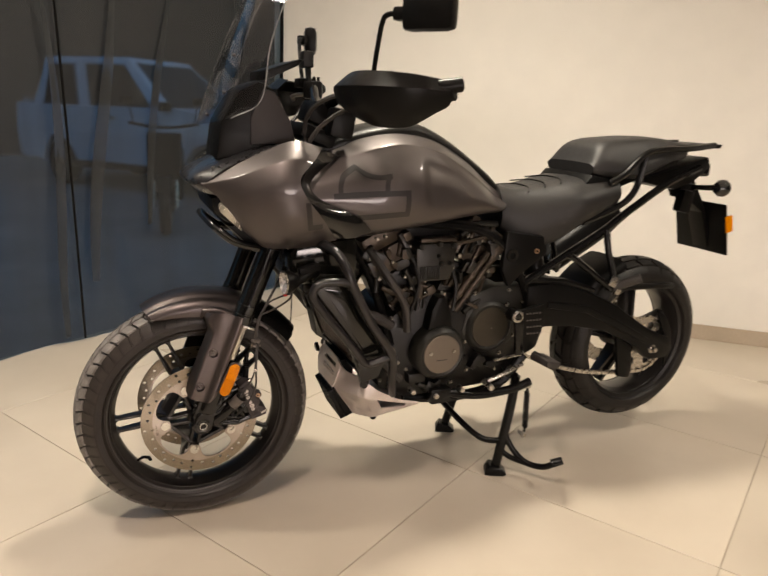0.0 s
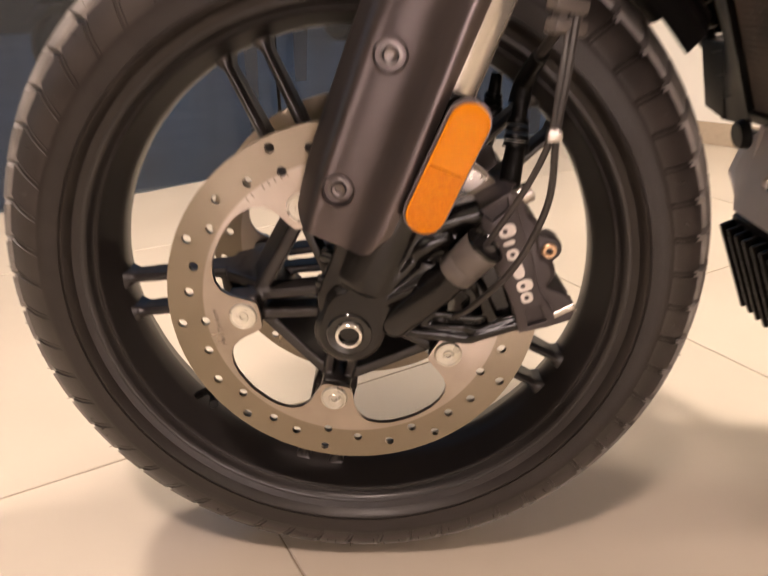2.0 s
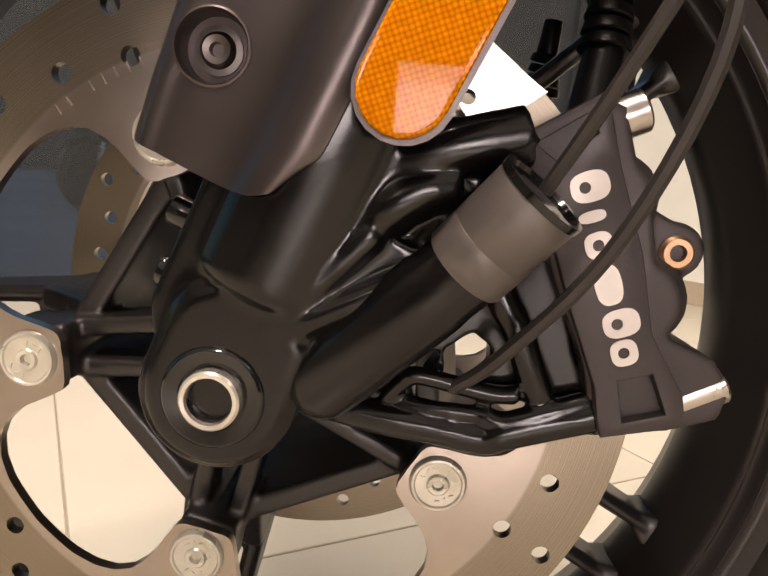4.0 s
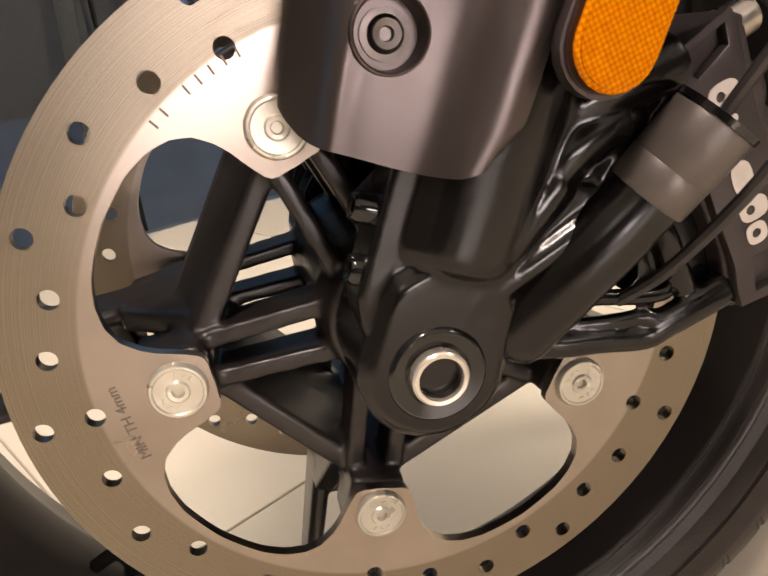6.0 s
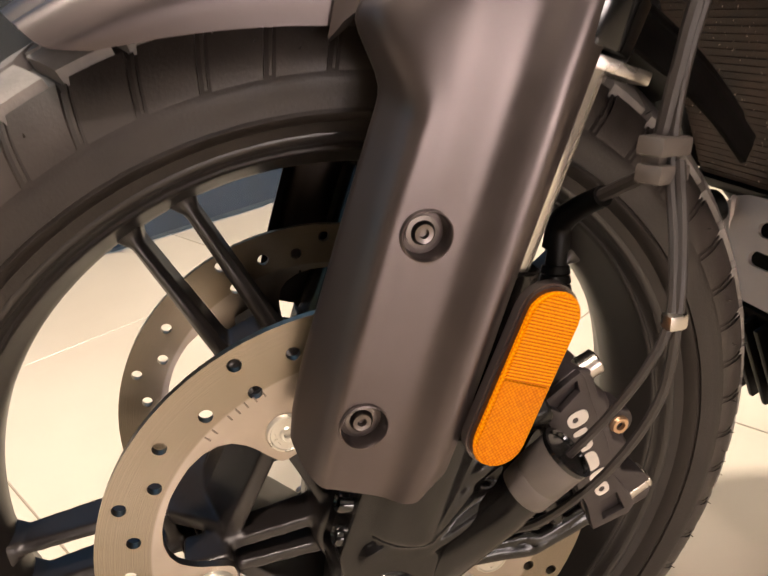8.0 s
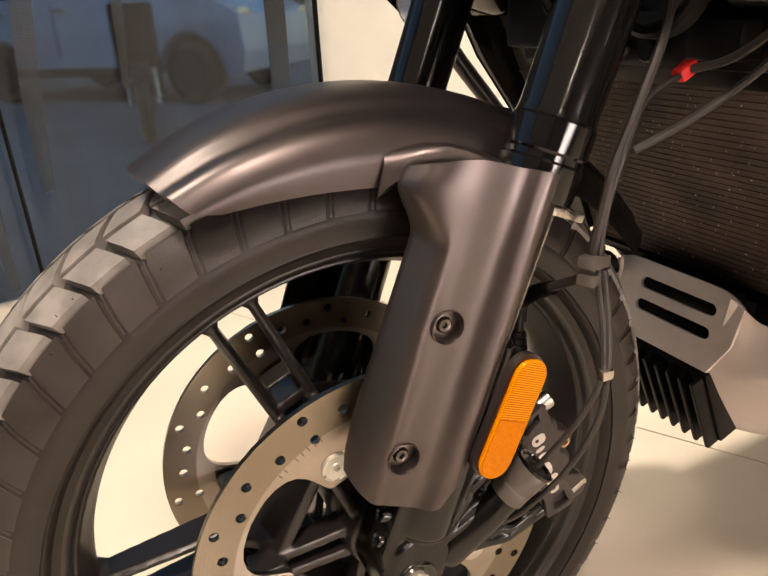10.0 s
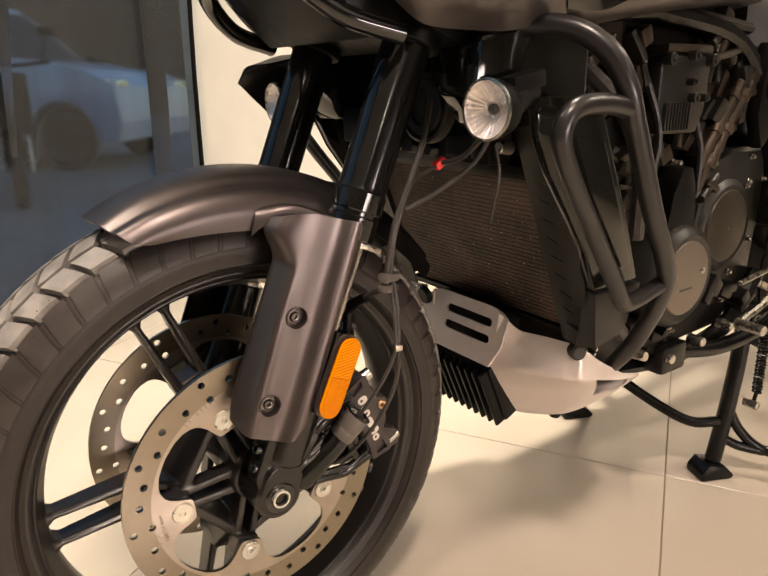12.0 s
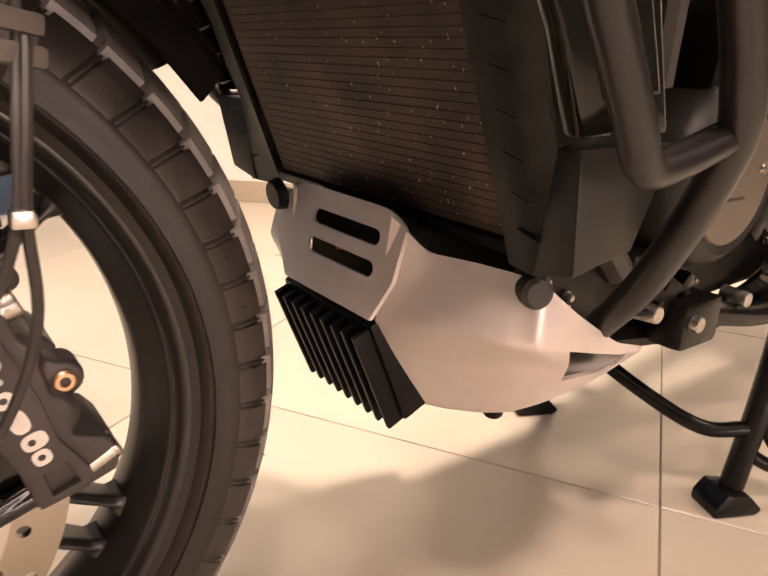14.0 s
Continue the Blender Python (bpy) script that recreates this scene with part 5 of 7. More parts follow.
    for pts, r in (([(.040, .106, .318), (.060, .108, .3150), (.080, .109, .3135), (.099, .110, .3115), (.108, .111, .3150), (.140, .110, .3250)], 0.0066),
                   ([(.062, .107, .322), (.068, .110, .3305), (.073, .111, .3335), (.094, .111, .3300), (.104, .111, .3290), (.110, .111, .3300)], 0.0036),
                   ([(.062, .107, .322), (.080, .110, .3210), (.098, .111, .3205)], 0.0034),
                   ([(.098, .111, .3205), (.106, .112, .3190), (.120, .112, .3240), (.138, .110, .3300)], 0.0042),
                   ([(.118, .109, .3290), (.112, .110, .3420), (.107, .110, .3540), (.100, .109, .3650), (.095, .107, .380)], 0.0058)):
        sweep(bm, [(x, sy * y, z) for x, y, z in pts], r, 12, 5)
    casting("caliper_bracket", bm, "legpaint", cal, "", 0.0011, 5)
    return cal


caliper(-1)
caliper(1)

# --- front mudguard ---
def fender_rows(first, last, n, nose=0.0):
    """Cross rows of the mudguard; with a nose the crown runs out into a drooping point."""
    prof = [(-0.080, 0.296, 6.0), (-0.080, 0.322, 3.2), (-0.069, 0.341, 2.0), (-0.054, 0.347, 1.5), (-0.043, 0.356, 1.0), (-0.022, 0.362, 0.3), (0.0, 0.363, 0)]
    prof = prof + [(-y, r, c) for y, r, c in prof[::-1][1:]]
    rows = []
    for i in range(n):
        k = i / (n - 1)
        f = nose * (1 - k) ** 3
        row = []
        for y, r, c in prof:
            start = first - nose * c
            low = 0.017 * f if r < 0.3 else 0.0
            row.append(tuple(radial(AX, start + (last - start) * k, r + low - 0.017 * f * (1 - (abs(y) / 0.082) ** 3), 0, y * (1 - 0.05 * f))))
        rows.append(row)
    return rows


bm = B()
patch(bm, fender_rows(114.0, 64, 8, 1.0), 4, 3, 0.003)
fender = part("front_mudguard", bm, "fender", bike, "satin graphite front mudguard", 30)
bm = B()
rr = fender_rows(64, 39, 5)
patch(bm, [[(x, y * 0.93, z) for x, y, z in r[1:-1]] for r in rr], 3, 2, 0.003)
part("rear_flap", bm, "black", fender, "black plastic rear half of the mudguard")
for sy in (-1, 1):
    bm = B()
    patch(bm, [[fk(0.308, 0.104, sy * 0.066), fk(0.322, 0.06, sy * 0.072), fk(0.322, 0.0, sy * 0.090)],
               [fk(0.300, 0.106, sy * 0.082), fk(0.320, 0.07, sy * 0.096), fk(0.318, 0.01, sy * 0.108)],
               [fk(0.274, 0.104, sy * 0.084), fk(0.292, 0.090, sy * 0.092), fk(0.302, 0.03, sy * 0.112)]], 4, 4, 0.004)
    part("bracket", bm, "cover", fender, "satin graphite mounting bracket")

# --- hoses and cables near the fork ---
def cable(name, pts, r, mat="hose", parent=bike, label=""):
    bm = B()
    sweep(bm, pts, r, 8, 6)
    return part(name, bm, mat, parent, label)


cable("brake_hose", [(0.137, -0.068, 0.500), (0.139, -0.088, 0.522), (0.1425, -0.115, 0.538), (0.146, -0.134, 0.553), (0.150, -0.140, 0.590), (0.158, -0.140, 0.625), (0.180, -0.135, 0.665), (0.215, -0.120, 0.72), (0.26, -0.08, 0.80)], 0.0036)
bm = B()
sweep(bm, [(0.1345, -0.070, 0.492), (0.137, -0.070, 0.507), (0.1395, -0.085, 0.520), (0.1415, -0.104, 0.531)], 0.0085, 12, 5, 0.0058)
part("hose_boot", bm, "black", bike, "black rubber elbow boot")
cable("sensor_cable", [(0.105, -0.143, 0.404), (0.118, -0.155, 0.432), (0.131, -0.164, 0.462), (0.139, -0.167, 0.488), (0.144, -0.158, 0.522), (0.150, -0.143, 0.556), (0.154, -0.142, 0.600), (0.167, -0.142, 0.642), (0.190, -0.132, 0.668), (0.237, -0.118, 0.681)], 0.0024)
cable("sensor_cable", [(0.086, -0.112, 0.330), (0.100, -0.128, 0.348), (0.126, -0.146, 0.388), (0.142, -0.162, 0.440), (0.142, -0.168, 0.488), (0.147, -0.160, 0.522), (0.153, -0.145, 0.556)], 0.0026)
bm = B()
for dz in (0.0, 0.016):
    block(bm, (0.148, -0.140, 0.5500 + dz * 0.8), (0.024, 0.014, 0.009), pose(0, 0, 0, 0, 8, 20), 0.002)
block(bm, (0.149, -0.137, 0.556), (0.018, 0.010, 0.022), pose(0, 0, 0, 0, 8, 20), 0.002)
part("hose_clip", bm, "grey", bike, "grey plastic hose clip")
bm = B()
block(bm, (0.1405, -0.168, 0.488), (0.010, 0.008, 0.008), None, 0.002)
part("cable_tie", bm, "steel", bike)
bm = B()
block(bm, (0.239, -0.118, 0.683), (0.017, 0.011, 0.010), pose(0, 0, 0, 0, -30, 0), 0.003)
part("plug", bm, "red", bike, "red plastic cable plug")
cable("lamp_cable", [(0.239, -0.118, 0.683), (0.245, -0.150, 0.692), (0.235, -0.19, 0.715), (0.225, -0.215, 0.735)], 0.0032)
cable("lamp_cable", [(0.165, -0.150, 0.640), (0.20, -0.165, 0.66), (0.232, -0.185, 0.69), (0.230, -0.215, 0.725)], 0.0028)
cable("lamp_cable", [(0.225, -0.225, 0.71), (0.222, -0.235, 0.68), (0.222, -0.225, 0.63)], 0.0016)


# ---- the motorcycle: middle ----
YC = 0.022      # middle line of the radiator and bash plate


# --- radiator ---
def rad_pt(h, y, d=0.0):
    """A point of the radiator: h from 0 (foot) to 1 (head), d ahead of its face."""
    a, b = Vector((0.452, 0, 0.436)), Vector((0.360, 0, 0.660))
    n = Vector((-(b - a).z, 0, (b - a).x)).normalized()
    p = a + (b - a) * h + n * d
    return Vector((p.x, y, p.z))


bm = B()
CORE = ((0, YC - 0.165), (0, YC + 0.165), (1, YC + 0.165), (1, YC - 0.165))
a, b = [bm.verts.new(rad_pt(h, y, -0.0018)) for h, y in CORE], [bm.verts.new(rad_pt(h, y, -0.035)) for h, y in CORE]
bm.faces.new(a); bm.faces.new(b[::-1])
for i in range(4):
    bm.faces.new((a[i], a[(i + 1) % 4], b[(i + 1) % 4], b[i]))
radiator = part("radiator", bm, "core", bike, "dusty brown-black radiator core")
bm = B()
n = 34
for k in range(n):
    h = (k + 0.5) / n
    a, b = rad_pt(h, YC - 0.166, -0.003), rad_pt(h, YC + 0.166, -0.003)
    m = Matrix.Translation((a + b) / 2) @ pose(0, 0, 0, 0, -22.3, 0)
    bb = [(-0.0018, -0.0008), (0.003, -0.0008), (0.003, 0.0008), (-0.0018, 0.0008)]
    prism(bm, bb, -0.166, 0.166, 0, m)
tagged(part("cooling_tube", bm, "core", radiator), kind="stuff")
for h, hh in ((-0.015, 0.02), (1.0, 0.05)):
    bm = B()
    a, b = rad_pt(h, YC, -0.018), rad_pt(h + hh, YC, -0.018)
    block(bm, (a + b) / 2, (0.045, 0.350, 0.012 if hh < 0.03 else 0.02), pose(0, 0, 0, 0, -22, 0), 0.003)
    part("header_tank", bm, "black", radiator)


def shroud(sy):
    """Louvred plastic side of the radiator, flaring out to the crash bar."""
    y0 = YC + sy * 0.170
    bm = B()
    O = YC + sy * 0.205
    edge = [(.310, .750), (.338, .700), (.360, .654), (.377, .622), (.395, .590), (.411, .548), (.427, .513), (.433, .470), (.438, .424)]
    strip = []
    for k, (x, z) in enumerate(edge):
        p = rad_pt((z - 0.436) / 0.224, y0, 0.005)
        q = Vector((x, YC + sy * (0.222 - 0.002 * max(0, k - 5)), z))
        strip.append([tuple(p), tuple(p.lerp(q, 0.5) + Vector((-0.003, 0, 0.001))), tuple(q)])
    patch(bm, strip, 2, 3, 0.003)
    patch(bm, [[r[2], (r[2][0] + 0.022, r[2][1] - sy * 0.003, r[2][2]), (r[2][0] + 0.045, r[2][1] - sy * 0.010, r[2][2])] for r in strip[:7]], 2, 3, 0.003)
    ob = part("radiator_shroud", bm, "satin", bike, "satin black louvred radiator shroud", 25)
    for k in range(9):
        h = 0.10 + 0.115 * k
        bm = B()
        bar(bm, rad_pt(h, y0 + sy * 0.020, 0.010), rad_pt(h - 0.015, y0 + sy * 0.040, 0.013), 0.0015, 0.004, 0.003, 0.004, 0.0005)
        part("louvre", bm, "black", ob)
    bm = B()
    prism(bm, [(.283, .745), (.288, .715), (.310, .674), (.352, .618), (.383, .574), (.409, .520), (.497, .522), (.466, .598), (.405, .722), (.388, .757), (.300, .760)], YC + sy * 0.249, YC + sy * 0.236, 0.004)
    prism(bm, [(.312, .722), (.400, .708), (.478, .545), (.425, .540)], YC + sy * 0.252, YC + sy * 0.240, 0.004)
    part("side_panel", bm, "shroud", ob, "gloss black side panel")
    bm = B()
    hull = [(.429, .218, .512), (.411, .249, .514), (.505, .251, .516), (.505, .190, .516), (.436, .205, .424), (.428, .244, .435), (.477, .250, .448), (.480, .190, .440)]
    v = [bm.verts.new((x, YC + sy * d, z)) for x, d, z in hull]
    fs = [bm.faces.new([v[i] for i in q]) for q in ((0, 1, 2, 3), (7, 6, 5, 4), (0, 4, 5, 1), (1, 5, 6, 2), (2, 6, 7, 3), (3, 7, 4, 0))]
    bmesh.ops.recalc_face_normals(bm, faces=fs)
    bevel_all(bm, fs, 0.003, 2)
    part("lower_box", bm, "satin", ob, "satin black moulded box")
    return ob


shroud(-1)
shroud(1)

# --- duct behind the lamps ---
bm = B()
prism(bm, [(0.300, 0.755), (0.305, 0.835), (0.42, 0.845), (0.42, 0.725), (0.32, 0.722)], YC - 0.15, YC + 0.15, 0.010)
for sy in (-1, 1):
    prism(bm, [(0.232, 0.765), (0.240, 0.822), (0.262, 0.835), (0.42, 0.845), (0.42, 0.725), (0.27, 0.722)], YC + sy * 0.205, YC + sy * 0.135, 0.012)
part("oil_cooler_duct", bm, "shroud", bike, "gloss black air duct")
bm = B()
block(bm, (0.33, YC, 0.70), (0.04, 0.30, 0.05), None, 0.006)
block(bm, (0.30, YC + 0.09, 0.715), (0.05, 0.09, 0.05), None, 0.006)
block(bm, (0.30, YC - 0.12, 0.70), (0.03, 0.05, 0.03), None, 0.004)
part("bracket", bm, "engine", bike)
for cx, cy, cz, rr in ((0.262, -0.062, 0.745, 0.043), (0.280, 0.07, 0.745, 0.030)):
    bm = B()
    m = aim((cx, cy, cz), (cx - 1, cy - 0.05, cz + 0.1))
    lathe(bm, [(0, 0.006), (0.006, 0.006), (0.010, 0.002), (rr * 0.5, 0.001), (rr * 0.55, 0.006), (rr * 0.75, 0.006), (rr * 0.8, 0.000), (rr * 0.92, 0.004), (rr, 0.002), (rr, -0.012), (rr * 0.6, -0.03), (0, -0.03)], m, 36)
    part("horn", bm, "satin", bike, "round black horn with stepped face")
for k, (cy, cz) in enumerate(((-0.02, 0.690), (0.02, 0.692), (-0.10, 0.695), (-0.155, 0.70), (0.06, 0.688))):
    bm = B()
    rod(bm, (0.318, cy, cz), (0.298, cy, cz), 0.013 if k < 2 else 0.009, 0.010 if k < 2 else 0.007)
    part("bolt", bm, "steel" if k > 1 else "engine", bike)


# --- spot lamps ---
def spot_lamp(sy):
    c = (0.205, 0.004 + sy * 0.236, 0.748)
    m = aim(c, (c[0] - 1, c[1] - (0.10 if sy < 0 else -0.02), c[2] - 0.02)) @ Matrix.Scale(0.80, 4)
    bm = B()
    lathe(bm, [(0.0, -0.050), (0.018, -0.048), (0.032, -0.028), (0.0375, -0.010), (0.0385, 0.004), (0.0360, 0.006), (0.0350, -0.002), (0.0, -0.02)], m, 40)
    lamp = part("spot_lamp", bm, "black", bike, "round clear spot lamp in a black housing")
    bm = B()
    rim = None
    for r, h in ((0.006, -0.0125), (0.012, -0.0112), (0.020, -0.0075), (0.028, -0.0025), (0.0345, 0.002), (0.0355, 0.0045)):
        ring = [bm.verts.new(m @ Vector((r * math.cos(k * math.tau / 56), r * math.sin(k * math.tau / 56), h + (0.0006 if k % 2 else 0) * min(1, r / 0.02)))) for k in range(56)]
        if rim:
            for k in range(56):
                bm.faces.new((rim[k], rim[(k + 1) % 56], ring[(k + 1) % 56], ring[k]))
        else:
            bm.faces.new(ring)
        rim = ring
    part("bowl", bm, "bowl", lamp, "fluted mirror reflector", 8)
    bm = B()
    lathe(bm, [(0.0, -0.004), (0.004, -0.0046), (0.0065, -0.007), (0.0072, -0.0125)], m, 16)
    part("bulb", bm, "grey", lamp)
    bm = B()
    lathe(bm, [(0.0, 0.0085), (0.015, 0.008), (0.028, 0.0062), (0.0352, 0.0028)], m, 40)
    lens = part("lens", bm, "lens", lamp, "clear domed lens")
    lens.visible_shadow = False
    bm = B()
    lathe(bm, [(0.0350, 0.001), (0.0385, 0.001), (0.0388, 0.005), (0.0355, 0.0058)], m, 40, loop=True)
    part("rim", bm, "steel", lamp)
    bm = B()
    if sy > 0:
        patch(bm, [[(0.170, c[1] + 0.055, 0.780), (0.165, c[1] + 0.01, 0.800), (0.17, c[1] - 0.05, 0.803)],
                   [(0.19, c[1] + 0.062, 0.760), (0.23, c[1] + 0.02, 0.815), (0.24, c[1] - 0.06, 0.815)],
                   [(0.24, c[1] + 0.055, 0.71), (0.28, c[1] + 0.01, 0.79), (0.30, c[1] - 0.07, 0.80)]], 4, 4, 0.005)
    else:
        block(bm, (0.275, c[1] + 0.02, 0.775), (0.06, 0.02, 0.02), pose(0, 0, 0, 0, -10, 10), 0.004)
    rod(bm, (c[0] + 0.030, c[1], c[2]), (0.30, c[1] * 0.85, 0.765), 0.012, 0.014)
    part("mount", bm, "black", lamp)
    return lamp


spot_lamp(-1)
spot_lamp(1)


# --- crash bars ---
def crash_bar(sy):
    o = YC if sy > 0 else 0.0
    def p(x, y, z):
        return (x, o + sy * y, z)
    bm = B()
    sweep(bm, [p(0.28, 0.12, 0.838), p(0.325, 0.215, 0.832), p(0.348, 0.258, 0.808), p(0.362, 0.277, 0.772), p(0.378, 0.281, 0.732), p(0.431, 0.280, 0.630), p(0.480, 0.274, 0.560), p(0.506, 0.262, 0.512), p(0.527, 0.215, 0.420), p(0.555, 0.160, 0.355)], 0.0125, 14, 8)
    ob = part("crash_bar", bm, "barpaint", bike, "black tubular engine crash bar")
    bm = B()
    sweep(bm, [p(0.374, 0.280, 0.745), p(0.335, 0.279, 0.752), p(0.293, 0.277, 0.751), p(0.272, 0.275, 0.738), p(0.270, 0.274, 0.712), p(0.298, 0.270, 0.670), p(0.345, 0.265, 0.612), p(0.405, 0.260, 0.535), p(0.421, 0.258, 0.514), p(0.440, 0.258, 0.507), p(0.498, 0.264, 0.524)], 0.0110, 14, 8)
    part("brace_tube", bm, "barpaint", ob)
    bm = B()
    rod(bm, p(0.492, 0.262, 0.530), p(0.490, 0.277, 0.537), 0.0045, 0.004)
    part("bolt", bm, "steel", ob)


crash_bar(-1)
crash_bar(1)

# --- bash plate ---
def lobe(sy):
    f = lambda x, d, z: (x, YC + sy * d, z)
    rows = [[f(.414, .078, .442), f(.433, .103, .416), f(.444, .142, .417), f(.454, .177, .416), f(.465, .194, .412), f(.497, .202, .386), f(.571, .194, .343), f(.651, .172, .314)],
            [f(.412, .074, .398), f(.426, .107, .390), f(.438, .145, .392), f(.448, .180, .392), f(.461, .199, .390), f(.500, .203, .366), f(.573, .194, .338), f(.651, .172, .312)],
            [f(.409, .070, .352), f(.418, .110, .357), f(.431, .148, .361), f(.442, .183, .364), f(.459, .202, .364), f(.505, .201, .352), f(.578, .193, .330), f(.651, .172, .310)],
            [f(.427, .066, .318), f(.449, .106, .322), f(.466, .140, .326), f(.479, .166, .331), f(.494, .187, .338), f(.511, .196, .337), f(.576, .190, .322), f(.651, .170, .308)],
            [f(.446, .062, .285), f(.470, .098, .288), f(.489, .129, .292), f(.501, .150, .297), f(.510, .170, .309), f(.521, .184, .317), f(.572, .186, .313), f(.651, .168, .305)],
            [f(.463, .057, .255), f(.487, .085, .252), f(.504, .115, .257), f(.515, .137, .265), f(.529, .155, .277), f(.549, .170, .290), f(.590, .172, .297), f(.651, .165, .302)],
            [f(.480, .030, .247), f(.505, .055, .243), f(.522, .075, .248), f(.534, .095, .256), f(.552, .112, .268), f(.575, .125, .280), f(.610, .135, .290), f(.651, .145, .298)],
            [f(.485, 0.0, .246), f(.512, 0.0, .240), f(.530, 0.0, .244), f(.545, 0.0, .252), f(.565, 0.0, .264), f(.590, 0.0, .276), f(.620, 0.0, .288), f(.651, 0.0, .296)]]
    return rows


bm = B()
for sy in (-1, 1):
    g = straight(lobe(sy), 6)
    for _ in range(1):      # the folds are pressed with a wide radius
        e = g.copy()
        e[1:-1, 1:-1] = (g[:-2, 1:-1] + g[2:, 1:-1] + g[1:-1, :-2] + g[1:-1, 2:]) / 4
        for line in (0, -1):
            e[line, 1:-1] = g[line, 1:-1] * 0.5 + (g[line, :-2] + g[line, 2:]) * 0.25
        g = e
    vs = [[bm.verts.new(q) for q in r] for r in g]
    made = []
    for i in range(len(vs) - 1):
        for j in range(len(vs[0]) - 1):
            # the open window in the rear of each side
            if 29 <= j <= 37 and 12 <= i <= 23:
                continue
            made.append(bm.faces.new((vs[i][j], vs[i][j + 1], vs[i + 1][j + 1], vs[i + 1][j])))
    bmesh.ops.recalc_face_normals(bm, faces=made)
skid = part("bash_plate", bm, "alu", bike, "satin aluminium bash plate with two slots", 60)
thick = skid.modifiers.new("thickness", "SOLIDIFY")
thick.thickness, thick.offset = 0.0035, -1
bm = B()
outer = [(-.096, .0700), (-.090, .0800), (-.080, .0885), (-.066, .0930), (-.050, .0940), (.050, .0940), (.066, .0930), (.080, .0885), (.090, .0830), (.0925, .0800), (.090, .038), (.072, .001), (-.070, .001), (-.100, .040)]
slots = [stadium(0.010, 0.068, 0.046, 0.0070, 0, 6), stadium(0.010, 0.041, 0.046, 0.0070, 0, 6)]
pm = Matrix(((0, 0.215, -0.977, 0.401), (-1, 0, 0, YC), (0, 0.977, 0.215, 0.353), (0, 0, 0, 1)))
plate(bm, outer, [s[::-1] for s in slots], 0.0006, -0.0035, pm)
part("front_tab", bm, "alu", skid)
bm = B()
block(bm, (0.45, YC, 0.405), (0.04, 0.14, 0.07), None, 0.004)
part("backing", bm, "black", skid)
bm = B()
sweep(bm, [(0.424, YC - 0.02, 0.396), (0.424, YC - 0.005, 0.399), (0.424, YC + 0.012, 0.394)], 0.003)
part("wire", bm, "red", skid, "red wire behind the slots")
for sy in (-1, 1):
    bm = B()
    lathe(bm, [(0, -0.002), (0.0085, -0.002), (0.0105, 0.0), (0.0120, 0.001), (0.0125, 0.004), (0.0125, 0.030), (0, 0.030)], aim((0.4565, YC + sy * 0.1965, 0.406), (0.4765, YC + sy * 0.160, 0.404)), 24)
    part("rubber_buffer", bm, "hose", skid, "round rubber buffer")
for sy in (-1, 1):
    bm = B()
    lathe(bm, [(0, -0.010), (0.008, -0.010), (0.010, -0.007), (0.010, 0.012), (0, 0.012)], pose(0.528, YC + sy * 0.105, 0.2545), 18)
    part("drain_plug", bm, "black", skid)
bm = B()
rod(bm, (0.405, YC + 0.085, 0.432), (0.395, YC + 0.085, 0.430), 0.016, 0.014, 20)
part("plug", bm, "black", skid)
# finned regulator under the plate's nose
bm = B()
m0 = Matrix.Translation((0.440, YC + 0.004, 0.302)) @ pose(0, 0, 0, 0, -24, 0)
block(bm, (0, 0, 0), (0.030, 0.150, 0.112), None, 0.004)
bmesh.ops.transform(bm, matrix=m0, verts=bm.verts)
regulator = part("regulator", bm, "black", bike, "black finned voltage regulator")
for k in range(9):
    bm = B()
    block(bm, (-0.020, -0.068 + k * 0.017, -0.002), (0.022, 0.0055, 0.108), None, 0.0018)
    bmesh.ops.transform(bm, matrix=m0, verts=bm.verts)
    part("cooling_fin", bm, "black", regulator)

# --- engine ---
bm = B()
prism(bm, [(.50, .44), (.53, .36), (.62, .315), (.95, .325), (1.04, .40), (1.05, .58), (.95, .66), (.80, .65), (.66, .66), (.55, .58)], -0.118, 0.17, 0.02)
engine = part("engine", bm, "engine", bike, "dark liquid-cooled V-twin engine")


def side_cover(c, r, mat_plate):
    bm = B()
    lathe(bm, [(r + 0.012, 0.10), (r + 0.012, 0.02), (r + 0.006, 0.008), (r - 0.004, 0.0), (r - 0.010, 0.002), (0, 0.002)], along_y(*c), 48)
    ob = part("side_cover", bm, "satin", engine)
    bm = B()
    lathe(bm, [(0, -0.001), (r - 0.020, -0.001), (r - 0.014, -0.0005), (r - 0.012, 0.003)], along_y(*c), 48)
    part("cover_plate", bm, mat_plate, engine, "round satin bronze cover plate" if mat_plate == "derby" else "")
    return ob


side_cover((0.708, -0.178, 0.474), 0.074, "derby")
bm = B()
prism(bm, [(.660, .520), (.754, .520), (.738, .61), (.722, .65), (.694, .65), (.676, .61)], -0.160, -0.10, 0.010)
part("timing_cover", bm, "black", engine)
for a in (170, 12):
    bm = B()
    q = (0.708 + 0.040 * math.cos(radians(a)), -0.179, 0.474 + 0.040 * math.sin(radians(a)))
    lathe(bm, [(0.0015, -0.002), (0.002, -0.004), (0.005, -0.004), (0.006, -0.002), (0.006, 0.002)], along_y(*q), 16)
    part("cover_bolt", bm, "steel", engine)
bm = B()
block(bm, (0.708, -0.1792, 0.456), (0.036, 0.001, 0.003), None, 0.0002)
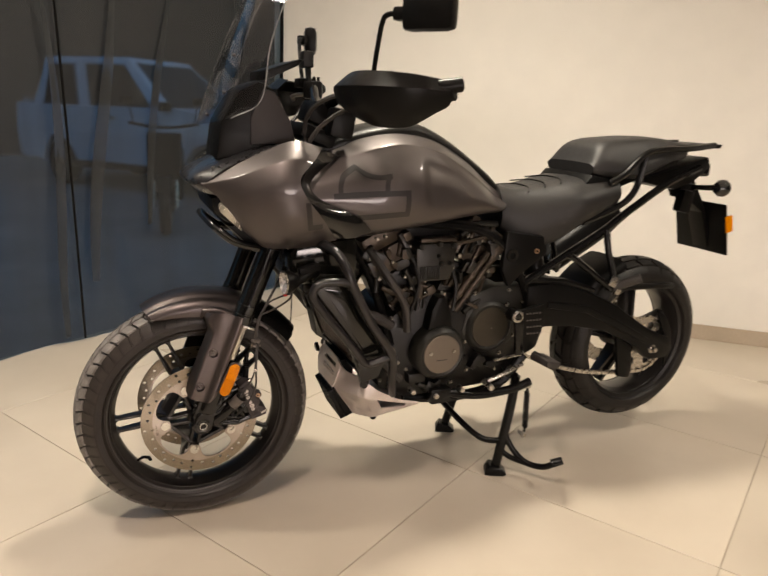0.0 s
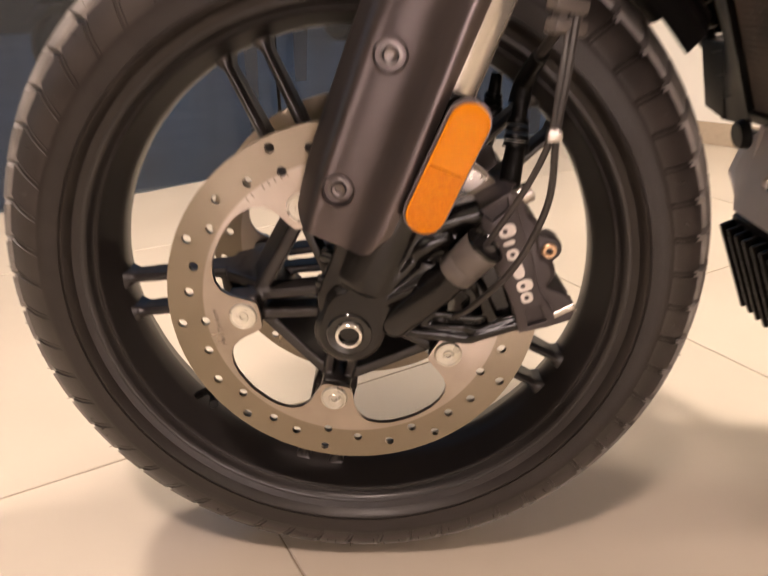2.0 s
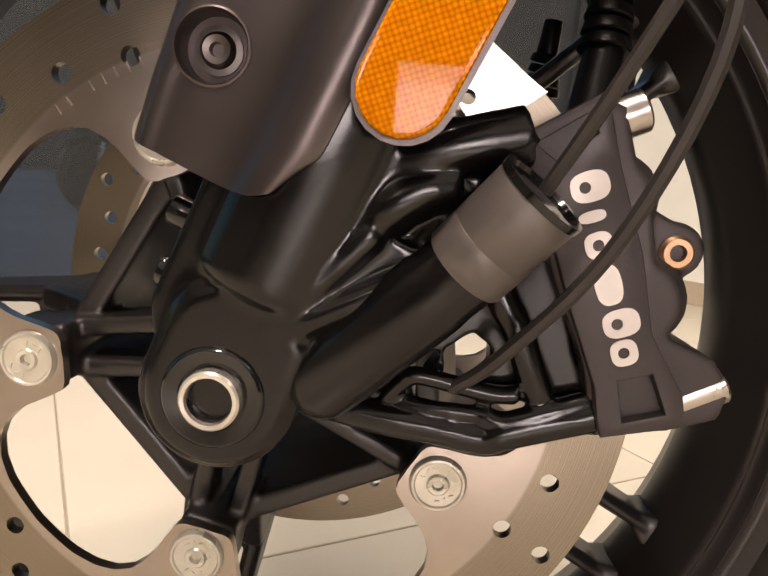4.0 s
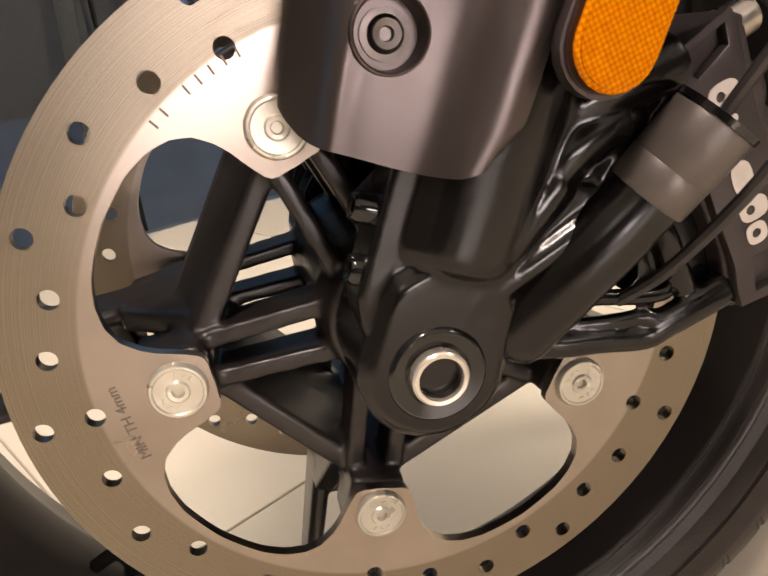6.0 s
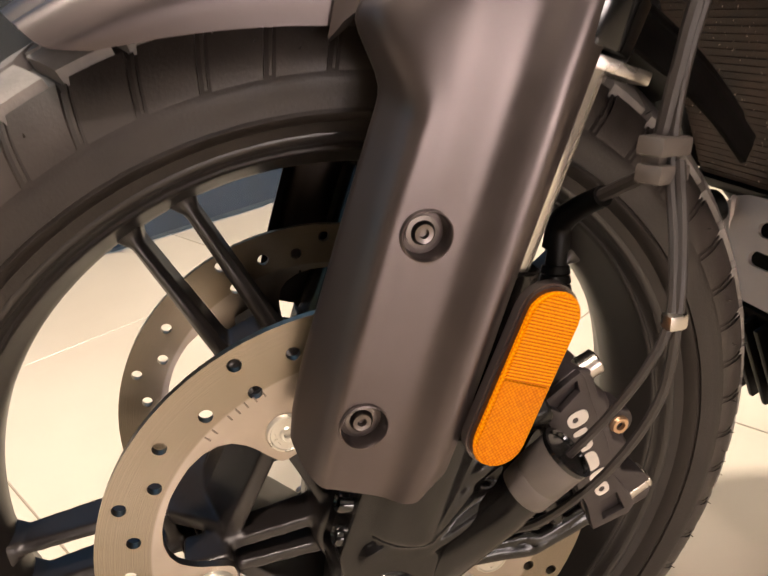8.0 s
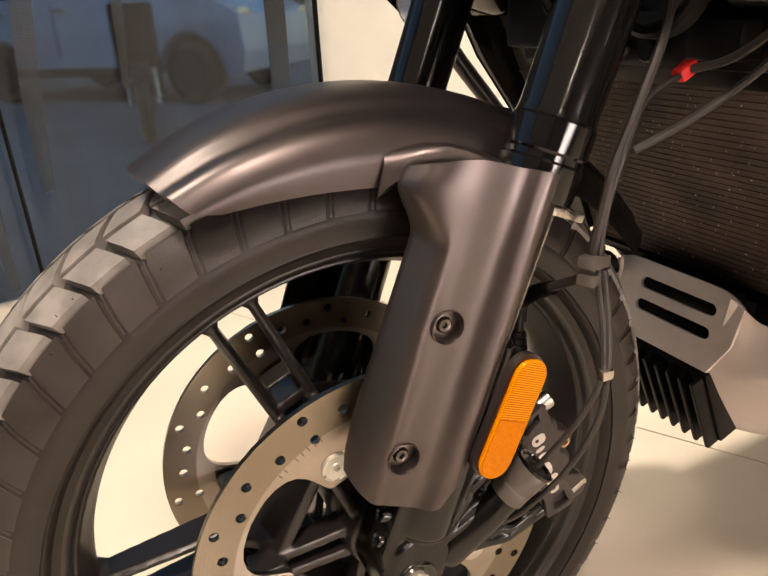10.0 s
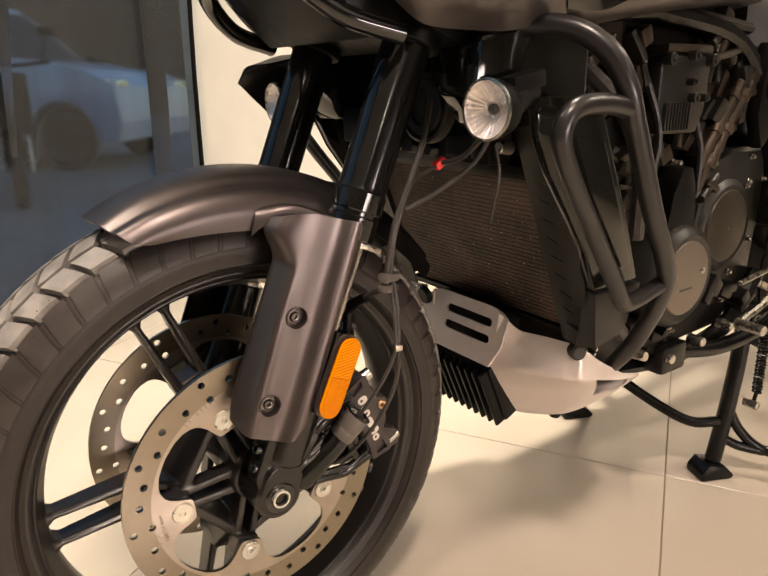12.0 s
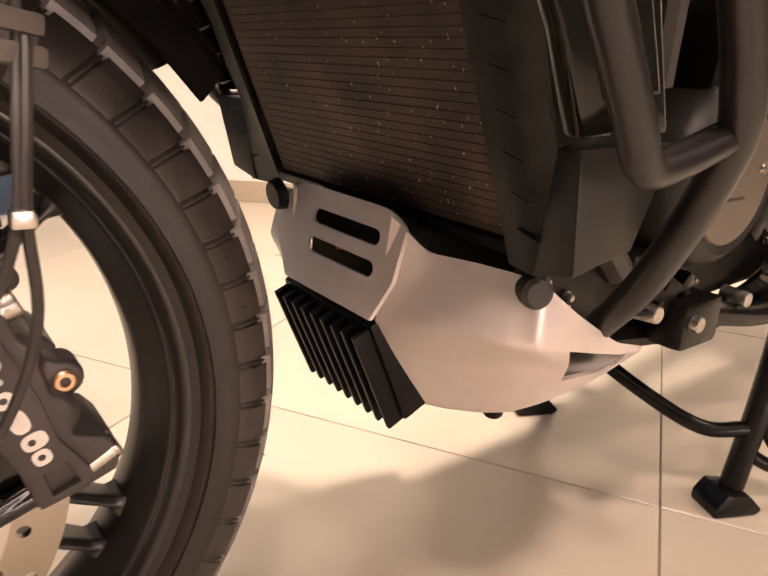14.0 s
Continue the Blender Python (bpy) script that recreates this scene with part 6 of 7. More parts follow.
part("cover_mark", bm, "mark", engine)
side_cover((0.900, -0.132, 0.528), 0.078, "primary")
bm = B()
prism(bm, [(.80, .52), (.84, .46), (.98, .46), (1.04, .52), (1.06, .60), (1.02, .66), (.90, .66), (.83, .64)], -0.124, -0.06, 0.015)
part("primary_cover", bm, "satin", engine)
# bolts round the crankcase
rng = random.Random(7)
bm = B()
for k in range(46):
    a = rng.random()
    x, z = rng.uniform(0.53, 1.02), rng.uniform(0.34, 0.66)
    if (x - .708) ** 2 + (z - .474) ** 2 < .011:
        continue
    y = -0.119 if z < 0.46 or x < 0.80 else -0.125
    lathe(bm, [(0, -0.008), (0.003, -0.008), (0.0042, -0.006), (0.0042, -0.002), (0.006, -0.002), (0.006, 0)], along_y(x, y, z), 8)
tagged(part("case_bolts", bm, "steel", engine), kind="stuff")
bm = B()
for k in range(14):
    x, z = rng.uniform(0.55, 1.0), rng.uniform(0.33, 0.43)
    block(bm, (x, -0.125, z), (rng.uniform(.02, .06), 0.05, rng.uniform(.012, .035)), pose(0, 0, 0, 0, rng.uniform(-40, 40), 0), 0.005)
tagged(part("casting", bm, "engine", engine), kind="stuff")


def cylinder_bank(foot, head, tint):
    """One cylinder: barrel, head, cam cover with ribs and bolts."""
    f, h = Vector(foot), Vector(head)
    L = (h - f).length
    m = aim(f, h)
    tilt = math.degrees(math.atan2(h.x - f.x, h.z - f.z))
    R = pose(0, 0, 0, 0, tilt, 0)
    def at(k, dx=0, dy=0):
        p = f + (h - f) * k
        return p + R.to_3x3() @ Vector((dx, dy, 0))
    bm = B()
    block(bm, at(0.25), (0.125, 0.20, L * 0.5), R, 0.012)
    cyl = part("cylinder", bm, "engine", engine)
    # castings, unions and bosses crowding the outer side of the barrel and head
    rng = random.Random(tint + 3)
    for name, mt, count in (("casting_detail", "bronze", 20), ("union_detail", "cast", 22)):
        bm = B()
        for k in range(count):
            q = at(rng.uniform(0.05, 0.95), rng.uniform(-0.07, 0.07), -0.105 - rng.uniform(0.0, 0.022))
            turn = R @ pose(0, 0, 0, rng.uniform(-15, 15), rng.choice((0, 0, 90, 35, -35)), 0)
            if k % 3:
                block(bm, q, (rng.uniform(.012, .030), rng.uniform(.02, .036), rng.uniform(.016, .052)), turn, 0.004)
            else:
                d = turn.to_3x3() @ Vector((0, 0, rng.uniform(.018, .045)))
                rod(bm, q - d, q + d, rng.uniform(.005, .010), rng.uniform(.005, .009), 12)
        tagged(part(name, bm, mt, cyl), kind="stuff")
    bm = B()
    for k in range(12):
        q = at(rng.uniform(0.05, 0.98), rng.uniform(-0.07, 0.07), -0.118)
        rod(bm, q, (q.x, q.y - 0.016, q.z), 0.0052, 0.0048, 6)
    tagged(part("fixing_detail", bm, "steel", cyl), kind="stuff")
    bm = B()
    block(bm, at(0.66), (0.145, 0.225, L * 0.26), R, 0.012)
    for dx in (-0.05, 0.0, 0.05):
        block(bm, at(0.66, dx, -0.112), (0.018, 0.02, L * 0.22), R, 0.005)
    part("cylinder_head", bm, "bronze", engine, "bronze-grey cylinder head")
    bm = B()
    block(bm, at(0.90), (0.130, 0.235, L * 0.2), R, 0.02)
    for dx in (-0.035, 0.02):
        block(bm, at(0.96, dx), (0.04, 0.15, L * 0.16), R, 0.012)
    part("cam_cover", bm, "bronze", engine, "bronze-grey cam cover")
    for k, dx in ((0.80, -0.06), (0.80, 0.06), (0.56, -0.06), (0.56, 0.06)):
        bm = B()
        q = at(k, dx, -0.115)
        rod(bm, q, (q.x, q.y - 0.014, q.z), 0.008, 0.007)
        part("head_bolt", bm, "steel", engine)


cylinder_bank((0.640, 0.0, 0.600), (0.510, 0.0, 0.850), 0)
cylinder_bank((0.760, 0.0, 0.600), (0.880, 0.0, 0.850), 1)
# ribbed ignition box between the cylinders
bm = B()
prism(bm, [(.632, .700), (.728, .700), (.744, .735), (.748, .798), (.738, .812), (.628, .812), (.618, .795), (.620, .735)], -0.150, -0.090, 0.006)
box = part("coil_box", bm, "cast", engine, "satin black ribbed ignition box")
for k in range(9):
    bm = B()
    block(bm, (.634 + .0075 * k, -.152, .726), (.0035, .008, .040), None, .001)
    part("rib", bm, "cast", box)
for x, z, r in ((.630, .806, .010), (.690, .812, .009), (.738, .806, .010), (.700, .752, .008), (.728, .752, .007), (.690, .775, .006)):
    bm = B()
    rod(bm, (x, -.144, z), (x, -.162, z), r, r * .9, 12)
    rod(bm, (x, -.161, z), (x, -.165, z), r * .55, r * .5, 6)
    part("boss", bm, "cast", box)
bm = B()
block(bm, (.690, -.125, .822), (.118, .05, .012), None, .004)
part("lid", bm, "bronze", box)
for pts, r, mt in (([(.48, -.12, .80), (.52, -.17, .73), (.58, -.16, .64), (.60, -.15, .55)], .012, "hose"),
                   ([(.66, -.13, .80), (.72, -.14, .805), (.80, -.14, .815), (.86, -.13, .825)], .006, "bronze"),
                   ([(.60, -.13, .80), (.63, -.15, .70), (.60, -.155, .60)], .006, "engine"),
                   ([(.74, -.12, .76), (.76, -.14, .68), (.75, -.15, .60)], .006, "engine"),
                   ([(.46, -.10, .52), (.52, -.15, .46), (.58, -.155, .40)], .014, "hose"),
                   ([(.43, -.14, .62), (.50, -.15, .60), (.55, -.14, .57)], .016, "hose"),
                   ([(.40, -.10, .84), (.50, -.13, .86), (.70, -.13, .87), (.90, -.12, .86)], .010, "frame")):
    cable("coolant_hose" if mt == "hose" else "pipe", pts, r, mt, engine)
# rocker tubes beside the rear cylinder, with collars
for x0, x1 in ((.735, .868), (.765, .898)):
    bm = B()
    a, b = Vector((x0, -.135, .595)), Vector((x1, -.135, .775))
    rod(bm, a, b, 0.0095, 0.0095, 14)
    for k in (0.25, 0.55, 0.85):
        c = a + (b - a) * k
        rod(bm, c, c + (b - a) * 0.07, 0.0125, 0.0125, 14)
    part("rocker_tube", bm, "bronze", engine, "bronze-grey rocker tube")
bm = B()
block(bm, (0.69, 0, 0.835), (0.30, 0.20, 0.085), None, 0.02)
part("airbox", bm, "black", engine)
# exhaust pipes and collector
for pts in ([(.56, .06, .74), (.50, .08, .64), (.52, .10, .46), (.60, .12, .36), (.80, .13, .34), (1.1, .17, .42)], [(.86, .06, .76), (.95, .14, .66), (1.0, .18, .52), (1.1, .18, .44)]):
    cable("exhaust_pipe", pts, 0.022, "steel", engine)

# --- frame ---
for sy in (-1, 1):
    for pts, r in (([(.40, .06, 1.0), (.46, .12, .91), (.60, .13, .875), (.85, .13, .84), (.98, .13, .72), (1.06, .13, .55)], .014),
                   ([(.36, .05, .92), (.43, .09, .82), (.50, .10, .70), (.56, .12, .50)], .014),
                   ([(.62, .10, .31), (.80, .12, .30), (.95, .13, .33), (1.04, .13, .42)], .016)):
        cable("frame_tube", [(x, y * sy, z) for x, y, z in pts], r, "frame", bike, "black frame tube")
    bm = B()
    prism(bm, [(.925, .84), (1.06, .82), (1.08, .765), (.985, .70), (.945, .66), (.915, .72)], sy * 0.150, sy * 0.125, 0.008)
    fp = part("frame_plate", bm, "black", bike)
    for x, z, r, mt in ((.945, .765, .020, "rim"), (1.035, .775, .008, "gold")):
        bm = B()
        lathe(bm, [(r * .5, sy * 0.002), (r * .5, sy * 0.006), (r, sy * 0.006), (r, 0)], along_y(x, sy * 0.150, z), 24)
        part("frame_bolt", bm, mt, fp)

# --- tank ---
TANK = [(.335, [(0, 1.075), (.08, 1.068), (.120, 1.052), (.140, 1.030), (.176, .985), (.192, .94), (.186, .89), (.165, .848), (.09, .83), (0, .83)]),
        (.45, [(0, 1.112), (.08, 1.106), (.140, 1.081), (.156, 1.064), (.194, 1.01), (.208, .95), (.203, .90), (.178, .852), (.10, .84), (0, .84)]),
        (.56, [(0, 1.132), (.08, 1.124), (.144, 1.100), (.160, 1.084), (.199, 1.02), (.213, .96), (.207, .91), (.180, .866), (.10, .86), (0, .86)]),
        (.68, [(0, 1.118), (.08, 1.106), (.135, 1.078), (.150, 1.062), (.188, 1.004), (.202, .955), (.196, .915), (.170, .880), (.09, .875), (0, .875)]),
        (.80, [(0, 1.056), (.07, 1.046), (.114, 1.017), (.128, 1.000), (.163, .962), (.175, .935), (.168, .910), (.145, .892), (.08, .885), (0, .885)]),
        (.90, [(0, .985), (.05, .976), (.087, .951), (.098, .940), (.128, .922), (.140, .912), (.138, .904), (.122, .897), (.07, .89), (0, .89)]),
        (.945, [(0, .955), (.04, .948), (.062, .934), (.070, .928), (.086, .920), (.094, .914), (.094, .908), (.085, .902), (.05, .90), (0, .90)])]


def ease(a, b, x):
    k = min(1.0, max(0.0, (x - a) / (b - a)))
    return k * k * (3 - 2 * k)


bm = B()
body_loft(bm, TANK, 12, 6)
for v in bm.verts:
    x, z = v.co.x, v.co.z
    # the front edge sweeps forward at mid height
    front = float(np.interp(z, [.857, .913, .953, .996, 1.037, 1.079], [.382, .340, .287, .271, .320, .375]))
    v.co.x += (front - .335) * (1 - ease(.335, .47, x)) * min(1.0, abs(v.co.y) / 0.12)
    # knee hollow behind the emblem
    brow = float(np.interp(x, [.45, .594, .73, .878], [1.064, 1.089, 1.042, .951]))
    hollow = ease(.600 + 2.2 * (z - .99) ** 2, .628 + 2.2 * (z - .99) ** 2, x) * (1 - ease(.70, .88, x)) * ease(.905, .965, z) * (1 - ease(brow - .040, brow - .012, z))
    v.co.y -= math.copysign(0.009 * hollow, v.co.y)
tank = part("fuel_tank", bm, "silver", bike, "gunmetal metallic fuel tank with charcoal emblem")


bpy.context.view_layer.update()


def tank_top(x, y):
    """Height of the tank's skin at (x, y), on its upper side."""
    xs = [q[0] for q in TANK]
    zs = [float(np.interp(y, [p[0] for p in q[1][:6]], [p[1] for p in q[1][:6]])) for q in TANK]
    return float(np.interp(x, xs, zs))


bm = B()
patch(bm, [[(x, -w, tank_top(x, w) - .006), (x, -w * .95, zt - .014), (x, -w * .6, zt), (x, 0, zt + .004), (x, w * .6, zt), (x, w * .95, zt - .014), (x, w, tank_top(x, w) - .006)]
           for x, w, zt in ((.35, .080, 1.096), (.42, .086, 1.120), (.52, .090, 1.143), (.625, .088, 1.152), (.72, .080, 1.118), (.80, .070, 1.073), (.90, .056, 1.006), (.95, .040, .966))], 4, 3, 0.003)
part("tank_console", bm, "matt", tank, "satin black console along the tank's top", 30)


def on_tank(x, z, lift=0.0015):
    """Point on the tank's left side at that x and z."""
    hit, at, normal, face = tank.ray_cast((x, -1.0, z), (0, 1, 0))
    return (x, at.y - lift, z) if hit else (x, -0.2, z)


def ribbon(bm, pts, w, sy=1, n=10):
    """A flat painted band that follows the tank's side."""
    p = catmull(pts, n)
    rows = []
    for i in range(len(p)):
        t = p[min(i + 1, len(p) - 1)] - p[max(i - 1, 0)]
        t = t / (np.linalg.norm(t) + 1e-9)
        nn = np.array([-t[1], t[0]]) * w / 2
        rows.append([on_tank(*(p[i] - nn)), on_tank(*p[i]), on_tank(*(p[i] + nn))])
    for r in rows:
        for k in range(3):
            r[k] = (r[k][0], r[k][1] * sy, r[k][2])
    patch(bm, rows, 1, 1, 0)


for sy in (1, -1):
    bm = B()
    ribbon(bm, [(.345, .961), (.44, .967), (.560, .970)], .015, sy, 8)
    ribbon(bm, [(.350, .899), (.45, .906), (.560, .913)], .015, sy, 8)
    ribbon(bm, [(.5525, .976), (.5535, .942), (.5525, .907)], .015, sy, 8)
    ribbon(bm, [(.364, .968), (.366, .990), (.378, 1.014), (.414, 1.037)], .013, sy, 8)
    ribbon(bm, [(.410, 1.036), (.436, 1.018), (.470, 1.010), (.508, 1.014)], .013, sy, 8)
    ribbon(bm, [(.503, 1.018), (.494, .998), (.492, .970)], .013, sy, 8)
    part("emblem", bm, "mark", tank, "charcoal painted emblem outline")

# --- side fairings ---
for sy in (-1, 1):
    f = lambda x, y, z: (x, sy * y, z)
    rows = [[f(.005, .105, .995), f(.09, .145, 1.035), f(.170, .160, 1.072), f(.245, .168, 1.100), f(.322, .165, 1.084)],
            [f(.018, .128, .990), f(.09, .176, 1.013), f(.170, .205, 1.047), f(.232, .213, 1.066), f(.298, .198, 1.062)],
            [f(.022, .135, .984), f(.09, .186, 1.003), f(.170, .217, 1.034), f(.228, .226, 1.050), f(.281, .214, 1.047)],
            [f(.050, .152, .962), f(.105, .205, .968), f(.165, .233, .990), f(.205, .243, 1.004), f(.243, .242, 1.010)],
            [f(.066, .160, .940), f(.110, .206, .935), f(.170, .235, .950), f(.214, .247, .958), f(.258, .246, .966)],
            [f(.082, .168, .918), f(.120, .205, .900), f(.180, .232, .903), f(.240, .243, .908), f(.303, .233, .912)],
            [f(.112, .178, .876), f(.145, .195, .855), f(.200, .212, .852), f(.260, .220, .858), f(.332, .216, .874)],
            [f(.140, .165, .850), f(.165, .178, .830), f(.215, .185, .826), f(.280, .190, .828), f(.358, .192, .845)]]
    bm = B()
    patch(bm, rows, 4, 4, -0.006 * sy)
    fairing = part("side_fairing", bm, "silver", bike, "gunmetal metallic side fairing", 50)
    bpy.context.view_layer.update()
    bm = B()
    for a, b in (((.262, .953), (.272, .884)), ((.266, .886), (.306, .889))):
        rows = []
        for k in range(9):
            x, z = a[0] + (b[0] - a[0]) * k / 8, a[1] + (b[1] - a[1]) * k / 8
            d = Vector((b[0] - a[0], b[1] - a[1])).normalized()
            row = []
            for w in (-0.007, 0.0, 0.007):
                hit, at, normal, face = fairing.ray_cast((x - d.y * w, sy * 1.0, z + d.x * w), (0, -sy, 0))
                row.append((x - d.y * w, (at.y if hit else sy * .24) + sy * 0.0015, z + d.x * w))
            rows.append(row)
        patch(bm, rows, 1, 1, 0)
    part("emblem", bm, "mark", fairing, "charcoal painted emblem corner")
    # black infill between fairing and tank
    bm = B()
    patch(bm, [[f(.322, .158, 1.078), f(.352, .146, 1.070), f(.385, .134, 1.064)], [f(.284, .206, 1.046), f(.300, .190, 1.040), f(.325, .170, 1.034)], [f(.247, .234, 1.004), f(.260, .220, 1.000), f(.280, .198, .992)],
               [f(.262, .240, .960), f(.284, .226, .955), f(.312, .206, .952)], [f(.310, .228, .900), f(.352, .224, .905), f(.402, .213, .912)], [f(.348, .203, .852), f(.398, .210, .852), f(.452, .207, .868)]], 4, 4, -0.004 * sy)
    part("infill_panel", bm, "gloss", fairing, "black plastic infill panel")

# --- nose: cowl, headlamp, lower guard ---
bm = B()
patch(bm, [[(.080, -.150, .955), (.030, -.100, .962), (.016, 0, .965), (.030, .100, .962), (.080, .150, .955)],
           [(.030, -.140, .985), (-.008, -.095, .995), (-.016, 0, 1.0), (-.008, .095, .995), (.030, .140, .985)],
           [(.080, -.150, 1.030), (.050, -.090, 1.035), (.040, 0, 1.040), (.050, .090, 1.035), (.080, .150, 1.030)],
           [(.180, -.160, 1.075), (.160, -.090, 1.075), (.150, 0, 1.078), (.160, .090, 1.075), (.180, .160, 1.075)],
           [(.280, -.165, 1.098), (.28, -.090, 1.095), (.28, 0, 1.095), (.28, .090, 1.095), (.280, .165, 1.098)]], 5, 5, 0.005)
cowl = part("nose_cowl", bm, "nose", bike, "dark grey painted nose cowl over the headlamp")
bm = B()
prism(bm, [(.040, .955), (.16, .965), (.18, .885), (.085, .885), (.045, .915)], -0.135, 0.135, 0.012)
hl = part("headlamp", bm, "black", bike, "angular headlamp with clear corner lens")
for sy in (-1, 1):
    bm = B()
    patch(bm, [[(.060, sy * .150, .945), (.078, sy * .170, .925), (.105, sy * .180, .888)], [(.055, sy * .125, .925), (.075, sy * .150, .905), (.110, sy * .165, .872)]], 4, 4, 0.004)
    part("corner_lens", bm, "chrome", hl, "clear ribbed corner lens")
    bm = B()
    for k in range(6):
        t = k / 5
        bar(bm, (.063 + .04 * t, sy * (.152 + .025 * t), .938 - .048 * t), (.060 + .045 * t, sy * (.134 + .025 * t), .925 - .048 * t), .003, .003, .006, .006, .0005)
    part("lens_ribs", bm, "letter", hl)
bm = B()
sweep(bm, [(.16, -.15, .822), (.10, -.135, .838), (.055, -.105, .872), (.036, -.04, .892), (.036, .04, .892), (.055, .105, .872), (.10, .135, .838), (.16, .15, .822)], 0.011, 12, 6)
part("lower_guard", bm, "gloss", bike, "gloss black tube under the headlamp")
bm = B()
prism(bm, [(.075, .882), (.20, .885), (.22, .835), (.14, .818)], -0.125, 0.125, 0.012)
part("lower_cowl", bm, "black", bike)
bm = B()
sweep(bm, [(.20, .10, .878), (.188, .05, .848), (.192, -.05, .838), (.24, -.10, .842)], 0.012, 12, 6)
part("support_tube", bm, "frame", bike)
bm = B()
block(bm, (0.225, 0, 0.842), (0.07, 0.30, 0.045), pose(0, 0, 0, 0, 22, 0), 0.012)
part("triple_clamp", bm, "black", bike)

# --- windscreen and dash ---
def scr(rows):
    out = []
    for r in rows:
        out.append(list(r) + [(x, -y, z) for x, y, z in r[::-1][1:]])
    return out


bm = B()
patch(bm, scr([[(.095, -.135, 1.150), (.045, -.085, 1.136), (.030, 0, 1.132)], [(.160, -.178, 1.195), (.080, -.095, 1.215), (.058, 0, 1.217)],
               [(.183, -.178, 1.320), (.120, -.095, 1.330), (.106, 0, 1.332)], [(.222, -.174, 1.430), (.168, -.095, 1.436), (.156, 0, 1.438)],
               [(.262, -.130, 1.505), (.215, -.075, 1.522), (.206, 0, 1.526)]]), 6, 6, 0.004)
screen = part("windscreen", bm, "screen", bike, "tall smoke-tinted clear windscreen", 70)
screen.visible_shadow = False
for sy in (-1, 1):
    bm = B()
    sweep(bm, [(x, y * sy, z) for x, y, z in ((.095, .136, 1.150), (.160, .179, 1.195), (.183, .179, 1.320), (.222, .175, 1.430), (.262, .131, 1.505))], 0.0014, 6, 6)
    part("screen_edge", bm, "edge", screen)
for y, z, x in ((-.06, 1.155, .048), (.06, 1.155, .048), (-.10, 1.300, .110), (.10, 1.300, .110), (-.10, 1.21, .085), (.10, 1.21, .085)):
    bm = B()
    rod(bm, (x + 0.004, y, z), (x - 0.004, y, z + 0.001), 0.0045, 0.004)
    part("screen_screw", bm, "calip", screen)
bm = B()
prism(bm, [(.060, 1.04), (.075, 1.14), (.125, 1.22), (.175, 1.245), (.215, 1.225), (.250, 1.15), (.265, 1.085)], -0.095, 0.095, 0.015)
dash = part("instrument_housing", bm, "black", bike, "black instrument housing behind the screen")
for sy in (-1, 1):
    bm = B()
    prism(bm, [(.150, 1.085), (.150, 1.15), (.185, 1.225), (.215, 1.215), (.255, 1.145), (.268, 1.090)], sy * 0.102, sy * 0.092, 0.003)
    part("side_trim", bm, "trim", dash, "dark mauve side trim")
bm = B()
prism(bm, [(.19, 1.245), (.275, 1.285), (.290, 1.300), (.280, 1.302), (.19, 1.270)], -0.10, 0.10, 0.004)
part("visor", bm, "black", dash)

# --- handlebar, controls, guards, mirrors ---
bm = B()
sweep(bm, [(.490, -.47, 1.215), (.455, -.33, 1.225), (.405, -.19, 1.235), (.375, -.07, 1.195), (.372, 0, 1.185), (.375, .07, 1.195), (.405, .19, 1.235), (.455, .33, 1.225), (.490, .47, 1.215)], 0.013, 12, 6)
bars = part("handlebar", bm, "frame", bike, "black tapered handlebar")
bm = B()
block(bm, (.365, 0, 1.16), (.09, .13, .06), pose(0, 0, 0, 0, 22, 0), 0.012)
block(bm, (.33, 0, 1.11), (.10, .22, .04), pose(0, 0, 0, 0, 22, 0), 0.012)
part("top_clamp", bm, "black", bars)
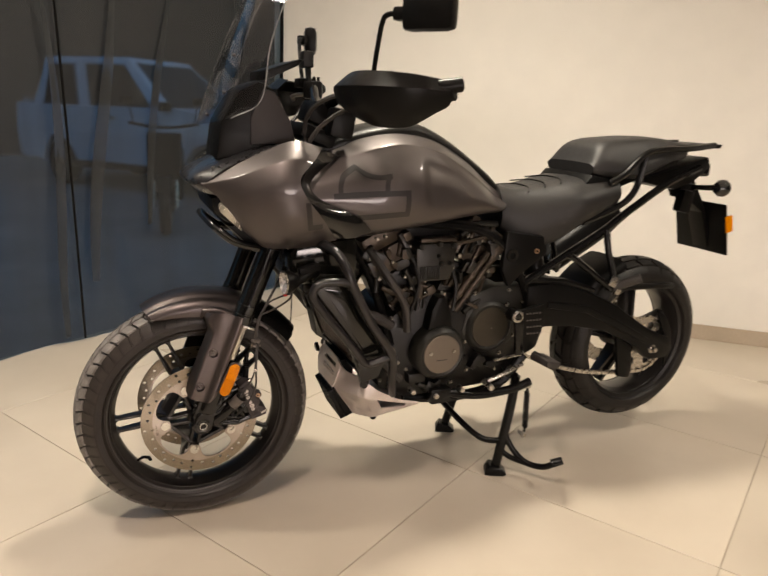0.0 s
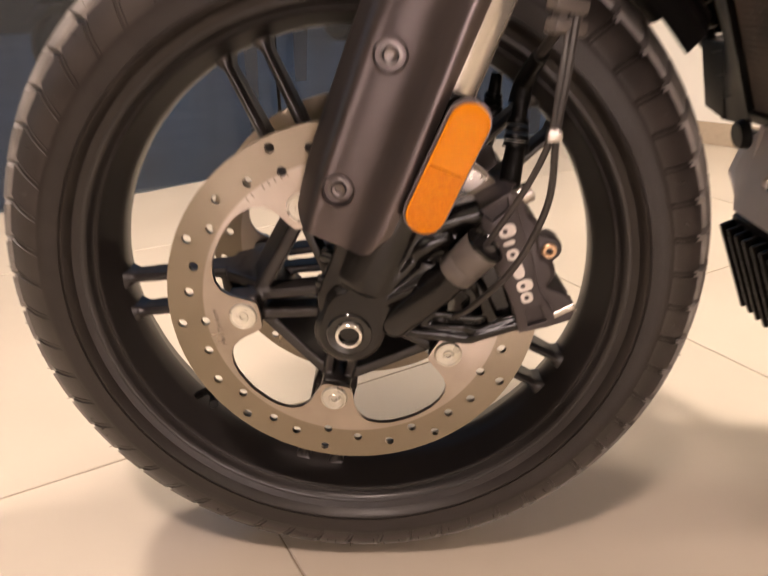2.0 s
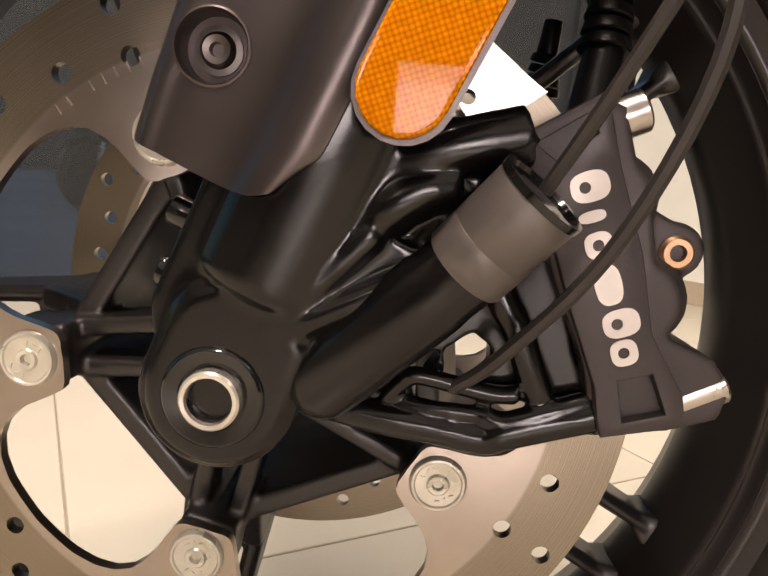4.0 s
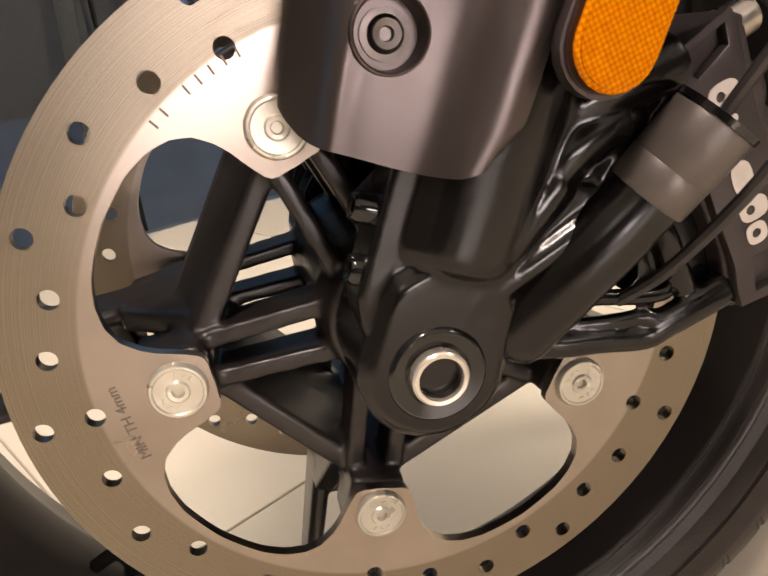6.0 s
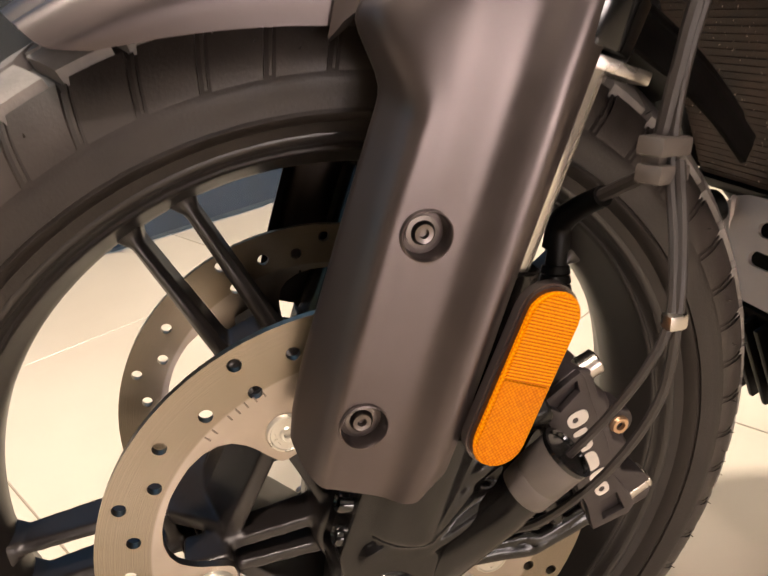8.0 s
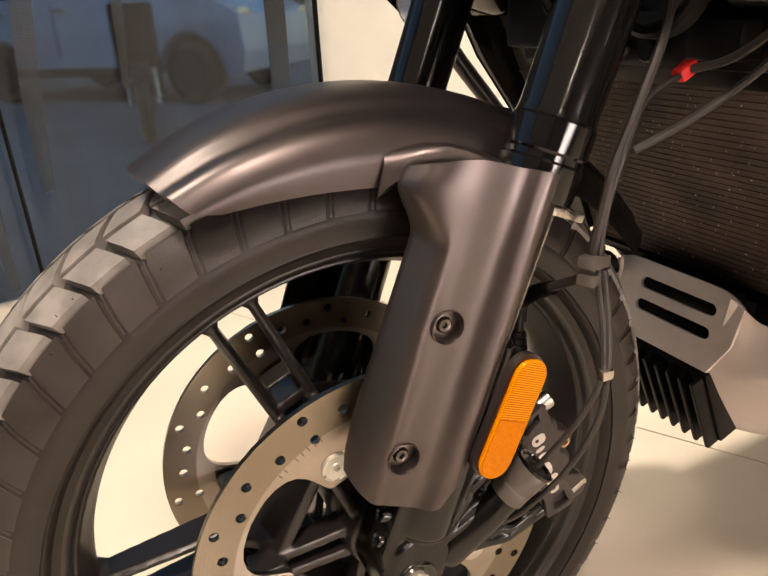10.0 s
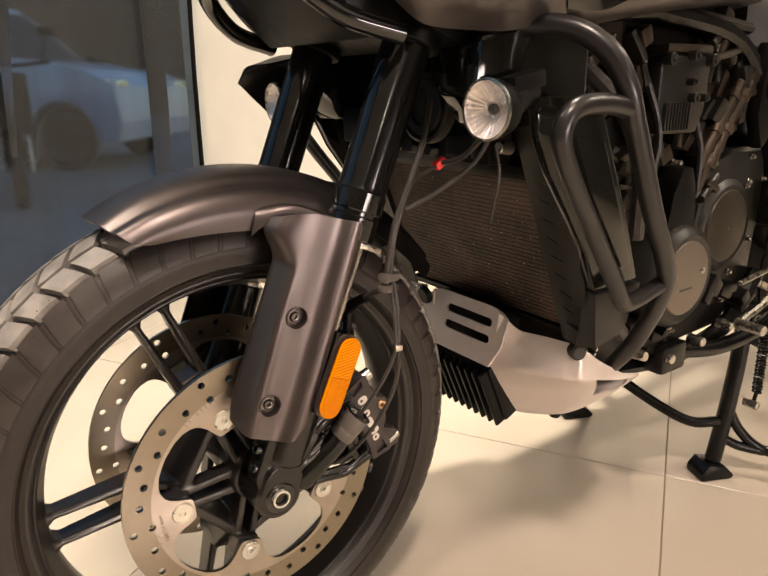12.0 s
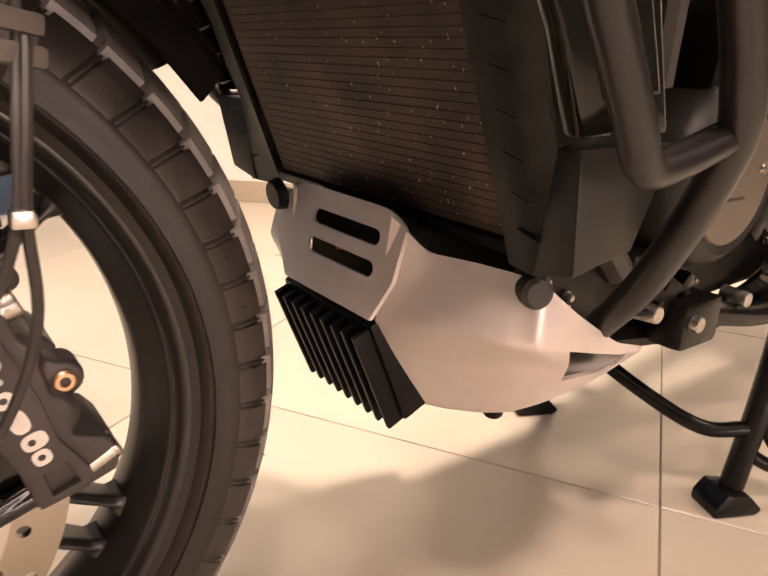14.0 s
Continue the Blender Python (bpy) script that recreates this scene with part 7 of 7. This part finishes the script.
for sy in (-1, 1):
    f = lambda x, y, z: (x, sy * y, z)
    bm = B()
    rod(bm, f(.455, .335, 1.225), f(.492, .475, 1.215), 0.0175, 0.017, 18)
    part("grip", bm, "hose", bars)
    bm = B()
    block(bm, f(.430, .285, 1.235), (.06, .075, .055), pose(0, 0, 0, 0, 0, sy * -15), 0.01)
    block(bm, f(.405, .300, 1.255), (.05, .06, .03), None, 0.008)
    for k in range(3):
        rod(bm, f(.415 + k * .018, .27 + .012 * k, 1.262), f(.415 + k * .018, .27 + .012 * k, 1.276), 0.006, 0.005)
    part("switchgear", bm, "black", bars)
    bm = B()
    sweep(bm, [f(.405, .29, 1.222), f(.385, .36, 1.215), f(.415, .46, 1.205)], 0.0065, 8, 5)
    part("lever", bm, "grey", bars)
    bm = B()
    patch(bm, [[f(.345, .275, 1.262), f(.338, .350, 1.268), f(.355, .425, 1.268), f(.415, .478, 1.264), f(.485, .490, 1.256)],
               [f(.318, .272, 1.238), f(.304, .355, 1.240), f(.326, .445, 1.240), f(.402, .500, 1.238), f(.498, .506, 1.234)],
               [f(.312, .274, 1.228), f(.298, .356, 1.229), f(.320, .448, 1.229), f(.400, .505, 1.228), f(.506, .509, 1.226)],
               [f(.322, .285, 1.194), f(.308, .365, 1.188), f(.332, .445, 1.186), f(.406, .494, 1.186), f(.506, .498, 1.200)],
               [f(.345, .330, 1.172), f(.343, .385, 1.160), f(.368, .440, 1.148), f(.424, .474, 1.152), f(.484, .484, 1.184)]], 3, 4, 0.006 * sy)
    rod(bm, f(.480, .486, 1.236), f(.535, .500, 1.246), 0.018, 0.016, 16)
    part("hand_guard", bm, "black", bars, "matt black plastic hand guard")
    bm = B()
    rod(bm, f(.492, .475, 1.215), f(.515, .505, 1.225), 0.012, 0.014)
    part("bar_end", bm, "black", bars)
    bm = B()
    sweep(bm, [f(.402, .300, 1.255), f(.400, .318, 1.300), f(.402, .345, 1.375), f(.408, .365, 1.392), f(.428, .395, 1.392)], 0.0062, 8, 6)
    stem = part("mirror_stem", bm, "black", bars)
    bm = B()
    block(bm, f(.470, .450, 1.395), (.042, .125, .082), pose(0, 0, 0, 0, 0, 38 if sy < 0 else -17), 0.018)
    block(bm, f(.432, .402, 1.392), (.03, .05, .03), pose(0, 0, 0, 0, 0, sy * -38), 0.008)
    part("mirror", bm, "black", bars, "black rear-view mirror")
bm = B()
block(bm, (.405, .27, 1.325), (.035, .045, .050), None, 0.006)
rod(bm, (.41, .26, 1.25), (.408, .27, 1.31), 0.008, 0.010)
part("fluid_reservoir", bm, "engine", bars, "brake fluid reservoir")
for pts in ([(.44, -.25, 1.21), (.36, -.17, 1.17), (.30, -.13, 1.10), (.30, -.11, 1.0)], [(.43, -.24, 1.22), (.33, -.20, 1.21), (.29, -.12, 1.15), (.31, -.08, 1.03)], [(.44, .25, 1.21), (.36, .17, 1.17), (.30, .13, 1.10), (.30, .11, 1.0)]):
    cable("control_cable", pts, 0.006, "hose", bars)
bm = B()
block(bm, (.385, -.12, 1.145), (.065, .06, .075), pose(0, 0, 0, 0, 10, 0), 0.01)
part("ignition_box", bm, "black", bars)


# ---- the motorcycle: seat and rear end ----
SEAT = [(.935, [(0, .975), (.042, .970), (.070, .952), (.086, .927), (.094, .895), (.094, .87), (.084, .84), (.05, .83), (0, .83)]),
        (1.00, [(0, .960), (.06, .956), (.094, .936), (.115, .90), (.123, .86), (.120, .82), (.110, .785), (.07, .78), (0, .78)]),
        (1.10, [(0, .972), (.08, .968), (.126, .945), (.148, .91), (.153, .87), (.146, .835), (.132, .795), (.09, .79), (0, .79)]),
        (1.20, [(0, .995), (.10, .988), (.150, .962), (.170, .932), (.170, .90), (.164, .875), (.148, .855), (.09, .85), (0, .85)]),
        (1.34, [(0, 1.005), (.10, 1.000), (.140, .985), (.156, .962), (.156, .945), (.150, .930), (.138, .917), (.08, .91), (0, .91)])]
bm = B(); body_loft(bm, SEAT, 5, 4)
seat = part("seat", bm, "vinyl", bike, "black vinyl rider seat")
PILLION = [(1.245, [(0, 1.045), (.08, 1.043), (.105, 1.040), (.118, 1.034), (.121, 1.028), (.118, 1.018), (.108, 1.01), (.06, 1.0), (0, 1.0)]),
           (1.30, [(0, 1.108), (.07, 1.106), (.102, 1.094), (.126, 1.060), (.133, 1.030), (.130, 1.015), (.118, 1.0), (.07, .995), (0, .995)]),
           (1.42, [(0, 1.126), (.08, 1.122), (.108, 1.104), (.136, 1.055), (.148, 1.020), (.143, 1.008), (.120, .995), (.07, .99), (0, .99)]),
           (1.54, [(0, 1.130), (.08, 1.126), (.106, 1.108), (.128, 1.078), (.134, 1.056), (.130, 1.045), (.10, 1.03), (.06, 1.03), (0, 1.03)]),
           (1.66, [(0, 1.116), (.07, 1.112), (.088, 1.100), (.100, 1.086), (.101, 1.076), (.096, 1.066), (.08, 1.06), (.05, 1.06), (0, 1.06)])]
bm = B(); body_loft(bm, PILLION, 5, 4)
part("pillion_seat", bm, "vinyl", bike, "black vinyl pillion seat", 24)
bm = B()
for z, x0, x1 in ((0, 1.02, 1.10), (0, 1.08, 1.16), (0, 1.14, 1.22)):
    sweep(bm, [(x0, -.10, .954 + (x0 - 1.02) * .22), (x0 + .03, -.05, .963 + (x0 - 1.02) * .22), (x1 - .05, 0, .966 + (x0 - 1.02) * .22), (x0 + .03, .05, .963 + (x0 - 1.02) * .22), (x0, .10, .954 + (x0 - 1.02) * .22)], 0.0022, 6, 5)
part("stitching", bm, "black", seat)
bm = B()
prism(bm, [(1.24, 1.010), (1.34, .992), (1.46, 1.035), (1.60, 1.062), (1.60, 1.045), (1.45, 1.00), (1.32, .955), (1.20, .965)], -0.128, 0.128, 0.01)
part("seat_base", bm, "black", bike)

for sy in (-1, 1):
    f = lambda x, y, z: (x, sy * y, z)
    cable("grab_rail", [f(1.29, .152, .985), f(1.345, .155, 1.015), f(1.42, .150, 1.075), f(1.50, .142, 1.093), f(1.65, .120, 1.098), f(1.80, .085, 1.108)], 0.011, "frame", bike, "black grab rail")
    cable("subframe_tube", [f(1.01, .135, .668), f(1.15, .135, .745), f(1.30, .138, .828), f(1.42, .138, .905), f(1.58, .12, .985), f(1.74, .09, 1.03)], 0.013, "frame", bike)
    cable("subframe_tube", [f(1.20, .15, .86), f(1.33, .15, .905), f(1.40, .15, .96), f(1.43, .15, 1.07)], 0.011, "frame", bike)
    cable("passenger_peg_stay", [f(1.305, .150, .835), f(1.32, .155, .76), f(1.345, .16, .69), f(1.35, .16, .635)], 0.011, "frame", bike)
    cable("passenger_peg_stay", [f(1.17, .15, .755), f(1.25, .155, .70), f(1.35, .16, .63)], 0.011, "frame", bike)
    bm = B()
    rod(bm, f(1.35, .15, .63), f(1.42, .215, .68), 0.016, 0.015)
    part("passenger_peg", bm, "hose", bike)
    bm = B()
    block(bm, f(1.345, .172, .66), (.03, .004, .035), pose(0, 0, 0, 0, 25, 0), 0.001)
    rod(bm, f(1.365, .155, .625), f(1.365, .178, .625), 0.014, 0.012)
    part("peg_bracket", bm, "steel", bike)
bm = B()
prism(bm, [(1.56, 1.092), (1.82, 1.098), (1.83, 1.112), (1.56, 1.108)], -0.095, 0.095, 0.005)
part("rack_plate", bm, "black", bike, "black luggage rack plate")
bm = B()
prism(bm, [(1.45, .985), (1.62, 1.02), (1.80, 1.07), (1.81, 1.03), (1.74, .975), (1.66, .95)], -0.075, 0.075, 0.015)
part("tail_unit", bm, "black", bike)
bm = B()
block(bm, (1.80, 0, 1.02), (.05, .13, .05), None, 0.012)
part("tail_light", bm, "gloss", bike)
bm = B()
prism(bm, [(1.70, .99), (1.78, .99), (1.87, .87), (1.92, .72), (1.91, .72), (1.85, .86), (1.74, .93)], -0.035, 0.035, 0.006)
part("plate_carrier", bm, "black", bike)
bm = B()
m = Matrix.Translation((1.895, 0, .805)) @ pose(0, 0, 0, 0, -14, 0)
block(bm, (0, 0, 0), (.006, .235, .195), m, 0.002)
part("plate_backing", bm, "black", bike, "empty black number plate backing")
for sy in (-1, 1):
    bm = B()
    rod(bm, (1.76, sy * .04, .955), (1.775, sy * .135, .965), 0.009, 0.010)
    lathe(bm, [(0, -.032), (.018, -.028), (.029, -.010), (.030, .004), (.024, .016), (0, .022)], aim((1.79, sy * .155, .966), (2.79, sy * .2, .966)), 24)
    part("turn_signal", bm, "gloss", bike, "round black turn signal")
bm = B()
block(bm, (1.895, -.122, .83), (.030, .008, .062), pose(0, 0, 0, 0, -14, 0), 0.003)
part("side_reflector", bm, "amber", bike, "amber reflector on the plate carrier")
bm = B()
block(bm, (1.71, -.07, .91), (.05, .04, .08), pose(0, 0, 0, 0, 10, 0), 0.01)
block(bm, (1.74, -.03, .945), (.08, .05, .05), None, 0.01)
part("plate_bracket", bm, "black", bike)

# --- rear wheel ---
RX = Vector((1.582, 0, 0.389))
rear_wheel = part("rear_wheel", rim_mesh(RX, 0.226, 0.062), "wheel", bike, "satin black cast rear rim")
body, crown_blocks, side_blocks = tyre_mesh(RX, 0.311, 0.084, 0.220, 26, 0.070)
# rear tyre and blocks carry their shade in the colour
part("tyre", body, "shaded_rubber", rear_wheel, "rear tyre with its shade put into the colour", 30)
tagged(part("tread", crown_blocks, "shaded_rubber", rear_wheel, "rubber tread blocks darkened for shade", 30), kind="stuff")
tagged(part("shoulder_tread", side_blocks, "shaded_rubber", rear_wheel, "dark rubber shoulder blocks", 30), kind="stuff")
bm = B()
for k in range(5):
    th = 20 + 72 * k
    for sd in (-0.016, 0.016):
        bar(bm, radial(RX, th, 0.192, sd * 1.2), radial(RX, th, 0.030, sd * 0.7), 0.012, 0.014, 0.034, 0.06)
lathe(bm, [(0.02, -0.08), (0.045, -0.08), (0.055, -0.07), (0.055, 0.07), (0.045, 0.08), (0.02, 0.08)], along_y(*RX), 32, loop=True)
part("spokes", bm, "wheel", rear_wheel)
bm = B()
tooth = []
for k in range(84):
    a = k * math.tau / 84
    r = 0.108 if k % 2 else 0.102
    tooth.append((r * math.cos(a), r * math.sin(a)))
holes = [circle(0.075 * math.cos(k * math.tau / 6), 0.075 * math.sin(k * math.tau / 6), 0.017, 12) for k in range(6)]
plate(bm, tooth, holes + [circle(0, 0, 0.03, 20)], 0.090, 0.096, pose(*RX, 90, 0, 0))
part("sprocket", bm, "steel", rear_wheel, "steel rear sprocket")
bm = B()
holes = [circle(0.115 * math.cos(k * math.tau / 20), 0.115 * math.sin(k * math.tau / 20), 0.004, 8) for k in range(20)]
plate(bm, circle(0, 0, 0.135, 60), holes + [circle(0, 0, 0.085, 40)], -0.090, -0.095, pose(*RX, 90, 0, 0))
part("rear_disc", bm, "steel", rear_wheel)

# --- chain ---
path = []
FS = Vector((1.03, 0, 0.455))
for k in range(9):
    a = radians(95 + 170 * k / 8)
    path.append((FS.x + 0.038 * math.cos(a), FS.z + 0.038 * math.sin(a)))
for k in range(1, 24):
    t = k / 24
    path.append((FS.x + 0.003 + (RX.x - 0.01 - FS.x) * t, FS.z - 0.038 + (RX.z - 0.105 - FS.z + 0.038) * t - 0.035 * math.sin(math.pi * t)))
for k in range(17):
    a = radians(-96 + 190 * k / 16)
    path.append((RX.x + 0.106 * math.cos(a), RX.z + 0.106 * math.sin(a)))
p = catmull(path, 6)
seglen = np.concatenate([[0], np.cumsum(np.linalg.norm(np.diff(p, axis=0), axis=1))])
bm = B()
pitch = 0.0159
for k in range(int(seglen[-1] / pitch) - 1):
    ps = [np.array([np.interp(s, seglen, p[:, 0]), np.interp(s, seglen, p[:, 1])]) for s in (k * pitch, (k + 1) * pitch)]
    mid, d = (ps[0] + ps[1]) / 2, ps[1] - ps[0]
    tn = math.degrees(math.atan2(d[1], d[0]))
    off = 0.008 if k % 2 else 0.0055
    for y in (-0.093 - off, -0.093 + off):
        plate(bm, stadium(0, 0, pitch / 2, 0.0058, 0, 3), [], -0.001, 0.001, Matrix.Translation((mid[0], y, mid[1])) @ pose(0, 0, 0, 90, 0, 0) @ pose(0, 0, 0, 0, 0, tn))
    lathe(bm, [(0.004, -0.009), (0.004, 0.009)], along_y(ps[0][0], -0.093, ps[0][1]), 6)
tagged(part("drive_chain", bm, "steel", bike, "steel drive chain"), kind="stuff")

# --- swingarm ---
for sy in (-1, 1):
    bm = B()
    prism(bm, [(1.02, .660), (1.15, .662), (1.29, .615), (1.40, .565), (1.55, .470), (1.66, .425), (1.685, .385), (1.66, .345), (1.58, .345), (1.50, .405), (1.36, .475), (1.22, .505), (1.10, .515), (1.02, .515)], sy * 0.150, sy * 0.105, 0.012)
    arm = part("swingarm", bm, "black", bike, "black box-section swingarm")
    bm = B()
    prism(bm, [(1.10, .605), (1.27, .575), (1.42, .505), (1.56, .43), (1.54, .415), (1.40, .485), (1.26, .553), (1.10, .582)], sy * 0.156, sy * 0.145, 0.004)
    part("rib", bm, "black", arm)
    bm = B()
    lathe(bm, [(0, sy * .022), (.008, sy * .022), (.010, sy * .018), (.010, sy * .006), (.0165, sy * .005), (.018, 0)], along_y(RX.x, sy * .150, RX.z), 6 if sy < 0 else 24)
    part("axle_nut", bm, "steel", arm, "bright axle nut")
    bm = B()
    prism(bm, [(1.03, .690), (1.18, .672), (1.30, .632), (1.30, .618), (1.16, .655), (1.03, .668)], sy * 0.140, sy * 0.108, 0.006)
    part("arm_cap", bm, "frame", arm)
bm = B()
prism(bm, [(1.425, .47), (1.505, .44), (1.525, .30), (1.515, .275), (1.465, .285)], -0.128, -0.110, 0.006)
prism(bm, [(1.62, .52), (1.66, .50), (1.70, .44), (1.715, .36), (1.69, .29), (1.68, .36), (1.665, .43)], -0.118, -0.108, 0.003)
part("chain_guard", bm, "black", bike)
bm = B()
sweep(bm, [(1.36, -.155, .632), (1.50, -.150, .628), (1.60, -.140, .622), (1.665, -.12, .612)], 0.011, 10, 5)
part("hugger_stay", bm, "black", bike)
bm = B()
rows = []
for a in (152, 142, 132, 122, 112):
    rows.append([tuple(radial(RX, a, r, 0, y)) for y, r in ((-.098, .318), (-.090, .336), (-.05, .344), (0, .346), (.05, .344), (.090, .336), (.098, .318))])
patch(bm, rows, 3, 2, 0.004)
part("rear_hugger", bm, "black", bike, "black rear wheel hugger")
# shock, silencer
bm = B()
rod(bm, (1.16, 0, .60), (1.10, 0, .84), 0.038, 0.036)
part("shock_absorber", bm, "engine", bike)
bm = B()
sd = [(1.10, .19, .46), (1.24, .215, .56), (1.40, .225, .66)]
sweep(bm, sd, 0.03, 12, 5)
lathe(bm, [(0, 0), (.040, 0), (.058, .03), (.060, .28), (.050, .36), (.030, .37), (0, .36)], aim((1.36, .225, .64), (1.74, .235, .86)), 24)
part("silencer", bm, "black", bike, "black exhaust silencer")

# --- foot controls ---
for sy in (-1, 1):
    f = lambda x, y, z: (x, sy * y, z)
    bm = B()
    prism(bm, [(.945, .600), (1.045, .615), (1.055, .555), (1.03, .475), (.99, .455), (.955, .52)], sy * 0.205, sy * 0.192, 0.004)
    pl = part("heel_plate", bm, "black", bike, "black heel plate with drilled rows")
    bm = B()
    for i in range(4):
        for j in range(5):
            lathe(bm, [(0, sy * .0010), (.0032, sy * .0010), (.0032, 0)], along_y(.985 + .012 * j + .003 * i, sy * .205, .588 - .022 * i), 8)
    part("drillings", bm, "grey", pl)
    bm = B()
    rod(bm, f(1.035, .19, .440), f(1.06, .275, .430), 0.016, 0.015)
    block(bm, f(1.05, .235, .438), (.05, .09, .02), pose(0, 0, 0, 0, 10, 0), 0.005)
    part("foot_peg", bm, "hose", bike)
    bm = B()
    rod(bm, f(.945, .175, .585), f(.945, .212, .585), 0.022, 0.020, 20)
    bar(bm, f(.955, .205, .575), f(.965, .205, .455), .03, .024, .014, .014, .003)
    part("pivot_cover", bm, "rim", bike)
    bm = B()
    lathe(bm, [(.012, sy * .002), (.013, sy * .006), (.018, sy * .005), (.019, 0)], along_y(.945, sy * .212, .585), 24)
    part("pivot_ring", bm, "steel", bike)
bm = B()
sweep(bm, [(.99, -.20, .42), (.93, -.205, .40), (.86, -.20, .375)], 0.0065, 8, 4)
rod(bm, (.858, -.195, .372), (.852, -.245, .372), 0.010, 0.009)
rod(bm, (.90, -.17, .43), (1.0, -.17, .44), 0.005)
part("shift_lever", bm, "steel", bike, "gear lever with steel linkage")

# --- centre stand ---
bm = B()
sweep(bm, [(1.015, -.135, .350), (1.005, -.140, .26), (.985, -.143, .15), (.966, -.140, .035)], 0.016, 12, 5)
sweep(bm, [(1.015, .165, .350), (1.0, .175, .26), (.975, .185, .15), (.948, .195, .035)], 0.016, 12, 5)
rod(bm, (1.015, -.135, .345), (1.015, .165, .345), 0.014)
sweep(bm, [(.968, .188, .150), (.88, .14, .205), (.845, .06, .205), (.880, -.03, .155), (.925, -.10, .118), (.972, -.140, .120)], 0.0105, 10, 6)
stand = part("centre_stand", bm, "frame", bike, "black tubular centre stand")
for fx, fy in ((.962, -.138), (.944, .196)):
    bm = B()
    m = Matrix.Translation((fx, fy, 0.012)) @ pose(0, 0, 0, 0, 0, -25)
    prism(bm, [(-.034, -.0115), (.030, -.0115), (.040, -.004), (.018, .018), (-.020, .024), (-.034, .004)], -.026, .026, 0.004, m)
    part("stand_foot", bm, "frame", stand)
bm = B()
sweep(bm, [(.985, -.143, .150), (1.010, -.165, .095), (1.042, -.20, .058), (1.075, -.25, .062), (1.095, -.29, .095)], 0.0105, 10, 6)
sweep(bm, [(.972, -.142, .09), (1.0, -.165, .068), (1.042, -.20, .055)], 0.0095, 10, 5)
rod(bm, (1.080, -.285, .092), (1.112, -.300, .106), 0.014, 0.013)
part("foot_lever", bm, "frame", stand)
bm = B()
h = []
for k in range(110):
    a = k * 1.1
    t = k / 109
    h.append((1.045 + .006 * t + .0085 * math.cos(a), -.165 + .0085 * math.sin(a), .30 - .13 * t))
sweep(bm, h, 0.0024, 6, 1)
rod(bm, (1.045, -.165, .335), (1.045, -.165, .298), 0.004)
rod(bm, (1.051, -.165, .172), (1.052, -.160, .135), 0.004)
part("spring", bm, "frame", stand, "coiled return spring")
for z in (.325, .145):
    bm = B()
    rod(bm, (1.045, -.175, z), (1.045, -.145, z), 0.009, 0.008)
    part("spring_pin", bm, "steel", stand)
# side stand folded along the frame
bm = B()
sweep(bm, [(.74, -.155, .335), (.86, -.165, .315), (.98, -.175, .325), (1.04, -.18, .345)], 0.014, 12, 5)
block(bm, (.72, -.15, .33), (.07, .04, .05), None, 0.008)
part("side_stand", bm, "frame", bike)
for x, z in ((.70, .335), (.79, .345), (.88, .355), (.62, .36)):
    bm = B()
    rod(bm, (x, -.15, z), (x, -.178, z), 0.010, 0.008)
    part("bolt", bm, "steel", bike)


# ---- floor tiles, one by one ----
TILE, JOINT, TURN = 0.80, 0.0028, 31.0
U = Vector((math.cos(radians(TURN)), math.sin(radians(TURN)), 0))
V = Vector((-U.y, U.x, 0))
CROSS = Vector((0.883, -0.090, 0))      # a joint crossing


def cut_planes():
    mid = Vector((0.3, -1.5, 0))
    out = []
    for a, b in zip(RING, RING[1:] + RING[:1]):
        d = (b - a).normalized()
        n = Vector((d.y, -d.x, 0))
        if n.dot(mid - a) > 0:
            n = -n
        out.append((a, n))
    return out


CUTS = cut_planes()
whole = None
for i in range(-10, 10):
    for j in range(-10, 10):
        o = CROSS + U * (TILE * i) + V * (TILE * j)
        cs = [o, o + U * TILE, o + U * TILE + V * TILE, o + V * TILE]
        side = [max((c - a).dot(n) for c in cs) for a, n in CUTS]
        low = [min((c - a).dot(n) for c in cs) for a, n in CUTS]
        if any(s > 0.005 for s in low):
            continue
        inside = all(s <= 0.0 for s in side)
        if inside and whole:
            ob = new("tile", whole)
        else:
            bm = B()
            h = JOINT / 2
            top, mid, bot = [], [], []
            for u, v in ((h, h), (TILE - h, h), (TILE - h, TILE - h), (h, TILE - h)):
                su, sv = (1 if u < 0.4 else -1), (1 if v < 0.4 else -1)
                top.append(bm.verts.new(U * (u + su * 0.001) + V * (v + sv * 0.001)))
                mid.append(bm.verts.new(U * u + V * v + Vector((0, 0, -0.001))))
                bot.append(bm.verts.new(U * u + V * v + Vector((0, 0, -0.0045))))
            bm.faces.new(top)
            for a, b in ((top, mid), (mid, bot)):
                for k in range(4):
                    q = (k + 1) % 4
                    bm.faces.new((a[k], a[q], b[q], b[k]))
            if not inside:
                for a, n in CUTS:
                    geo = bm.verts[:] + bm.edges[:] + bm.faces[:]
                    bmesh.ops.bisect_plane(bm, geom=geo, plane_co=a - o - n * 0.003, plane_no=n, clear_outer=True)
                if len(bm.faces) == 0:
                    bm.free()
                    continue
            bmesh.ops.recalc_face_normals(bm, faces=bm.faces)
            me = bpy.data.meshes.new("tile")
            bm.to_mesh(me)
            bm.free()
            me.materials.append(M["tile"])
            if inside:
                whole = me
            ob = new("tile", me)
        ob.location = o
        ob.parent = floor
